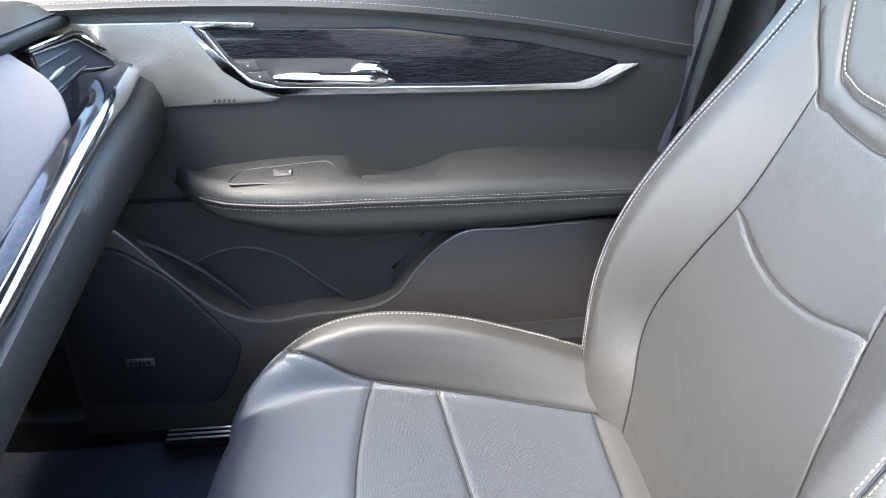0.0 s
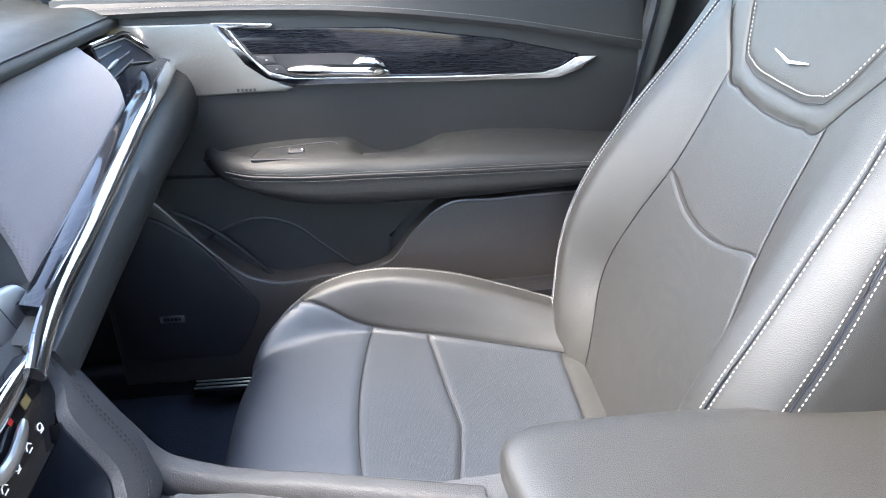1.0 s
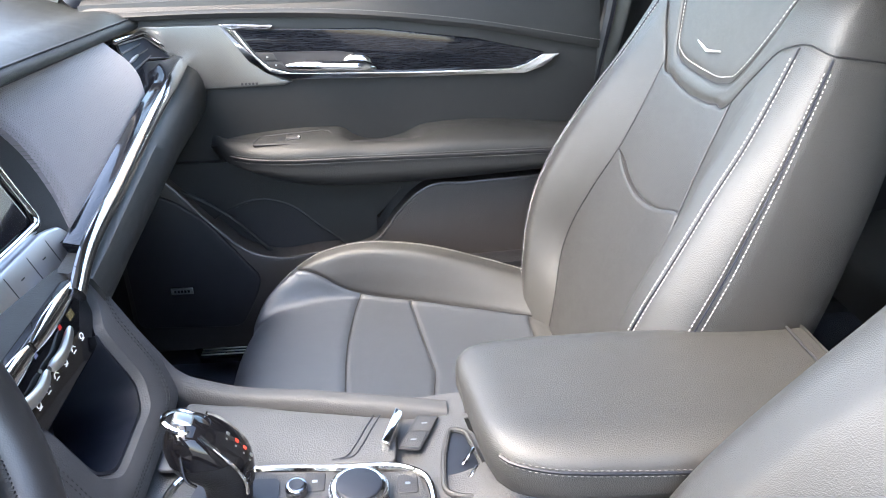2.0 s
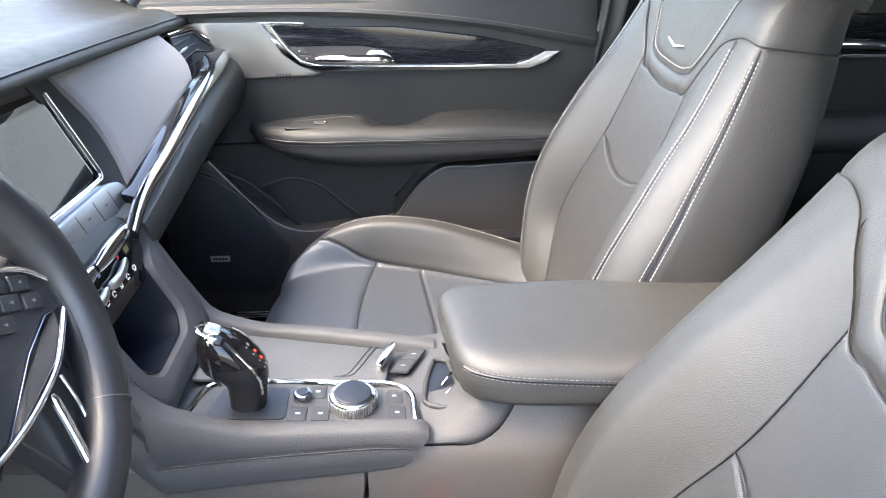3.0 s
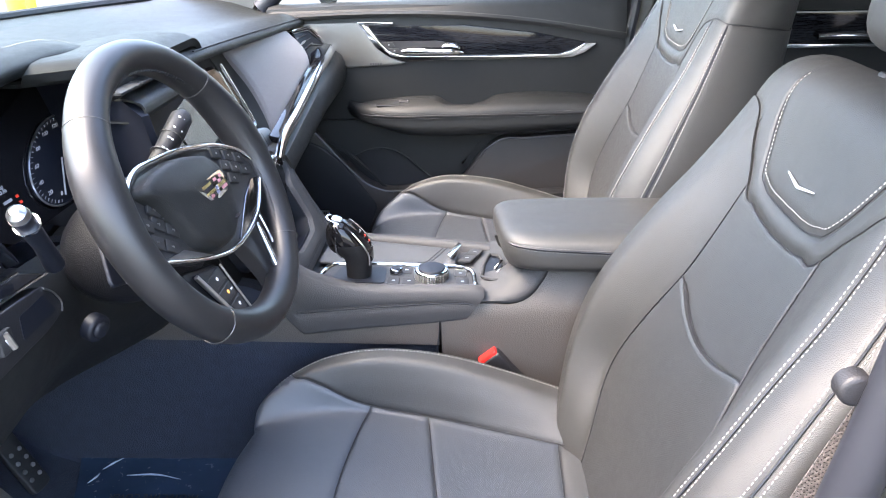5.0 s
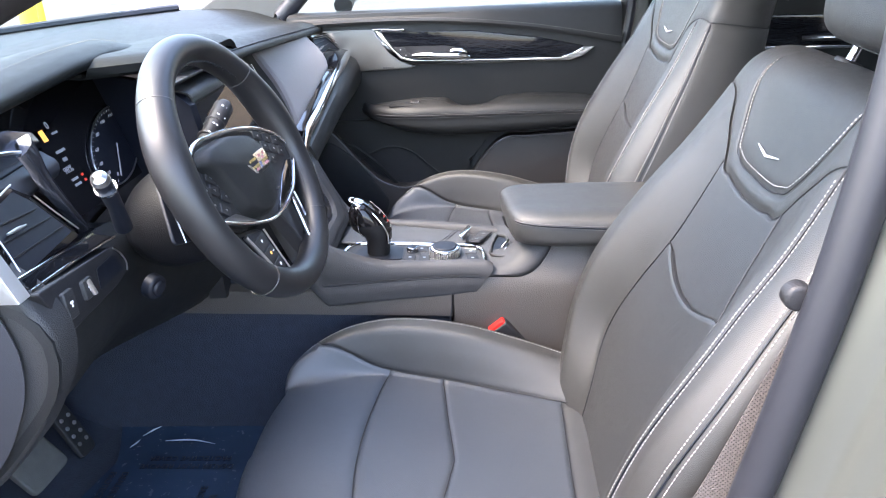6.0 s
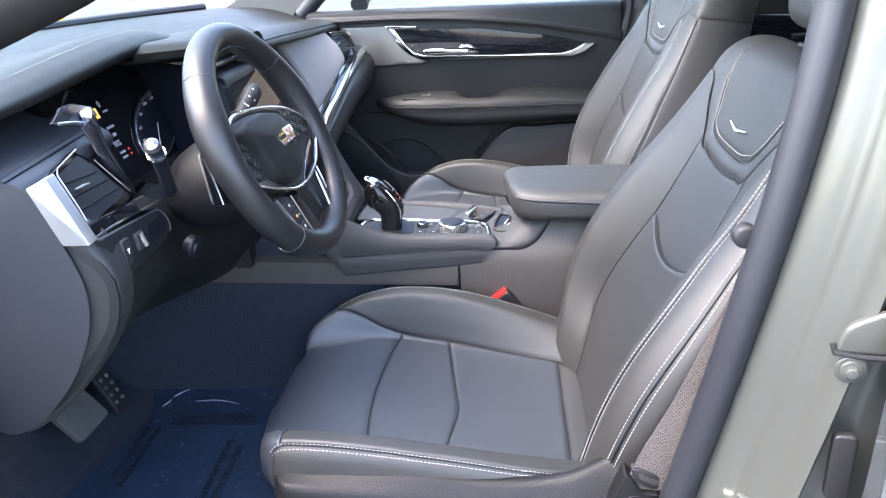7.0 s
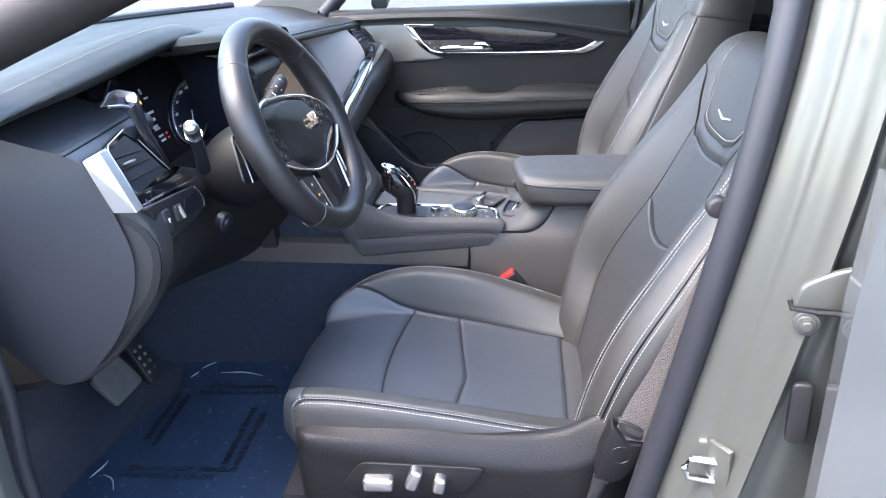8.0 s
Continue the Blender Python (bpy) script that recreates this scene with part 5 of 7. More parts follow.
    tube("chrome_strip", [g @ Vector((a, b, 0.006)) for a, b in ((-0.1280, -0.0290), (-0.1180, 0.0050), (-0.1100, 0.0440), (-0.1000, 0.0500), (-0.0300, 0.0550))], 0.0011, SATIN, d, sides=8)
    slab("wood_trim", [(-0.144, -0.016), (0.030, -0.0405), (0.066, -0.0605), (-0.142, -0.0310)], g, 0.013, WOOD, d, "glossy dark wood blade", bevel=0.002, low=-0.02)
    tube("chrome_strip", [g @ Vector((a, b, 0.004)) for a, b in ((-0.003, 0.0320), (0.010, 0.0050), (0.027, -0.0270))], 0.0010, SATIN, d, sides=8)
    tube("chrome_strip", [g @ Vector((a, b, 0.012)) for a, b in ((-0.144, -0.0155), (-0.06, -0.0275), (0.030, -0.0405))], 0.0016, CHROME, d, sides=8)
    tube("chrome_strip", [g @ Vector((a, b, 0.012)) for a, b in ((-0.143, -0.0310), (-0.04, -0.0445), (0.068, -0.0620))], 0.0026, CHROME, d, sides=8, flat=0.7)
    # knee body and switch panel
    P = []
    for y in np.linspace(-0.655, -0.08, 40):
        c = float(fill(y, [-0.66, -0.50, -0.33, -0.08], [0.985, 0.962, 0.940, 0.915]))
        bx = float(fill(y, [-0.66, -0.50, -0.33, -0.08], [-0.362, -0.392, -0.420, -0.34]))
        P.append([(bx + x, y, c + h) for x, h in curve([(-0.03, 0.01), (-0.004, -0.002), (0.014, -0.030), (0.010, -0.080), (-0.040, -0.150), (-0.11, -0.215), (-0.19, -0.245), (-0.45, -0.24)], 30)])
    knee = skin("knee_body", P, VINYL, d, "rounded black knee panel", toward=(1, 0, -0.3), depth=0.01)
    h = basis((-0.390, -0.452, 0.927), (-0.16, 1, 0.02), (-0.12, 0, 1))
    sw = slab("switch_panel", [(-0.196, 0.0750), (0.008, 0.0360), (0.030, 0.0120), (0.032, -0.0060), (-0.014, -0.0060), (-0.160, 0.0120)], h, 0.012, DARK, knee, "black switch panel", r=0.008, bevel=0.004, low=-0.05)
    for a, b, w, t in ((-0.149, 0.038, 0.024, 0.030), (-0.098, 0.031, 0.026, 0.022)):
        q = h @ pose(a, b, 0, 0, 0, -9)
        b1 = slab("switch", box(w, t), q, 0.0165, PLASTIC, sw, "small push switch", r=0.003, bevel=0.002)
        slab("icon", box(0.007, 0.0024), q @ pose(0, 0.002, 0), 0.0170, WHITE, b1)
        slab("icon", box(0.003, 0.0060), q @ pose(0, 0.000, 0), 0.0170, WHITE, b1)
    tube("wheel_rib", [h @ Vector((-0.098, 0.040, 0.017)), h @ Vector((-0.096, 0.022, 0.019))], 0.0030, SATIN, sw, "dimmer wheel", sides=8)
    slab("pocket", [(-0.057, 0.0350), (-0.002, 0.0290), (0.013, 0.0030), (-0.066, 0.0130)], h, 0.0126, INK, sw, r=0.003)
    tube("pocket_edge", [h @ Vector((a, b, 0.013)) for a, b in curve([(0.004, 0.034), (0.022, 0.018), (0.028, 0.002), (0.022, -0.004)], 12)], 0.0011, SATIN, sw, sides=6)
    # instrument cluster, tilted up
    k = basis((-0.505, -0.225, 1.045), (0, 1, 0), (-0.42, 0, 1))
    cl = slab("cluster_face", [(-0.215, 0.075), (0.15, 0.085), (0.17, -0.03), (0.10, -0.085), (-0.13, -0.085), (-0.19, 0.0)], k, 0.004, GLOSS, d, "black instrument face", r=0.02, low=-0.02)
    kg = k @ pose(0.043, -0.028, 0) @ Matrix(((1.36, 0.70, 0, 0), (0, 0.96, 0, 0), (0, 0, 1, 0), (0, 0, 0, 1)))
    gauge = slab("speedometer", disc(0.054, 48), kg, 0.007, INK, cl, "round black speedometer", bevel=0.001)
    tube("gauge_ring", [kg @ Vector((0.054 * math.cos(a), 0.054 * math.sin(a), 0.008)) for a in np.linspace(0, 2 * math.pi, 49)[:-1]], 0.0013, SATIN, gauge, closed=True, sides=6)
    for i in range(9):
        a = radians(258 - 230 * i / 8)
        words("numeral", str(20 * i), 0.0072, kg @ pose(0.041 * math.cos(a), 0.041 * math.sin(a), 0.0078), CLUSTER, gauge, align="CENTER")
    for i in range(33):
        a = radians(258 - 230 * i / 32)
        slab("tick", box(0.0035, 0.0007), kg @ pose(0.049 * math.cos(a), 0.049 * math.sin(a), 0, 0, 0, math.degrees(a)), 0.0078, CLUSTER, gauge)
    tube("needle", [kg @ Vector((0.0, 0.0, 0.011)), kg @ Vector((0.044 * math.cos(radians(262)), 0.044 * math.sin(radians(262)), 0.011))], 0.0012, CLUSTER, gauge, sides=6)
    words("readout", "0", 0.014, k @ pose(-0.078, 0.036, 0.0045), CLUSTER, cl)
    slab("fuel_bar", box(0.010, 0.016), k @ pose(-0.094, 0.026, 0), 0.0048, AMBER, cl)
    slab("readout", box(0.014, 0.003), k @ pose(-0.068, 0.024, 0), 0.0048, CLUSTER, cl)
    words("readout", "98%", 0.013, k @ pose(-0.100, -0.026, 0.0045), CLUSTER, cl)
    slab("readout", box(0.022, 0.004), k @ pose(-0.080, 0.000, 0), 0.0048, CLUSTER, cl)
    slab("readout", box(0.010, 0.005), k @ pose(-0.082, -0.012, 0), 0.0048, CLUSTER, cl)
    for n in range(2):
        slab("readout", box(0.016, 0.0035), k @ pose(-0.088, -0.040 - 0.008 * n, 0), 0.0048, CLUSTER, cl)
        slab("readout", box(0.005, 0.0035), k @ pose(-0.068, -0.040 - 0.008 * n, 0), 0.0048, REDGLOW, cl)
    wall = basis((-0.45, -0.155, 0), (0.92, -0.39, 0), (0, 0, 1))
    slab("cluster_wall", [(-0.16, 0.90), (0.122, 0.90), (0.120, 1.02), (0.106, 1.080), (0.060, 1.108), (-0.16, 1.125)], wall, 0.006, INK, d, "dark side wall of the instruments", low=-0.006)
    # bright swoosh round the instruments
    ln = curve([(-0.440, -0.4920, 1.0890, -0.4640, 1.1090), (-0.438, -0.4865, 1.0780, -0.4590, 1.0960), (-0.437, -0.4770, 1.0560, -0.4520, 1.0680), (-0.436, -0.4640, 1.0340, -0.4400, 1.0420), (-0.436, -0.4450, 1.0080, -0.4235, 1.0140), (-0.438, -0.4225, 0.9820, -0.4030, 0.9850), (-0.440, -0.4100, 0.9690, -0.3960, 0.9730)], 40)
    P = [[(x + 0.009 * math.sin(math.pi * q) ** 0.8, y0 + (y1 - y0) * q, z0 + (z1 - z0) * q) for q in np.linspace(0, 1, 9)] for x, y0, z0, y1, z1 in ln]
    skin("swoosh_trim", P, SWOOSH, d, "curved bright dark chrome trim", toward=(1, -0.3, 0.3), depth=0.014)
    slab("swoosh_head", [(-0.537, 0.0040), (-0.524, 0.0090), (-0.506, 0.0175), (-0.481, 0.0170), (-0.440, 0.0040), (-0.434, -0.0090), (-0.462, -0.0085), (-0.482, -0.0130)], basis((-0.452, 0, 1.10), (0, 1, 0), (-0.25, 0, 1)), 0.004, SWOOSH, d, "bright dark chrome head of the trim", r=0.003, bevel=0.003)
    tube("swoosh_lip", [(-0.444, -0.531, 1.1030), (-0.441, -0.505, 1.0985), (-0.441, -0.482, 1.0930)], 0.0022, SATIN, d, sides=6)
    # steering column
    c = thing("steering_column", "black steering column shroud with two stalks", "steering column")
    n, o = Vector((0.9137, -0.0560, 0.4026)), Vector(WHEEL)
    u, v = Vector((0.0611, 0.9981, 0)), Vector((-0.4018, 0.0246, 0.9154))
    P = [[tuple(o - n * dd + u * (r * math.cos(a) * 1.0) + v * (r * 0.86 * math.sin(a) - 0.02)) for a in np.linspace(0, 2 * math.pi, 29)] for dd, r in curve([(0.045, 0.060), (0.06, 0.076), (0.10, 0.080), (0.14, 0.074), (0.17, 0.055), (0.185, 0.03)], 18)]
    skin("shroud", P, SHIELD, c, "black plastic shroud", toward=(0, 0, 1), depth=0.002)
    P = [[tuple(o - n * 0.044 + u * (0.062 * r * math.cos(a)) + v * (0.054 * r * math.sin(a) - 0.02)) for a in np.linspace(0, 2 * math.pi, 25)] for r in (0.05, 0.5, 1.0)]
    skin("hub_cover", P, DARK, c, toward=tuple(n), depth=0.004)
    L = [(-0.362, -0.448, 0.990), (-0.352, -0.474, 1.024), (-0.347, -0.494, 1.050), (-0.344, -0.508, 1.066)]
    # Ink base: the shadow on the stalk is put into its colour.
    tube("light_stalk", L, [0.0105, 0.0090, 0.0100, 0.0108], INK, c, "black light stalk", sides=14)
    tube("stalk_band", [(-0.3465, -0.496, 1.0525), (-0.346, -0.498, 1.055)], 0.0124, CHROME, c, sides=16)
    tube("stalk_cap", [(-0.3442, -0.507, 1.065), (-0.3435, -0.512, 1.071), (-0.343, -0.515, 1.0745)], [0.0104, 0.0092, 0.004], SATIN, c, "silver stalk end", sides=16)
    R = [(-0.335, -0.262, 1.016), (-0.328, -0.222, 1.037), (-0.322, -0.190, 1.055), (-0.319, -0.166, 1.068), (-0.318, -0.158, 1.072)]
    ws = tube("wiper_stalk", R, [0.011, 0.0125, 0.0145, 0.0145, 0.009], DARK, c, "black wiper stalk with white marks", sides=16)
    for k in (0.36, 0.62):
        a, b = Vector(R[0]).lerp(Vector(R[4]), k), Vector(R[0]).lerp(Vector(R[4]), k + 0.012)
        tube("ring", [a, b], 0.0152, EDGE, ws, sides=16)
    ax = (Vector(R[4]) - Vector(R[0])).normalized()
    for i in range(5):
        for j in range(3 if i % 2 else 2):
            m = Vector(R[0]).lerp(Vector(R[4]), 0.22 + 0.155 * i)
            out = Vector((0.72, -0.45, 0.53))
            out = (out - ax * out.dot(ax)).normalized()
            sd = ax.cross(out)
            slab("mark", box(0.0034, 0.0018), basis(tuple(m + out * 0.0132 + sd * (0.005 * j - 0.005)), tuple(sd), tuple(ax)), 0.0016, WHITE, ws)
    w = basis(WHEEL, tuple(u), tuple(v))
    pd = slab("shift_paddle", [(-0.103, 0.0386), (-0.072, 0.0380), (-0.098, -0.0420), (-0.141, -0.0300)], w @ pose(0, 0, -0.062), 0.004, INK, c, "dark shift paddle behind the wheel", r=0.010, bevel=0.002)
    tube("paddle_edge", [w @ Vector(q) for q in ((-0.104, 0.030, -0.0575), (-0.108, 0.0, -0.057), (-0.120, -0.036, -0.0575))], [0.0012, 0.0020, 0.0010], SATIN, pd, sides=6)
    k = basis((-0.362, -0.403, 0.889), (0.3, 0.9, 0), (0.25, 0, 0.97))
    kb = slab("column_knob", disc(0.0165, 28), k, 0.006, INK, c, "low round black column adjuster knob", bevel=0.004, low=-0.008)
    slab("knob_face", disc(0.0105, 28), k, 0.010, INK, kb, bevel=0.004)
    return d


driver_dash()


def steering_wheel():
    w = thing("steering_wheel", "black leather steering wheel with chrome trim and crest", "steering wheel")
    f = basis(WHEEL, (0.0611, 0.9981, 0), (-0.4018, 0.0246, 0.9154))
    n = f.to_3x3() @ Vector((0, 0, 1))
    R = 0.1621
    th = np.linspace(0, 2 * math.pi, 97)[:-1]
    swell = lambda a, c: 0.0032 * math.exp(-(((math.degrees(a) - c + 180) % 360 - 180) / 20) ** 2)
    rr = [0.0190 + swell(a, 14) + swell(a, 158) for a in th]
    rim = tube("rim", [f @ Vector((R * math.cos(a), R * (0.985 if math.sin(a) < 0 else 1.0) * math.sin(a), 0)) for a in th], rr, RIM, w, "black leather wrapped rim", closed=True, sides=20, flat=1.12, normal=tuple(n))
    for a in (40.6, 135.4, 226.6, 314.6):
        b = radians(a)
        c = Vector((R * math.cos(b), R * math.sin(b), 0))
        rd = Vector((math.cos(b), math.sin(b), 0))
        tube("rim_seam", [f @ (c + rd * (0.0196 * math.cos(k)) + Vector((0, 0, 0.0218 * math.sin(k)))) for k in np.linspace(0, 2 * math.pi, 21)[:-1]], 0.0009, EDGE, rim, closed=True, sides=5)
    for a0, a1 in ((44, 132), (230, 250), (284, 311), (318, 352), (20, 37)):
        pts = [f @ Vector((0.1440 * math.cos(radians(a)), 0.1440 * math.sin(radians(a)), 0.004 + 0.003 * (k % 2))) for k, a in enumerate(np.linspace(a0, a1, 60))]
        stitches("stitching", pts, tuple(n), RIM, rim, long=0.005, gap=0.0015, wide=0.0016, high=0.0024)
    # hub plate and its chrome outline
    fh = f @ pose(0, 0, -0.008)
    hub = [(-0.140, -0.027), (-0.136, 0.020), (-0.126, 0.043), (-0.104, 0.0560), (-0.050, 0.0565), (0.025, 0.046), (0.096, 0.025), (0.134, 0.003), (0.148, -0.020), (0.143, -0.034), (0.098, -0.061), (0.030, -0.0745), (-0.018, -0.073), (-0.062, -0.060), (-0.105, -0.0425)]
    slab("hub_plate", hub, fh, 0.009, PLASTIC, w, "black hub plate", r=0.006, bevel=0.003, low=-0.006)
    upper = curve(hub[:10], 70)
    tube("chrome_trim", [fh @ Vector((a, b, 0.0125)) for a, b in upper], [0.0024 + 0.0008 * math.sin(math.pi * k / 69) for k in range(70)], CHROME, w, "bright chrome outline", sides=10)
    lower = curve([hub[9], (0.120, -0.049), (0.098, -0.061), (0.064, -0.070), (0.030, -0.0745), (0.006, -0.0750), (-0.018, -0.073), (-0.062, -0.060), (-0.105, -0.0425), hub[0]], 50)
    tube("chrome_trim", [fh @ Vector((a, b, 0.0120)) for a, b in lower], 0.0026, CHROME, w, "bright chrome outline", sides=10)
    # airbag cover with a soft ridge
    out = [(-0.121, 0.042), (-0.101, 0.018), (-0.085, -0.020), (-0.078, -0.040), (-0.053, -0.058), (-0.012, -0.066), (0.027, -0.046), (0.046, -0.012), (0.046, 0.010), (0.026, 0.036), (-0.030, 0.0505), (-0.098, 0.0520)]
    ring = np.array([tuple(p) for p in fillet(out, 0.016, 4)])
    mid = np.array([-0.020, -0.004])
    P = []
    for k in np.linspace(0.02, 1, 22):
        P.append([fh @ Vector((*(mid + (q - mid) * k), 0.034 - 0.010 * k**2 - 0.016 * max(0, (k - 0.86) / 0.14) ** 2.5 + 0.004 * math.exp(-(((mid + (q - mid) * k)[1] - 0.016) / 0.012) ** 2) * k * (1 - k))) for q in np.vstack([ring, ring[:1]])])
    pad = skin("airbag_cover", [[tuple(p) for p in r] for r in P], VINYL, w, "black vinyl airbag cover", toward=tuple(n), depth=0.02)
    slab("release_mark", box(0.008, 0.0010), fh @ pose(0.005, -0.043, 0, 0, 0, 14), 0.0335, DARK, pad)
    # crest, in plain colour blocks
    g = fh @ pose(0, 0, 0.0300)
    shield = [(-0.049, 0.0135), (-0.030, 0.0118), (0.000, 0.0122), (0.018, 0.0116), (0.0245, -0.0035), (0.012, -0.0125), (-0.012, -0.0135), (-0.033, -0.0095), (-0.043, 0.0030)]
    cr = slab("crest", shield, g, 0.0038, CHROME, pad, "chrome shield crest with colour blocks", r=0.0015, bevel=0.001)
    rows = ((0.0065, -0.0335, (GOLD, GOLD, GOLD, CHROME, ENAMEL, CHROME, ENAMEL)), (0.0022, -0.0330, (INK, INK, INK, CHROME, CHROME, ENAMEL, CHROME)), (-0.0022, -0.0310, (GOLD, GOLD, GOLD, BLUE, GOLD, GOLD, GOLD)), (-0.0066, -0.0250, (ENAMEL, CHROME, BLUE, CHROME, ENAMEL, ENAMEL)))
    for y, x0, cols in rows:
        for i, m in enumerate(cols):
            slab("colour_block", box(0.0066, 0.0036), g @ pose(x0 + 0.0074 * i, y, 0), 0.0043, m, cr)
    # polished wings either side of the cover
    slab("wing", [(-0.136, -0.028), (-0.094, -0.034), (-0.066, -0.052), (-0.050, -0.062), (-0.018, -0.0715), (-0.062, -0.0585), (-0.105, -0.0415)], fh, 0.0122, BRUSHED, w, "polished grey wing", bevel=0.001)
    slab("wing", [(0.141, -0.033), (0.118, -0.028), (0.080, -0.040), (0.044, -0.058), (0.016, -0.072), (0.030, -0.0730), (0.098, -0.0595)], fh, 0.0122, DARKCHROME, w, "polished dark wing", bevel=0.001)
    # switch groups
    for s, turn, at in ((-1, -40, [(-0.1008, 0.0175), (-0.0850, 0.0035), (-0.1075, 0.0035), (-0.0915, -0.0105), (-0.1240, 0.0095), (-0.1250, -0.0100), (-0.1080, -0.0230)]), (1, -24, [(0.0720, 0.0235), (0.0960, 0.0130), (0.1180, 0.0030), (0.0780, 0.0060), (0.0980, -0.0040), (0.1180, -0.0140), (0.0800, -0.0130)])):
        sp = slab("spoke", [(s * 0.088, 0.016), (s * 0.126, 0.018), (s * 0.160, 0.022), (s * 0.158, -0.022), (s * 0.126, -0.042), (s * 0.090, -0.040)], f @ pose(0, 0, -0.016), 0.006, PLASTIC, w, "black switch spoke", r=0.008, bevel=0.003, low=-0.010)
        for a, b in at:
            q = fh @ pose(a, b, 0, 0, 0, turn)
            sb = slab("switch", box(0.0190, 0.0130), q, 0.0122, PLASTIC, sp, "wheel switch", r=0.0015, bevel=0.0012)
            slab("switch_gap", box(0.0206, 0.0146), q, 0.0094, INK, sb, r=0.002)
            slab("icon", box(0.0040, 0.0010), q, 0.0125, SATIN, sb)
            slab("icon", box(0.0010, 0.0030), q @ pose(0.001, 0, 0), 0.0125, SATIN, sb)
    # lower spokes
    slab("lower_spoke", [(-0.112, -0.052), (-0.046, -0.070), (-0.034, -0.146), (-0.036, -0.158), (-0.084, -0.148), (-0.108, -0.112)], f @ pose(0, 0, -0.012), 0.007, RIM, w, "leather lower spoke", r=0.006, bevel=0.004, low=-0.012)
    slab("lower_spoke", [(0.030, -0.070), (0.112, -0.052), (0.118, -0.092), (0.098, -0.128), (0.056, -0.156), (0.044, -0.112)], f @ pose(0, 0, -0.014), 0.007, RIM, w, "leather lower spoke", r=0.006, bevel=0.004, low=-0.012)
    pn = slab("button_panel", [(-0.098, -0.062), (-0.050, -0.0735), (-0.041, -0.141), (-0.058, -0.1385), (-0.076, -0.122)], f @ pose(0, 0, -0.006), 0.006, DARK, w, "black button panel", r=0.004, bevel=0.002)
    tube("silver_rim", [f @ Vector((a, b, 0.0015)) for a, b in curve([(-0.100, -0.064), (-0.088, -0.094), (-0.075, -0.124), (-0.058, -0.1400), (-0.045, -0.1440), (-0.0395, -0.1400)], 30)], [0.0030] * 20 + [0.0026] * 4 + [0.0022] * 6, SATIN, pn, "satin silver rim", sides=8)
    tube("silver_rim", [f @ Vector((a, b, 0.0012)) for a, b in ((-0.0480, -0.0740), (-0.0440, -0.108), (-0.0395, -0.1400))], 0.0014, SATIN, pn, "satin silver rim", sides=8)
    for a, b, wd, m in ((-0.0705, -0.0840, 0.036, WHITE), (-0.0650, -0.1035, 0.031, AMBER), (-0.0575, -0.1230, 0.026, WHITE)):
        q = f @ pose(a, b, -0.006, 0, 0, 4)
        bt = slab("button", box(wd, 0.0165), q, 0.0072, PLASTIC, pn, "small black button", r=0.002, bevel=0.001)
        slab("icon", box(0.0038, 0.0026), q @ pose(0.002, 0.001, 0), 0.0076, m, bt)
        slab("icon", box(0.0016, 0.0044), q @ pose(0.002, 0.001, 0), 0.0077, m, bt)
        if m is AMBER:
            slab("icon", box(0.0040, 0.0016), q @ pose(0.011, 0.0, 0), 0.0076, WHITE, bt)
    tube("chrome_blade", [f @ Vector((a, b, 0.002)) for a, b in curve([(0.074, -0.074), (0.0685, -0.100), (0.062, -0.125), (0.0565, -0.1445)], 16)], [0.0022] + [0.0040] * 13 + [0.0032, 0.002], CHROME, w, "chrome spoke blade", sides=10)
    tube("chrome_blade", [f @ Vector((a, b, -0.002)) for a, b in curve([(0.098, -0.072), (0.094, -0.102), (0.082, -0.130), (0.0570, -0.1450)], 16)], 0.0016, SATIN, w, "thin chrome edge", sides=8)
    return w


steering_wheel()


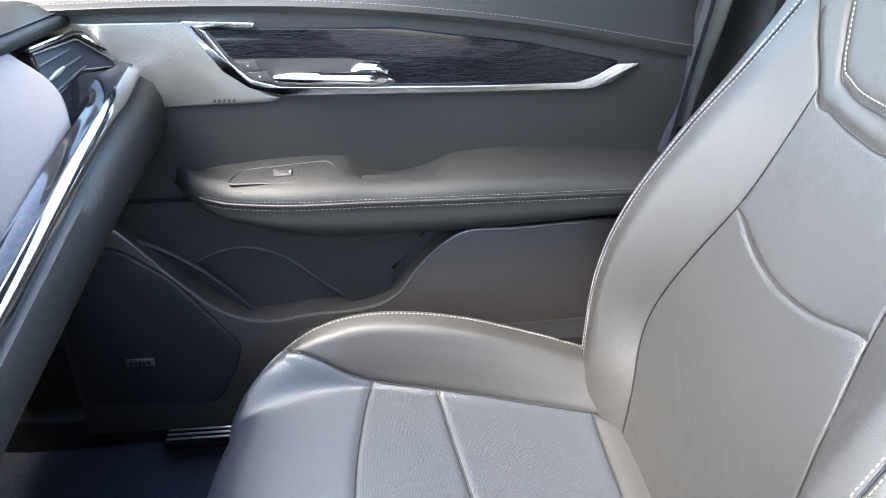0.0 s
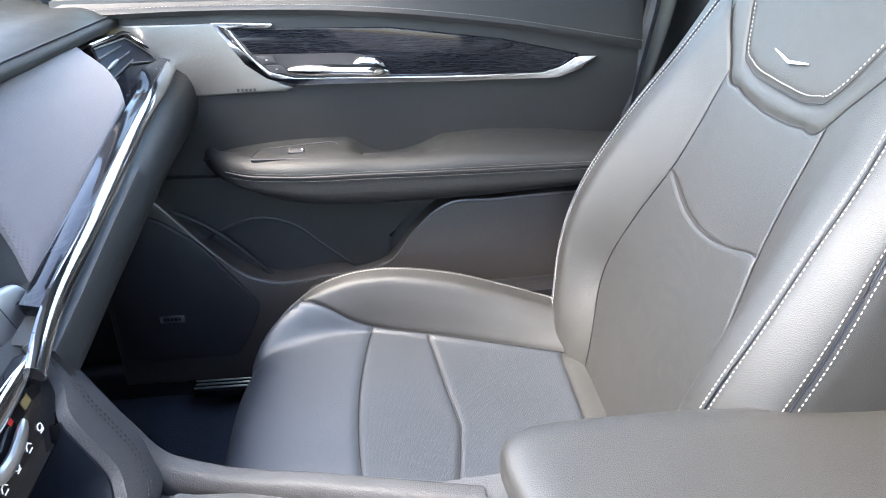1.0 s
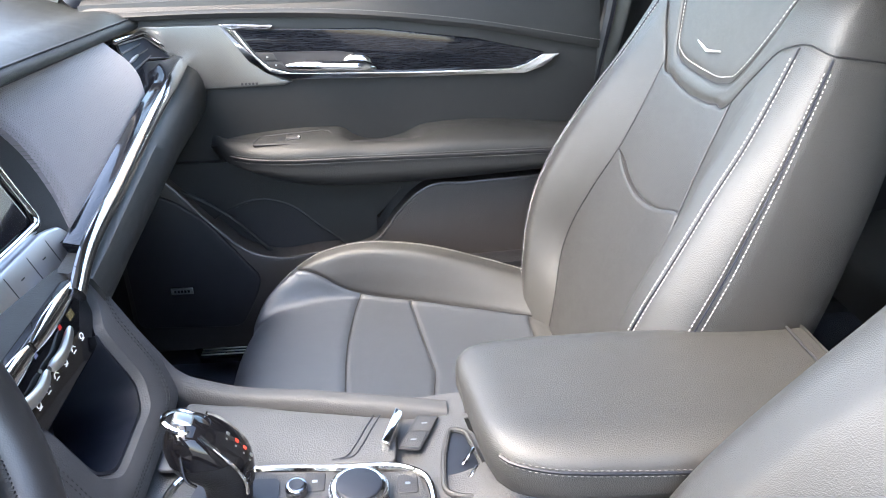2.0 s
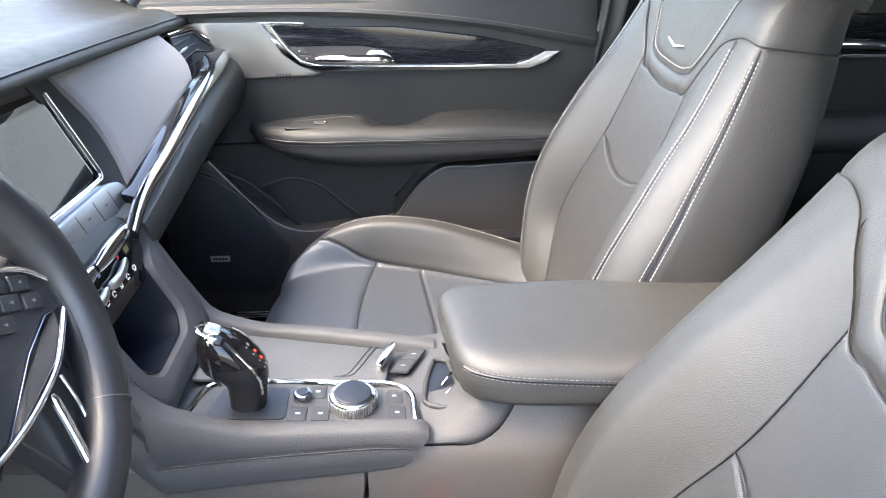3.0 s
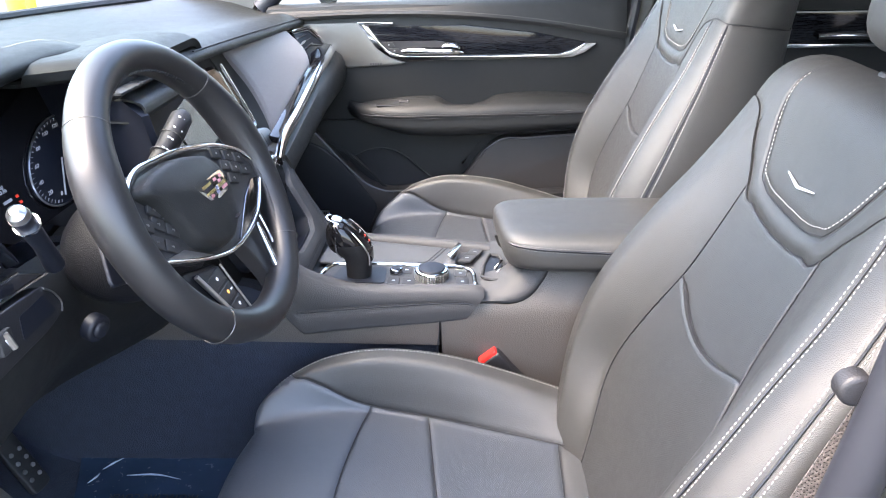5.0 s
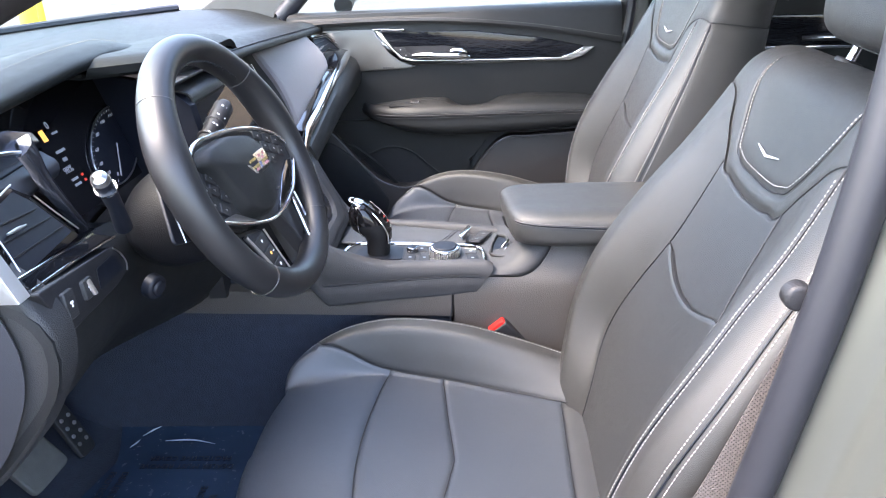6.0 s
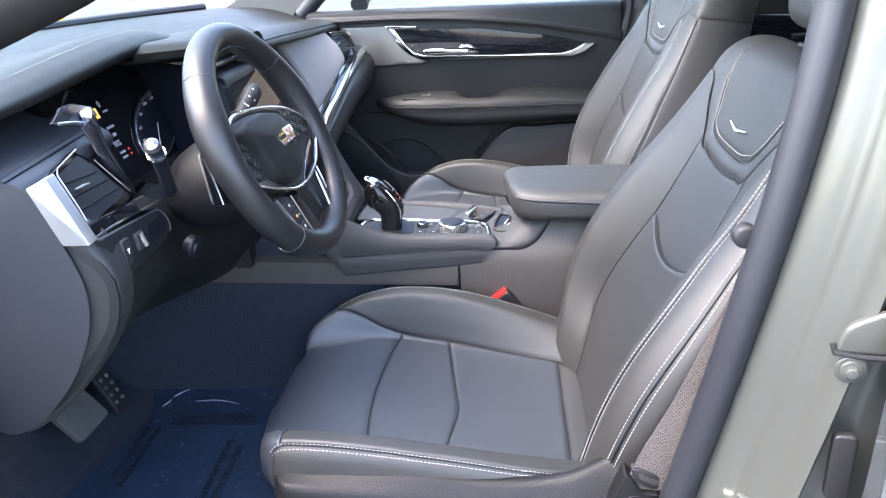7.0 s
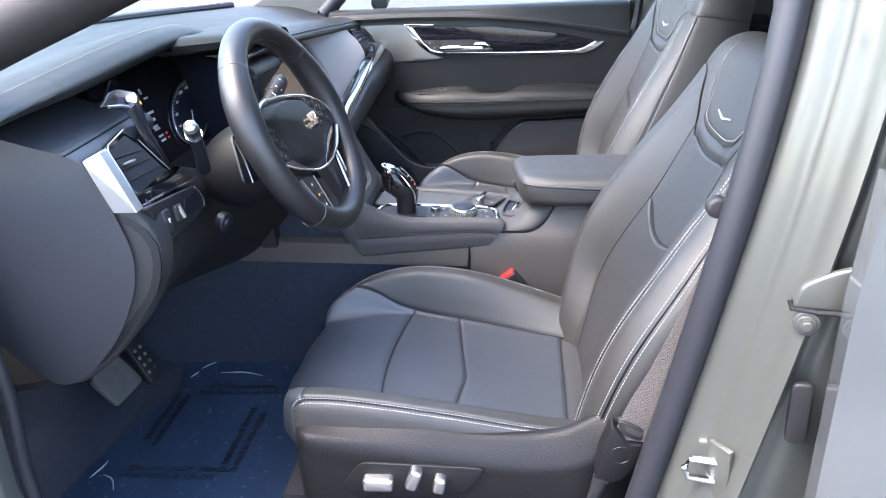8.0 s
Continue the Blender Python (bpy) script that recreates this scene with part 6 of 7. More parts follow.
# ---- centre console ----
def console():
    c = thing("centre_console", "black centre console with padded rails, shifter plate and chrome trim", "centre console")
    for k in (-1, 1):
        yf, yr = (-0.092, -0.082) if k < 0 else (0.150, 0.106)
        yy = lambda x: float(fill(x, [-0.29, -0.20, 0.08, 0.4], [yf - 0.01 * (k < 0), yf, yr, yr]))
        # rail that climbs to the dashboard
        line = curve([(-0.298, 0.984), (-0.285, 0.950), (-0.262, 0.895), (-0.232, 0.840), (-0.205, 0.808), (-0.17, 0.791), (-0.13, 0.777), (-0.05, 0.771), (0.05, 0.769), (0.068, 0.767), (0.075, 0.762)] if k < 0 else [(-0.284, 0.930), (-0.276, 0.915), (-0.262, 0.888), (-0.232, 0.830), (-0.205, 0.790), (-0.17, 0.776), (-0.05, 0.770), (0.05, 0.766), (0.085, 0.762)], 60)
        rows, sewn = [], []
        for x, z in line:
            y = yy(x)
            cut = 0.75 * max(0.0, min(1.0, (x + 0.01) / 0.085)) ** 1.5
            if k < 0:
                hh = min(0.12, z - (0.693 + 0.062 * (x + 0.257)))
                ds = min(-0.024, 0.737 + 0.042 * (x + 0.223) - z) if x > -0.22 else -0.05
                ds = max(ds, 0.018 - hh)
                sec = [(-0.022, -0.030), (-0.021, -0.006), (-0.016, 0.0), (-0.006, 0.0006), (0.0015, -0.003), (0.0045, -0.010), (0.0052, ds + 0.0045), (0.0040, ds), (0.0052, ds - 0.0045), (0.0046, -hh + 0.012), (0.002, -hh + 0.002), (-0.006, -hh)]
            else:
                hh, ds = 0.050, -0.030
                sec = [(-0.020, -0.035), (-0.019, -0.010), (-0.014, -0.0015), (-0.004, 0.0), (0.004, -0.002), (0.0070, -0.008), (0.0076, -0.030), (0.0066, -hh)]
            rows.append([(x + cut * min(0.0, dz + 0.006), y + k * dy, z + dz) for dy, dz in curve(sec, 44)])
            sewn.append((x + cut * min(0.0, ds + 0.006), y + k * (0.0045 if k < 0 else 0.0075), z + ds))
        rows.append([tuple(np.array(q) * 0.1 + np.array(rows[-1]).mean(0) * 0.9) for q in rows[-1]])
        r = skin("padded_rail", rows, RAIL, c, "padded leather console rail", toward=(0, k, 0.4), depth=0.002)
        for e in (0.0030, -0.0030):
            stitches("stitching", [(x, y + k * 0.0007, z + e) for x, y, z in sewn[18:-2]], (0, k, 0), EDGE, r, long=0.0028, gap=0.0018)
        tube("seam_groove", sewn[18:-1], 0.0011, INK, r, sides=5)
        f = basis((0, 0.083 * k + 0.012, 0), (-k, 0, 0), (0, 0, 1))
        low = [(0.0, 0.719), (0.055, 0.719), (0.082, 0.728), (0.12, 0.730), (0.16, 0.740), (0.175, 0.760), (0.46, 0.770), (0.46, 0.42), (0.0, 0.42)]
        side = slab("side_panel", [(-k * a, b) for a, b in low], f, -0.014, SUNLIT_SIDE, c, "grained plastic console side", low=-0.030)
        low = [(-0.95, 0.80), (-0.40, 0.79), (-0.30, 0.770), (-0.20, 0.725), (-0.002, 0.719), (-0.002, 0.42), (-0.95, 0.42)]
        slab("carpet_side", [(-k * a, b) for a, b in low], f, -0.002, CARPET, c, "dark carpeted tunnel side", low=-0.03)
        # ledge under the rail and the seam of the rear cover
        flank = lambda z: 0.012 + k * (0.012 - float(fill(z, [0.42, 0.60, 0.68, 0.70, 0.72, 0.736, 0.748, 0.80], [-0.082, -0.084, -0.0855, -0.0855, -0.0845, -0.0815, -0.0755, -0.046])))
        P = [[(x, flank(z - 0.035 * (x + 0.05)) + k * 0.0004 if z < 0.712 else flank(0.712) - k * (z - 0.712) * 2.2, z + 0.004 - 0.03 * (x + 0.05)) for z in np.linspace(0.722, 0.668, 16)] for x in np.linspace(-0.55, 0.002, 16)]
        skin("ledge", P, SUNLIT_SIDE, side, "moulded ledge of the console side", toward=(0, k, 0.3), depth=0.003)
        if k < 0:
            P = [[(x, flank(z), z) for z in np.linspace(tp, 0.43, 36)] for x, tp in curve([(0.006, 0.719), (0.030, 0.722), (0.060, 0.7395), (0.090, 0.7405), (0.122, 0.7405), (0.138, 0.7455), (0.153, 0.7555), (0.165, 0.769), (0.173, 0.780), (0.183, 0.796), (0.21, 0.800), (0.46, 0.800)], 48)]
            skin("rear_side", P, SUNLIT_SIDE, side, "grained rear console side, sunlight in its warm tone", toward=(0, k, 0.3), depth=0.003)
            P = [[(x, y, z) for y, z in curve([(-0.010, h0), (-0.036, h0 - 0.0005), (-0.052, h0 - 0.005), (0.5 * flank(zs) - 0.031, 0.55 * h0 + 0.45 * zs), (flank(zs) - 0.0010, zs + 0.005), (flank(zs) + 0.001, zs + 0.0012)], 18)] for x, h0, zs in curve([(0.034, 0.7590, 0.7265), (0.060, 0.7605, 0.7395), (0.090, 0.7650, 0.7405), (0.106, 0.7720, 0.7405), (0.122, 0.7860, 0.7405), (0.138, 0.7980, 0.7455), (0.153, 0.8010, 0.7555), (0.165, 0.8020, 0.769), (0.173, 0.8020, 0.780), (0.182, 0.8020, 0.794)], 30)]
            skin("deck_shoulder", P, RAIL, c, "smooth black shoulder of the deck", toward=(0, -1, 0.5), depth=0.004)
        cut = curve([(0.004, 0.72), (0.002, 0.69), (-0.008, 0.645)], 6)
        tube("panel_gap", [(a, flank(b) + k * 0.0012, b) for a, b in cut], 0.0009, INK, side, sides=5)
    # top deck
    P = [[(x, y, z) for y in np.linspace(-0.058, 0.125, 12)] for x, z in curve([(-0.24, 0.765), (-0.15, 0.760), (0.03, 0.752), (0.09, 0.757), (0.20, 0.765), (0.46, 0.775)], 24)]
    deck = skin("deck", P, DECK, c, "grained plastic deck", depth=0.03)
    f = basis((0, 0, 0.762), (1, 0, -0.04), (0, 1, 0))
    gate = slab("shifter_plate", [(-0.190, -0.070), (-0.178, 0.000), (-0.110, 0.006), (0.046, -0.004), (0.060, -0.070)], f, 0.004, PLASTIC, c, "black shifter plate", r=0.01, low=-0.01)
    out = [(-0.192, -0.050), (-0.176, 0.000), (-0.12, 0.008), (-0.03, 0.005), (0.040, -0.001), (0.048, -0.006), (0.062, -0.066)]
    tube("chrome_trim", [f @ Vector((a, b, 0.005)) for a, b in curve(out, 50)], 0.0036, CHROME, gate, "bright chrome outline", sides=8)
    slab("shifter_slot", [(-0.172, -0.062), (-0.160, -0.006), (-0.085, -0.006), (-0.083, -0.062)], f, 0.0055, INK, gate, r=0.008)
    for i, (a, b) in enumerate(((-0.070, -0.052), (-0.052, -0.012), (-0.045, -0.052), (0.036, -0.020), (0.040, -0.050))):
        slab("button", box(0.020, 0.024), f @ pose(a, b, 0), 0.0052, DARK, gate, "flat black button", r=0.003, bevel=0.001)
        slab("icon", box(0.005, 0.003), f @ pose(a, b, 0), 0.0056, SATIN, gate)
    kn = slab("volume_knob", disc(0.0105, 24), f @ pose(-0.068, -0.024, 0), 0.014, DARKCHROME, gate, "small silver knob", bevel=0.002)
    big = slab("rotary_knob", disc(0.027, 40), f @ pose(-0.010, -0.034, 0), 0.019, CHROME, gate, "large chrome rotary controller", bevel=0.003)
    slab("knob_top", disc(0.0215, 36), f @ pose(-0.010, -0.034, 0), 0.0215, INK, big, "black knob top", bevel=0.002)
    for i in range(40):
        a = 2 * math.pi * i / 40
        slab("knurl", box(0.0016, 0.002), f @ pose(-0.010 + 0.0270 * math.cos(a), -0.034 + 0.0270 * math.sin(a), 0, 0, 0, math.degrees(a)), 0.0155, SATIN, big, low=0.004)
    slab("knob_top", disc(0.0070, 20), f @ pose(-0.068, -0.024, 0), 0.0146, INK, kn)
    # tray lid, slot and buttons on the passenger's half
    slab("tray_lid", [(-0.205, 0.014), (0.026, 0.012), (0.030, 0.078), (-0.195, 0.118)], f, 0.004, DECK, c, "smooth tray lid", r=0.006, bevel=0.002)
    for k in (0.0, 0.007):
        tube("tray_line", [f @ Vector((a - k, b, 0.0042)) for a, b in curve([(-0.030, 0.018), (-0.016, 0.022), (-0.008, 0.036), (0.004, 0.066), (0.012, 0.084)], 14)], 0.0008, INK, c, sides=5)
    slab("lid_handle", [(0.012, 0.030), (0.020, 0.026), (0.036, 0.074), (0.029, 0.084)], f, 0.015, CHROME, c, "chrome lid handle", r=0.003, bevel=0.004)
    bx = slab("button_box", [(0.028, 0.033), (0.051, 0.030), (0.075, 0.082), (0.052, 0.085)], f, 0.0020, DARK, c, "heated seat buttons", r=0.003, bevel=0.0005)
    for a, b in ((0.0445, 0.045), (0.0575, 0.070)):
        slab("button", [(a - 0.013, b - 0.010), (a + 0.007, b - 0.0115), (a + 0.016, b + 0.010), (a - 0.004, b + 0.0115)], f, 0.0028, PLASTIC, bx, r=0.0015, bevel=0.0005)
        slab("icon", box(0.006, 0.0010), f @ pose(a + 0.001, b, 0), 0.0031, SATIN, bx)
    slot = fillet([(0.070, -0.034), (0.073, 0.011), (0.083, 0.056), (0.100, 0.052), (0.110, 0.005), (0.116, -0.036), (0.092, -0.043)], 0.010)
    # No hole in the deck: a flat ink sheet stands for the slot's shade.
    cup = slab("phone_slot", [tuple(p) for p in slot], f, 0.0030, INK, c, "flat dark sheet for a slot's shade, with phone cradle", low=-0.01)
    tube("slot_rim", [f @ Vector((p[0], p[1], 0.0050)) for p in slot], 0.0030, PLASTIC, cup, "smooth rim of the slot", closed=True, sides=8)
    for b in (-0.022, 0.004):
        tube("cradle", [f @ Vector((0.092, b, 0.003)), f @ Vector((0.098, b + 0.004, 0.010)), f @ Vector((0.104, b + 0.012, 0.013))], 0.0018, DARKCHROME, cup, "metal spring of the cradle", sides=8)
    # open cubby in front of the shifter, in a padded frame
    f = basis((-0.243, 0.022, 0.858), (0, 1, 0), (-0.08, 0, 0.16))
    key = np.array([0, 0.08, 0.16, 0.30, 0.40, 0.60, 0.70, 0.84, 0.92, 1.0])
    oy, oz = [-0.130, -0.130, -0.130, -0.130, -0.112, 0.112, 0.130, 0.130, 0.130, 0.130], [0.088, 0.05, 0.026, -0.05, -0.092, -0.092, -0.05, 0.026, 0.05, 0.088]
    iy, iz = [-0.104, -0.100, -0.070, -0.068, -0.044, 0.044, 0.068, 0.070, 0.100, 0.104], [0.088, 0.05, 0.030, -0.034, -0.054, -0.054, -0.034, 0.030, 0.05, 0.088]
    w = np.linspace(0, 1, 70)
    A, B = np.stack([np.interp(w, key, oy), np.interp(w, key, oz)], 1), np.stack([np.interp(w, key, iy), np.interp(w, key, iz)], 1)
    for M in (A, B):
        for q in range(3):
            M[1:-1] = 0.25 * M[:-2] + 0.5 * M[1:-1] + 0.25 * M[2:]
    rows = [[tuple(f @ Vector((*(A[i] * (1 - k) + B[i] * k), dz))) for i in range(70)] for k, dz in ((0.0, -0.012), (0.05, -0.002), (0.3, 0.003), (0.7, 0.003), (0.90, 0.001), (1.0, -0.008))]
    skin("cubby_frame", rows, RAIL, c, "padded stitched frame of the cubby", toward=(1, 0, 0.5), depth=0.004)
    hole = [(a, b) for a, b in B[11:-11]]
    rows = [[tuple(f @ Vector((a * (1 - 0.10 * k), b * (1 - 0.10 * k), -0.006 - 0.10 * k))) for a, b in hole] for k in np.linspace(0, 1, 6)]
    # Ink lining paints the shade inside the cubby.
    skin("cubby", rows, INK, c, "open cubby, its shade put into the lining colour", toward=(1, 0, 0), depth=0.003)
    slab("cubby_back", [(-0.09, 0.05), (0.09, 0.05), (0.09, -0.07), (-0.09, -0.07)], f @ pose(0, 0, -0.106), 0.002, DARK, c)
    for k in (0.42, 0.50):
        stitches("stitching", [f @ Vector((*(A[i] * (1 - k) + B[i] * k), 0.0033)) for i in range(2, 68)], tuple(f.to_3x3() @ Vector((0, 0, 1))), VINYL, c)
    # armrest lid
    rows = []
    for x in np.concatenate([np.linspace(0.092, 0.125, 8), np.linspace(0.14, 0.455, 16)]):
        e = 1 - max(0.0, (0.125 - x) / 0.033) ** 2
        e = math.sqrt(max(e, 0.02))
        wd = float(fill(x, [0.09, 0.10, 0.115, 0.135, 0.165, 0.21, 0.46], [0.074, 0.091, 0.101, 0.107, 0.1105, 0.1125, 0.1125]))
        zt = 0.808 + 0.050 * (0.80 + 0.20 * e) - 0.006 * (x - 0.1)
        sk = 0.12 * max(0.0, min(1.0, (0.26 - x) / 0.14))
        rows.append([(x + sk * max(0.0, 0.06 - (0.0095 + a * wd)) + 0.016 * max(0.0, 0.5 - b) * max(0.0, min(1.0, (0.2 - x) / 0.08)), 0.0095 + a * wd * (1 - 0.06 * max(0.0, 0.55 - b)) * (1.0 if a < 0 else 0.76 - 0.5 * max(0.0, x - 0.26)), 0.799 + (zt - 0.799) * b) for a, b in curve([(0.0, -0.02), (-0.88, 0.0), (-1.0, 0.10), (-1.02, 0.45), (-1.01, 0.62), (-0.95, 0.86), (-0.80, 0.97), (-0.4, 1.0), (0, 1.01), (0.4, 1.0), (0.80, 0.97), (0.95, 0.86), (1.01, 0.62), (1.02, 0.45), (1.0, 0.10), (0.88, 0.0), (0.0, -0.02)], 52)])
    mid = np.mean(np.array(rows[0]), 0)
    rows.insert(0, [tuple(mid + (np.array(q) - mid) * 0.75 - np.array([0.004, 0, 0])) for q in rows[0]])
    rows.insert(0, [tuple(mid + (np.array(q) - mid) * 0.05 - np.array([0.006, 0, 0])) for q in rows[1]])
    lid = tagged(skin("console_armrest", rows, LEATHER, None, "", depth=0.004), "padded black leather armrest lid with pale stitching", "armrest")
    wide = lambda x: float(fill(x, [0.09, 0.10, 0.115, 0.135, 0.165, 0.21, 0.46], [0.074, 0.091, 0.101, 0.107, 0.1105, 0.1125, 0.1125]))
    for b in (0.8470, 0.8405):
        st = [(x + 0.12 * max(0.0, min(1.0, (0.26 - x) / 0.14)) * (0.0505 + 1.02 * wide(x)), 0.0090 - 1.022 * wide(x), b - 0.045 * (x - 0.10)) for x in np.linspace(0.097, 0.45, 60)]
        stitches("stitching", st, (0, -1, 0.2), DIM, lid, wide=0.00034, high=0.0003)
        if b > 0.842:
            tube("seam_groove", [(x, y + 0.0004, z - 0.0034) for x, y, z in st], 0.0016, INK, lid, sides=5)
    tube("seam_groove", [(0.438, y, 0.858 - 0.3 * max(0, abs(y - 0.005) - 0.09) ** 1.2) for y in np.linspace(-0.10, 0.075, 14)], 0.0018, DARK, lid, sides=6)
    slab("armrest_base", box(0.28, 0.10), basis((0.325, 0.015, 0.755), (1, 0, 0), (0, 1, 0)), 0.046, DARK, c, r=0.02)
    return c


console()


def shifter():
    s = thing("gear_shifter", "black shifter with chrome edges and red gear letters", "gear shifter")
    sec = curve([(0.755, -0.129, 0.0195, 0.0165), (0.785, -0.126, 0.0205, 0.0165), (0.803, -0.126, 0.0225, 0.0175), (0.822, -0.1375, 0.0325, 0.0200), (0.838, -0.1440, 0.0295, 0.0205), (0.852, -0.1495, 0.0235, 0.0190), (0.863, -0.1525, 0.0140, 0.0145), (0.869, -0.1545, 0.0030, 0.003)], 40)
    loop = lambda z, x, a, b, grow=0.0: [(x + (a + grow) * math.copysign(abs(math.cos(t)) ** 0.85, math.cos(t)), -0.032 + 1.18 * (b + grow) * math.copysign(abs(math.sin(t)) ** 0.85, math.sin(t)), z) for t in np.linspace(0, 2 * math.pi, 33)]
    skin("grip", [loop(*q) for q in sec[:24]], SHIELD, s, "black leather shifter grip", toward=(0, -1, 0), depth=0.001)
    skin("head", [loop(*q, 0.0004) for q in sec[23:]], GLOSS, s, "gloss black shifter head", toward=(0, -1, 0), depth=0.001)
    half = lambda z, i: float(np.interp(z, sec[:, 0], sec[:, i]))
    # gloss face sloping rearward, edged with chrome
    zz = np.linspace(0.800, 0.860, 14)
    skin("gear_face", [[(half(z, 1) + half(z, 2) + 0.0022 - 0.004 * abs(v) ** 2, -0.032 + v * 0.94 * half(z, 3), z) for v in np.linspace(-1, 1, 9)] for z in zz], GLOSS, s, "gloss black gear display", toward=(1, 0, 0.5), depth=0.004)
    for k in (-1, 1):
        tube("chrome_edge", [(half(z, 1) + half(z, 2) * 0.86 + 0.001, -0.032 + k * 1.02 * half(z, 3), z) for z in np.linspace(0.796, 0.862, 16)], 0.0017, CHROME, s, "chrome edge", sides=8)
        tube("side_line", [(half(z, 1) - half(z, 2) * (0.55 - 9 * (z - 0.82)), -0.032 + k * 1.17 * half(z, 3), z) for z in np.linspace(0.812, 0.848, 10)], 0.0015, DARKCHROME, s, sides=8)
    g = basis((-0.1555, -0.032, 0.8655), (0, 1, 0), (-0.92, 0, 0.38))
    tube("chrome_ring", [g @ Vector((0.0135 * math.cos(t), 0.0165 * math.sin(t), 0.0005)) for t in np.linspace(0, 2 * math.pi, 33)[:-1]], 0.0026, CHROME, s, "chrome ring on the shifter head", closed=True, sides=8)
    slab("release_button", box(0.015, 0.018), g, 0.006, SATIN, s, "satin metal release button", r=0.004, bevel=0.003, low=-0.006)
    for i in range(4):
        z = 0.822 + 0.0085 * i
        h = basis((half(z, 1) + half(z, 2) + 0.0020, -0.032, z), (0, 1, 0), (-0.62, 0, 0.78))
        slab("gear_letter", box(0.0032, 0.0036), h @ pose(0.003, 0, 0), 0.0008, REDGLOW if i in (1, 2) else SATIN, s)
        slab("gear_letter", box(0.0014, 0.0016), h @ pose(-0.004, 0, 0), 0.0008, SATIN, s)
    slab("boot", disc(0.028, 28), basis((-0.130, -0.034, 0.757), (1, 0, 0), (0, 1, 0)), 0.010, DARK, s, bevel=0.005)
    return s


shifter()


def buckle():
    b = thing("seat_belt_buckle", "black seat belt buckle with red button", "seat belt buckle")
    d = Vector((-0.62, -0.05, 0.75))
    f = basis((0.108, -0.088, 0.618), (0.75, 0, 0.62), tuple(d))
    slab("body", [(-0.017, -0.065), (0.017, -0.065), (0.020, 0.045), (-0.020, 0.045)], f, 0.012, DARK, b, "black buckle body", r=0.006, bevel=0.005, low=-0.012)
    slab("button", box(0.034, 0.020), f @ pose(0, 0.046, 0, -90), 0.004, RED, b, "red release button", r=0.003, bevel=0.002, low=-0.003)
    return b


buckle()


# ---- driver's footwell ----
def footwell():
    mat = thing("floor_mat", "black floor mat under a printed blue protective film", "floor mat")
    P = [[(x, y, 0.416 + 0.010 * max(0, (-0.60 - x) / 0.1)) for y in np.linspace(-0.66, -0.06, 12)] for x in np.linspace(-0.74, -0.16, 12)]
    skin("carpet_mat", P, CARPET, mat, "black carpet mat", depth=0.006)
    P = []
    for a in np.linspace(0, 1, 60):
        row = []
        for y in np.linspace(-0.60, -0.030, 60):
            x0 = float(np.interp(y, [-0.60, -0.45, -0.17, -0.03], [-0.70, -0.682, -0.618, -0.668]))
            x = x0 + (-0.21 - x0) * a
            q = noise.noise((x * 14, y * 14, 0.3)) + 0.6 * abs(noise.noise((x * 30, y * 30, 2.0)))
            row.append((x, y, 0.426 + 0.0022 * q + 0.05 * max(0, (y + 0.10) / 0.07) ** 2 * 0.3))
        P.append(row)
    skin("film", P, FILM, mat, "crinkled blue plastic film", depth=0.0012)
    # Pale rods paint the glints along the film's folds.
    for (a, b), (d, e) in (((-0.60, -0.10), (-0.575, -0.07)), ((-0.55, -0.115), (-0.45, -0.125)), ((-0.61, -0.135), (-0.60, -0.110)), ((-0.65, -0.42), (-0.66, -0.47)), ((-0.64, -0.46), (-0.60, -0.50))):
        tube("glint_rod", curve([(a, b, 0.4300), ((a + d) / 2 + 0.006, (b + e) / 2 + 0.004, 0.4325), (d, e, 0.4300)], 8), [0.0004, 0.0012, 0.0014, 0.0018, 0.0016, 0.0012, 0.0010, 0.0004], FILM_GLINT, mat, "pale rod standing for a glint on the creased film", sides=5)
    def line(txt, x, y, turn, size=0.024):
        words("lettering", txt, size, pose(x, y, 0.4310, 0, 0, turn), INK, mat)
    line("DEALER  MUST  REMOVE", -0.602, -0.440, 0, 0.0185)
    line("PROTECTIVE COVER", -0.604, -0.462, 0, 0.0185)
    line("DEALER MUST REMOVE", -0.586, -0.205, -90, 0.0165)
    line("PROTECTIVE COVER", -0.608, -0.205, -90, 0.0165)
    line("DEALER MUST REMOVE", -0.428, -0.425, 90, 0.0175)
    line("PROTECTIVE COVER", -0.405, -0.425, 90, 0.0175)
    line("DEALER MUST REMOVE", -0.395, -0.190, 180, 0.0165)
    line("PROTECTIVE COVER", -0.405, -0.168, 180, 0.0165)
    line("PROTECTIVE COVER", -0.690, -0.560, 0, 0.0165)
    bp = thing("brake_pedal", "grey rubber brake pedal", "pedal")
    f = basis((-0.682, -0.296, 0.520), (0.15, 1, 0.1), (-0.62, 0, 0.78))
    slab("pad", box(0.085, 0.075), f, 0.012, material("pedal_rubber", (0.09, 0.09, 0.085), 0.7, vary=0.4, scale=40, grain=0.5), bp, "worn grey rubber pad", r=0.014, bevel=0.004)
    tube("arm", [(-0.715, -0.300, 0.53), (-0.80, -0.28, 0.66), (-0.86, -0.28, 0.80)], 0.012, DARK, bp, sides=8)
    ap = thing("accelerator_pedal", "narrow metal accelerator pedal with rubber studs", "pedal")
    f = basis((-0.718, -0.150, 0.505), (0.12, 1, 0), (-0.45, -0.1, 0.85))
    pl = slab("plate", box(0.042, 0.16), f, 0.010, PLASTIC, ap, "dark pedal plate", r=0.012, bevel=0.003)
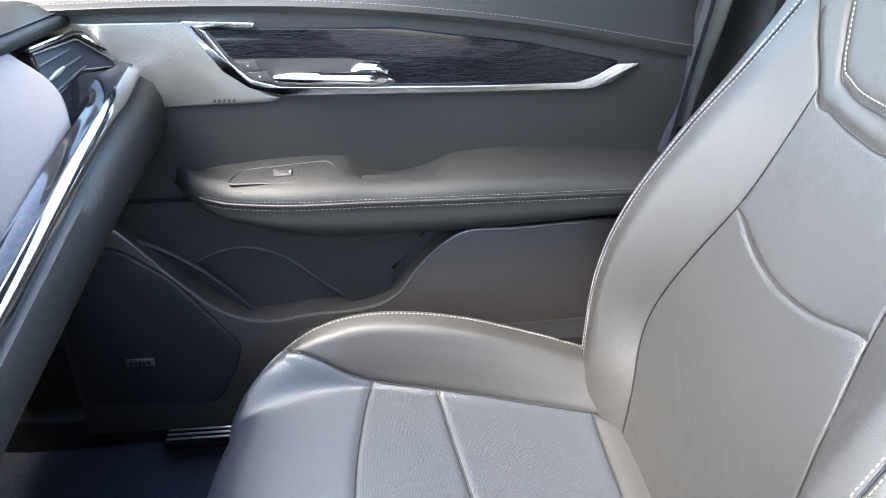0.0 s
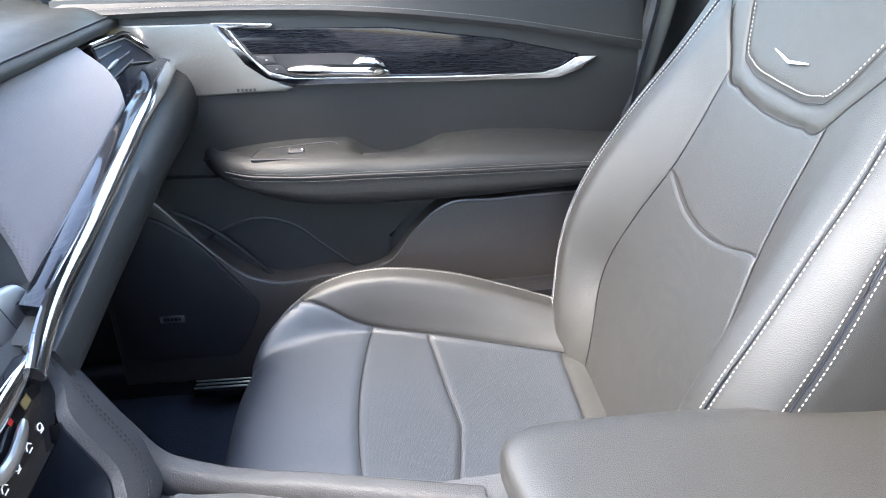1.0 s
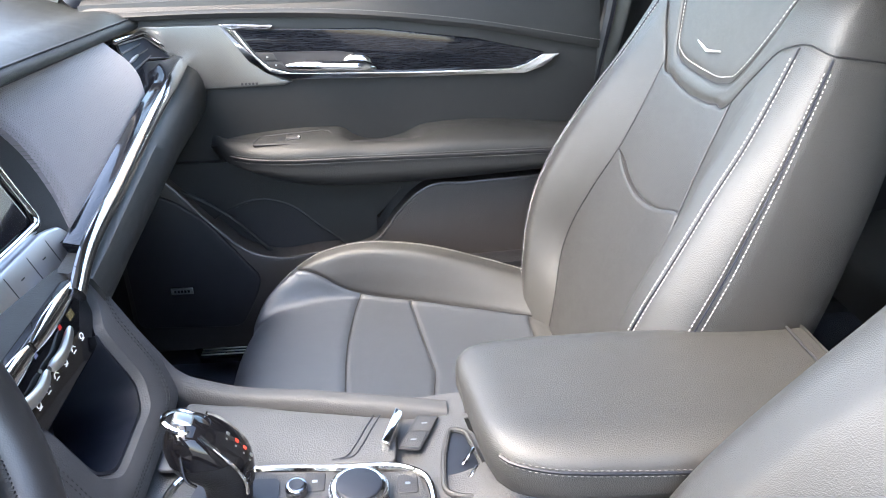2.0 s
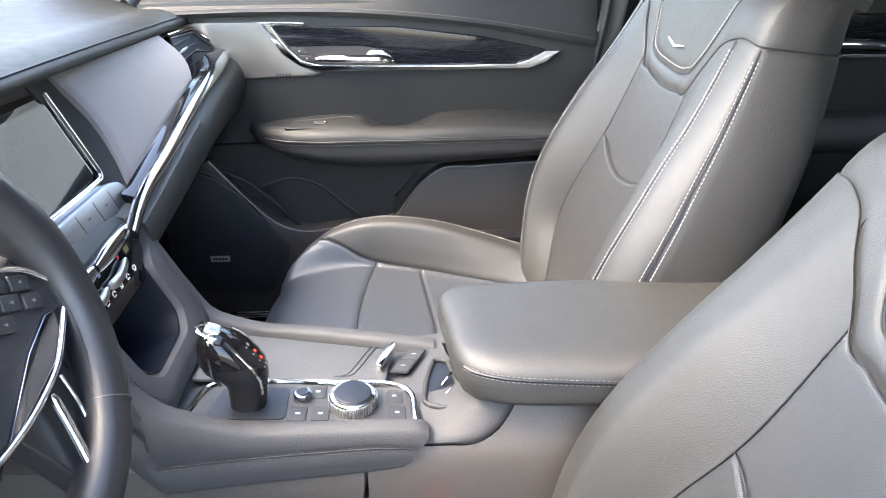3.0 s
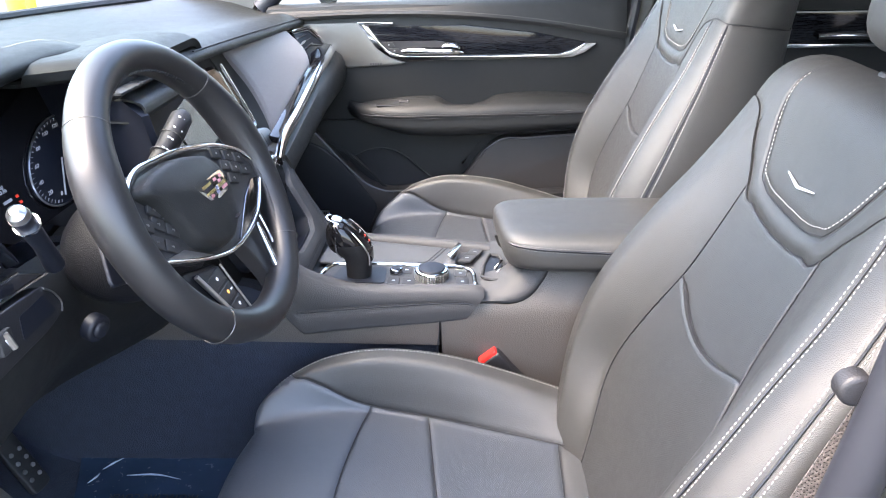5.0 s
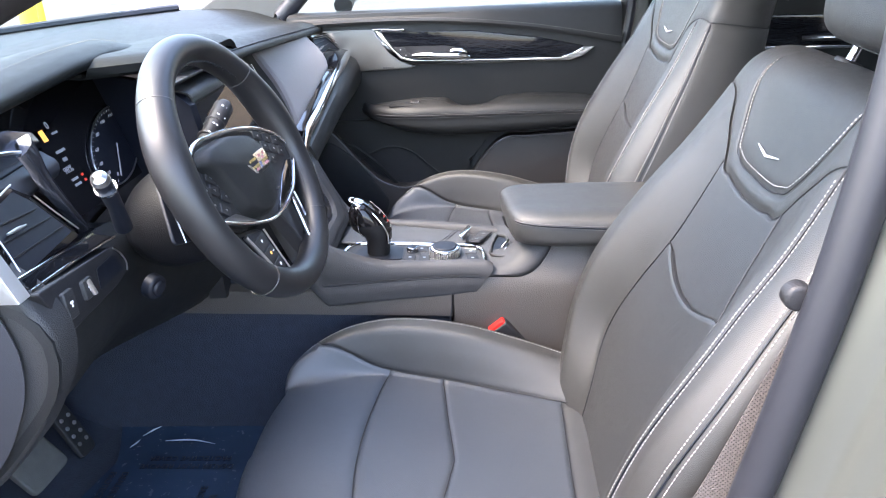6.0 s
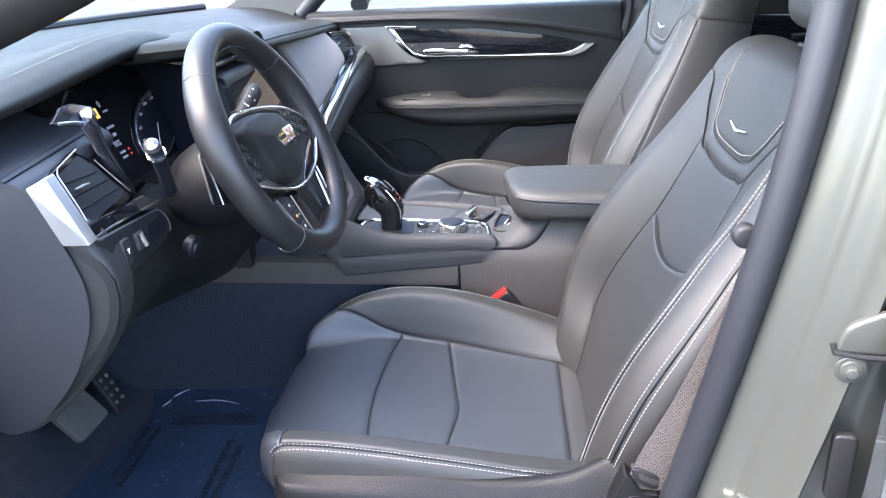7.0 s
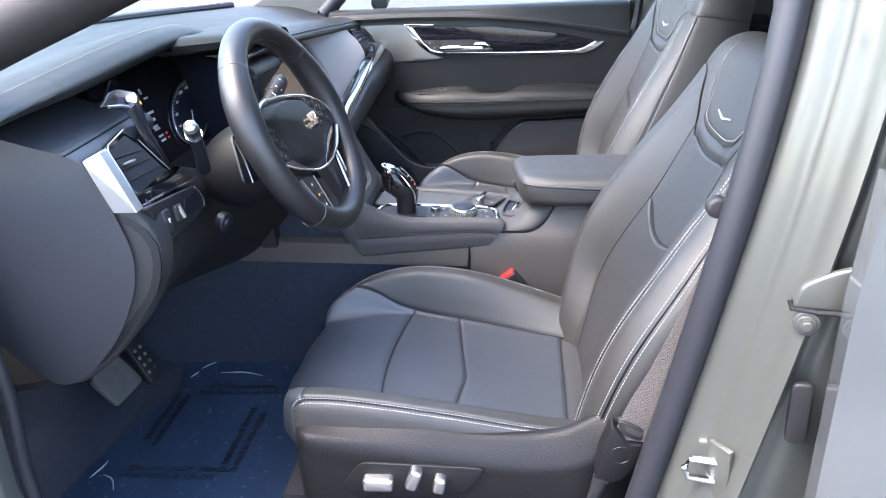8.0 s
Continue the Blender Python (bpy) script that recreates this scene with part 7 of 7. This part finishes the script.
    for i in range(4):
        for j in range(2):
            slab("stud", disc(0.004, 12), f @ pose(-0.010 + 0.020 * j, -0.055 + 0.018 * i, 0), 0.0125, SATIN, pl, bevel=0.001)
    tube("arm", [(-0.77, -0.15, 0.55), (-0.86, -0.14, 0.70)], 0.010, DARK, ap, sides=8)
    return mat


footwell()


# ---- driver's door opening ----
def door_opening():
    p = thing("b_pillar", "grey metallic painted pillar with rubber seal and door latch", "pillar", kind="structure")
    seal = curve([(0.215, -0.715, 0.45), (0.245, -0.718, 0.58), (0.280, -0.720, 0.74), (0.315, -0.720, 0.90), (0.348, -0.715, 1.06), (0.374, -0.700, 1.22), (0.385, -0.66, 1.42)], 30)
    tube("seal", seal, 0.0175, RUBBER, p, "thick black rubber door seal", sides=14)
    rows = []
    for x, y, z in seal:
        rows.append([(x + a * 0.88, y + b, z) for a, b in curve([(0.012, 0.012), (0.020, -0.010), (0.038, -0.028), (0.048, -0.032), (0.053, -0.044), (0.070, -0.056), (0.079, -0.076), (0.086, -0.083), (0.093, -0.072), (0.099, -0.052), (0.110, -0.050), (0.124, -0.058), (0.17, -0.062), (0.27, -0.066)], 60)])
    skin("painted_pillar", rows, PAINT, p, "grey metallic painted pillar", toward=(-0.5, -1, 0), depth=0.01)
    tube("striker", [(0.338, -0.772, 0.700), (0.300, -0.766, 0.702), (0.296, -0.765, 0.715), (0.300, -0.766, 0.728), (0.338, -0.772, 0.726)], 0.0045, CHROME, p, "bright steel latch striker", sides=8)
    slab("striker_plate", box(0.03, 0.075), basis((0.334, -0.772, 0.714), (0.6, -0.8, 0), (0, 0, 1)), 0.006, PAINT, p, bevel=0.002)
    q = basis((0.402, -0.798, 0.960), (0.97, -0.2, 0), (0, 0, 1))
    hb = slab("hinge", [(-0.026, -0.022), (0.040, -0.022), (0.040, 0.030), (0.010, 0.020), (-0.018, 0.004)], q, 0.007, PAINT, p, "painted door hinge", r=0.008, bevel=0.004)
    tube("hinge_edge", [q @ Vector((-0.027, -0.014, 0.004)), q @ Vector((-0.025, -0.022, 0.006)), q @ Vector((0.0, -0.0245, 0.006)), q @ Vector((0.040, -0.0245, 0.006))], 0.0028, DARK, hb, sides=8)
    q = basis((0.392, -0.800, 0.922), (0.97, -0.2, 0), (0, 0, 1))
    slab("bolt_plate", disc(0.0135, 24), q, 0.003, PAINT, p, bevel=0.0015)
    slab("washer", disc(0.0095, 24), q, 0.005, PAINT, p, bevel=0.001)
    slab("bolt", disc(0.0062, 6), q, 0.011, PAINT, p, "painted hinge bolt", bevel=0.0015)
    slab("plug", box(0.022, 0.075), basis((0.400, -0.796, 0.815), (0.97, -0.2, 0), (-0.1, 0, 1)), 0.008, DARK, p, "black rubber plug", r=0.008, bevel=0.003)
    d = thing("rear_door", "closed silver rear door seen from its front edge", "car door")
    rows = []
    for z in np.linspace(0.42, 1.09, 30):
        e = 0.399 + 0.10 * max(0.0, z - 0.97) - 0.03 * max(0.0, 0.97 - z)
        bul = 0.035 * math.sin(min(1, (z - 0.40) / 0.75) * math.pi)
        rows.append([(e + a, -0.845 - b - bul * min(1, a / 0.05), z) for a, b in curve([(0.012, -0.02), (0.0, 0.0), (0.006, 0.022), (0.03, 0.035), (0.2, 0.05), (0.6, 0.055), (1.0, 0.05)], 24)])
    skin("outer_skin", rows, SKIN, d, "silver painted outer skin", toward=(0, -1, 0), depth=0.01)
    slab("chrome_belt", [(0.43, 1.088), (1.40, 1.092), (1.40, 1.108), (0.43, 1.104)], side_frame(-0.885), 0.010, CHROME, d, "chrome belt line", bevel=0.003)
    slab("window_pane", [(0.44, 1.10), (1.35, 1.10), (1.2, 1.42), (0.46, 1.42)], side_frame(-0.865), 0.006, SCREEN, d, "dark tinted rear window")
    s = thing("seat_belt", "black seat belt webbing beside the driver's seat", "seat belt")
    rows = [[(x + a * 0.024, y - 0.004 * a, z) for a in np.linspace(-1, 1, 7)] for x, y, z in curve([(0.248, -0.684, 0.690), (0.256, -0.685, 0.72), (0.292, -0.684, 0.80), (0.335, -0.682, 0.91), (0.378, -0.680, 1.02), (0.43, -0.67, 1.20)], 26)]
    skin("webbing", rows, BELT, s, "coarse woven webbing", toward=(0, -1, 0), depth=0.0015)
    q = side_frame(-0.672)
    an = slab("anchor", [(0.222, 0.716), (0.231, 0.706), (0.242, 0.688), (0.264, 0.687), (0.252, 0.652), (0.237, 0.632), (0.211, 0.624), (0.202, 0.632), (0.208, 0.676)], q, 0.018, SHIELD, s, "black belt anchor cover", r=0.006, bevel=0.007, low=-0.006)
    tube("anchor_ring", [q @ Vector((0.234 + 0.0125 * math.cos(t), 0.672 + 0.0125 * math.sin(t), 0.0182)) for t in np.linspace(0, 2 * math.pi, 29)[:-1]], 0.0006, INK, an, closed=True, sides=5)
    slab("tongue", [(0.229, 0.720), (0.234, 0.701), (0.255, 0.690), (0.268, 0.694), (0.266, 0.708), (0.240, 0.719)], q, 0.014, DARK, an, "black belt tongue", r=0.004, bevel=0.003, low=0.002)
    slab("tongue_slot", [(0.237, 0.714), (0.239, 0.706), (0.257, 0.697), (0.262, 0.703)], q, 0.0146, EDGE, an, r=0.002)
    tube("anchor_stem", [(0.212, -0.684, 0.632), (0.203, -0.684, 0.605), (0.198, -0.684, 0.57)], [0.012, 0.008, 0.010], DARK, an, sides=12)
    slab("belt_button", disc(0.012, 20), basis((0.320, -0.697, 1.012), (1, 0, 0), (0, 0, 1)), 0.014, DARK, s, "black belt stop button", bevel=0.004)
    a = thing("front_opening", "black sill seal and lower edge of the driver's door opening", "door seal", kind="structure")
    tube("seal", curve([(-0.62, -0.735, 1.02), (-0.562, -0.735, 0.93), (-0.545, -0.735, 0.80), (-0.552, -0.735, 0.64), (-0.53, -0.735, 0.51), (-0.44, -0.735, 0.458), (-0.3, -0.735, 0.455), (0.15, -0.735, 0.455), (0.215, -0.715, 0.45)], 40), 0.010, RUBBER, a, "black rubber seal", sides=10)
    slab("painted_pillar", [(-0.86, 0.34), (1.4, 0.34), (1.4, 0.435), (-0.44, 0.438), (-0.54, 0.50), (-0.565, 0.64), (-0.56, 0.80), (-0.575, 0.93), (-0.63, 1.02), (-0.86, 1.04)], side_frame(-0.742), 0.03, PAINT, a, "grey metallic painted sill and front pillar", bevel=0.008)
    return p


door_opening()


# ---- rear seat, outside ----
def rear_seat():
    s = thing("rear_bench", "black leather rear bench seat", "rear seat")
    P = [[(x, y, z) for y in np.linspace(-0.62, 0.62, 12)] for x, z in curve([(0.84, 0.58), (0.85, 0.68), (0.90, 0.715), (1.1, 0.70), (1.28, 0.68), (1.34, 0.74), (1.44, 1.0), (1.48, 1.12), (1.54, 1.12)], 40)]
    skin("bench", P, LEATHER, s, depth=0.02)


rear_seat()


def open_door():
    d = thing("driver_door", "open silver driver's door swung out beside the dashboard", "car door")
    f = basis((-0.70, -0.82, 0), (0.30, -0.954, 0), (0, 0, 1))
    slab("outer_skin", [(0.0, 0.40), (0.06, 0.36), (1.02, 0.38), (1.06, 0.60), (1.06, 1.08), (0.0, 1.06)], f, 0.02, SKIN, d, "silver painted outer skin", r=0.02, bevel=0.008, low=-0.03)
    slab("inner_panel", [(0.04, 0.44), (1.00, 0.44), (1.02, 1.05), (0.02, 1.04)], f, -0.08, VINYL, d, "dark vinyl door panel", r=0.03, bevel=0.01, low=-0.03)
    pane = slab("window_pane", [(0.06, 1.06), (1.04, 1.08), (0.96, 1.44), (0.55, 1.42)], f @ pose(0, 0, -0.02), 0.005, GLASS, d, "clear side window")
    pane.visible_shadow = False
    tube("window_frame", [f @ Vector(q) for q in ((0.02, 1.07, -0.02), (0.52, 1.43, -0.02), (0.97, 1.45, -0.02), (1.05, 1.08, -0.02))], 0.022, DARK, d, sides=8)


open_door()


def outside():
    m = thing("side_mirror", "black passenger side mirror outside the window", "mirror")
    P = [[(-0.30 + 0.05 * math.cos(u) * math.cos(v), 0.98 + 0.13 * math.copysign(abs(math.cos(u) * math.sin(v)) ** 0.7, math.sin(v)), 1.20 + 0.085 * math.copysign(abs(math.sin(u)) ** 0.7, math.sin(u))) for v in np.linspace(0, 2 * math.pi, 25)] for u in np.linspace(-1.55, 1.55, 15)]
    skin("housing", P, GLOSS, m, "gloss black housing", depth=0.001)
    tube("mirror_arm", [(-0.30, 0.80, 1.12), (-0.30, 0.90, 1.15)], 0.025, DARK, m, sides=10)
    b = thing("building", "long pale rendered building across the lot", "building")
    slab("wall", [(-30, 0), (6.0, 0), (6.0, 4.5), (-30, 4.5)], basis((0, 21, 0), (1, 0, 0), (0, 0, 1)), 0.3, CONCRETE, b, "pale rendered wall")
    for k in range(3):
        slab("window", [(-14 + 5 * k, 1.0), (-11 + 5 * k, 1.0), (-11 + 5 * k, 3.0), (-14 + 5 * k, 3.0)], basis((0, 20.7, 0), (1, 0, 0), (0, 0, 1)), 0.04, SCREEN, b, "dark glass window")
    # Out of direct view: tan wall added to colour the screen's reflection.
    b = thing("building", "tan wall added for the screen's reflection", "building")
    slab("wall", [(6.2, 0), (10.4, 0), (10.4, 9.0), (6.2, 9.0)], basis((0, 17, 0), (1, 0, 0), (0, 0, 1)), 0.3, TAN, b, "tan rendered wall")
    # Also out of view, added to pale the rest of that reflection.
    b = thing("building", "pale wall added beside the tan one for the screen's reflection", "building")
    slab("wall", [(10.5, 0), (42, 0), (42, 9.0), (10.5, 9.0)], basis((0, 17, 0), (1, 0, 0), (0, 0, 1)), 0.3, CONCRETE, b, "pale rendered wall")
    for x, y in ((-4.5, 6.45), (-6.9, 10.8)):
        p = thing("bollard", "yellow painted steel bollard on the asphalt", "bollard", "bollards")
        slab("post", disc(0.09, 20), basis((x, y, 0), (1, 0, 0), (0, 1, 0)), 1.1, YELLOW, p, bevel=0.03)
    for x, y, w in ((-7.9, 13.3, 1.8), (-9.6, 16.6, 1.8)):
        p = thing("wheel_stop", "white painted concrete wheel stop on the asphalt", "wheel stop", "wheel stops")
        slab("block", [(-0.10, 0), (0.10, 0), (0.06, 0.14), (-0.06, 0.14)], basis((x + w / 2, y, 0.0), (0, 1, 0), (0, 0, 1)), w, LINE, p, r=0.02, bevel=0.02)


outside()
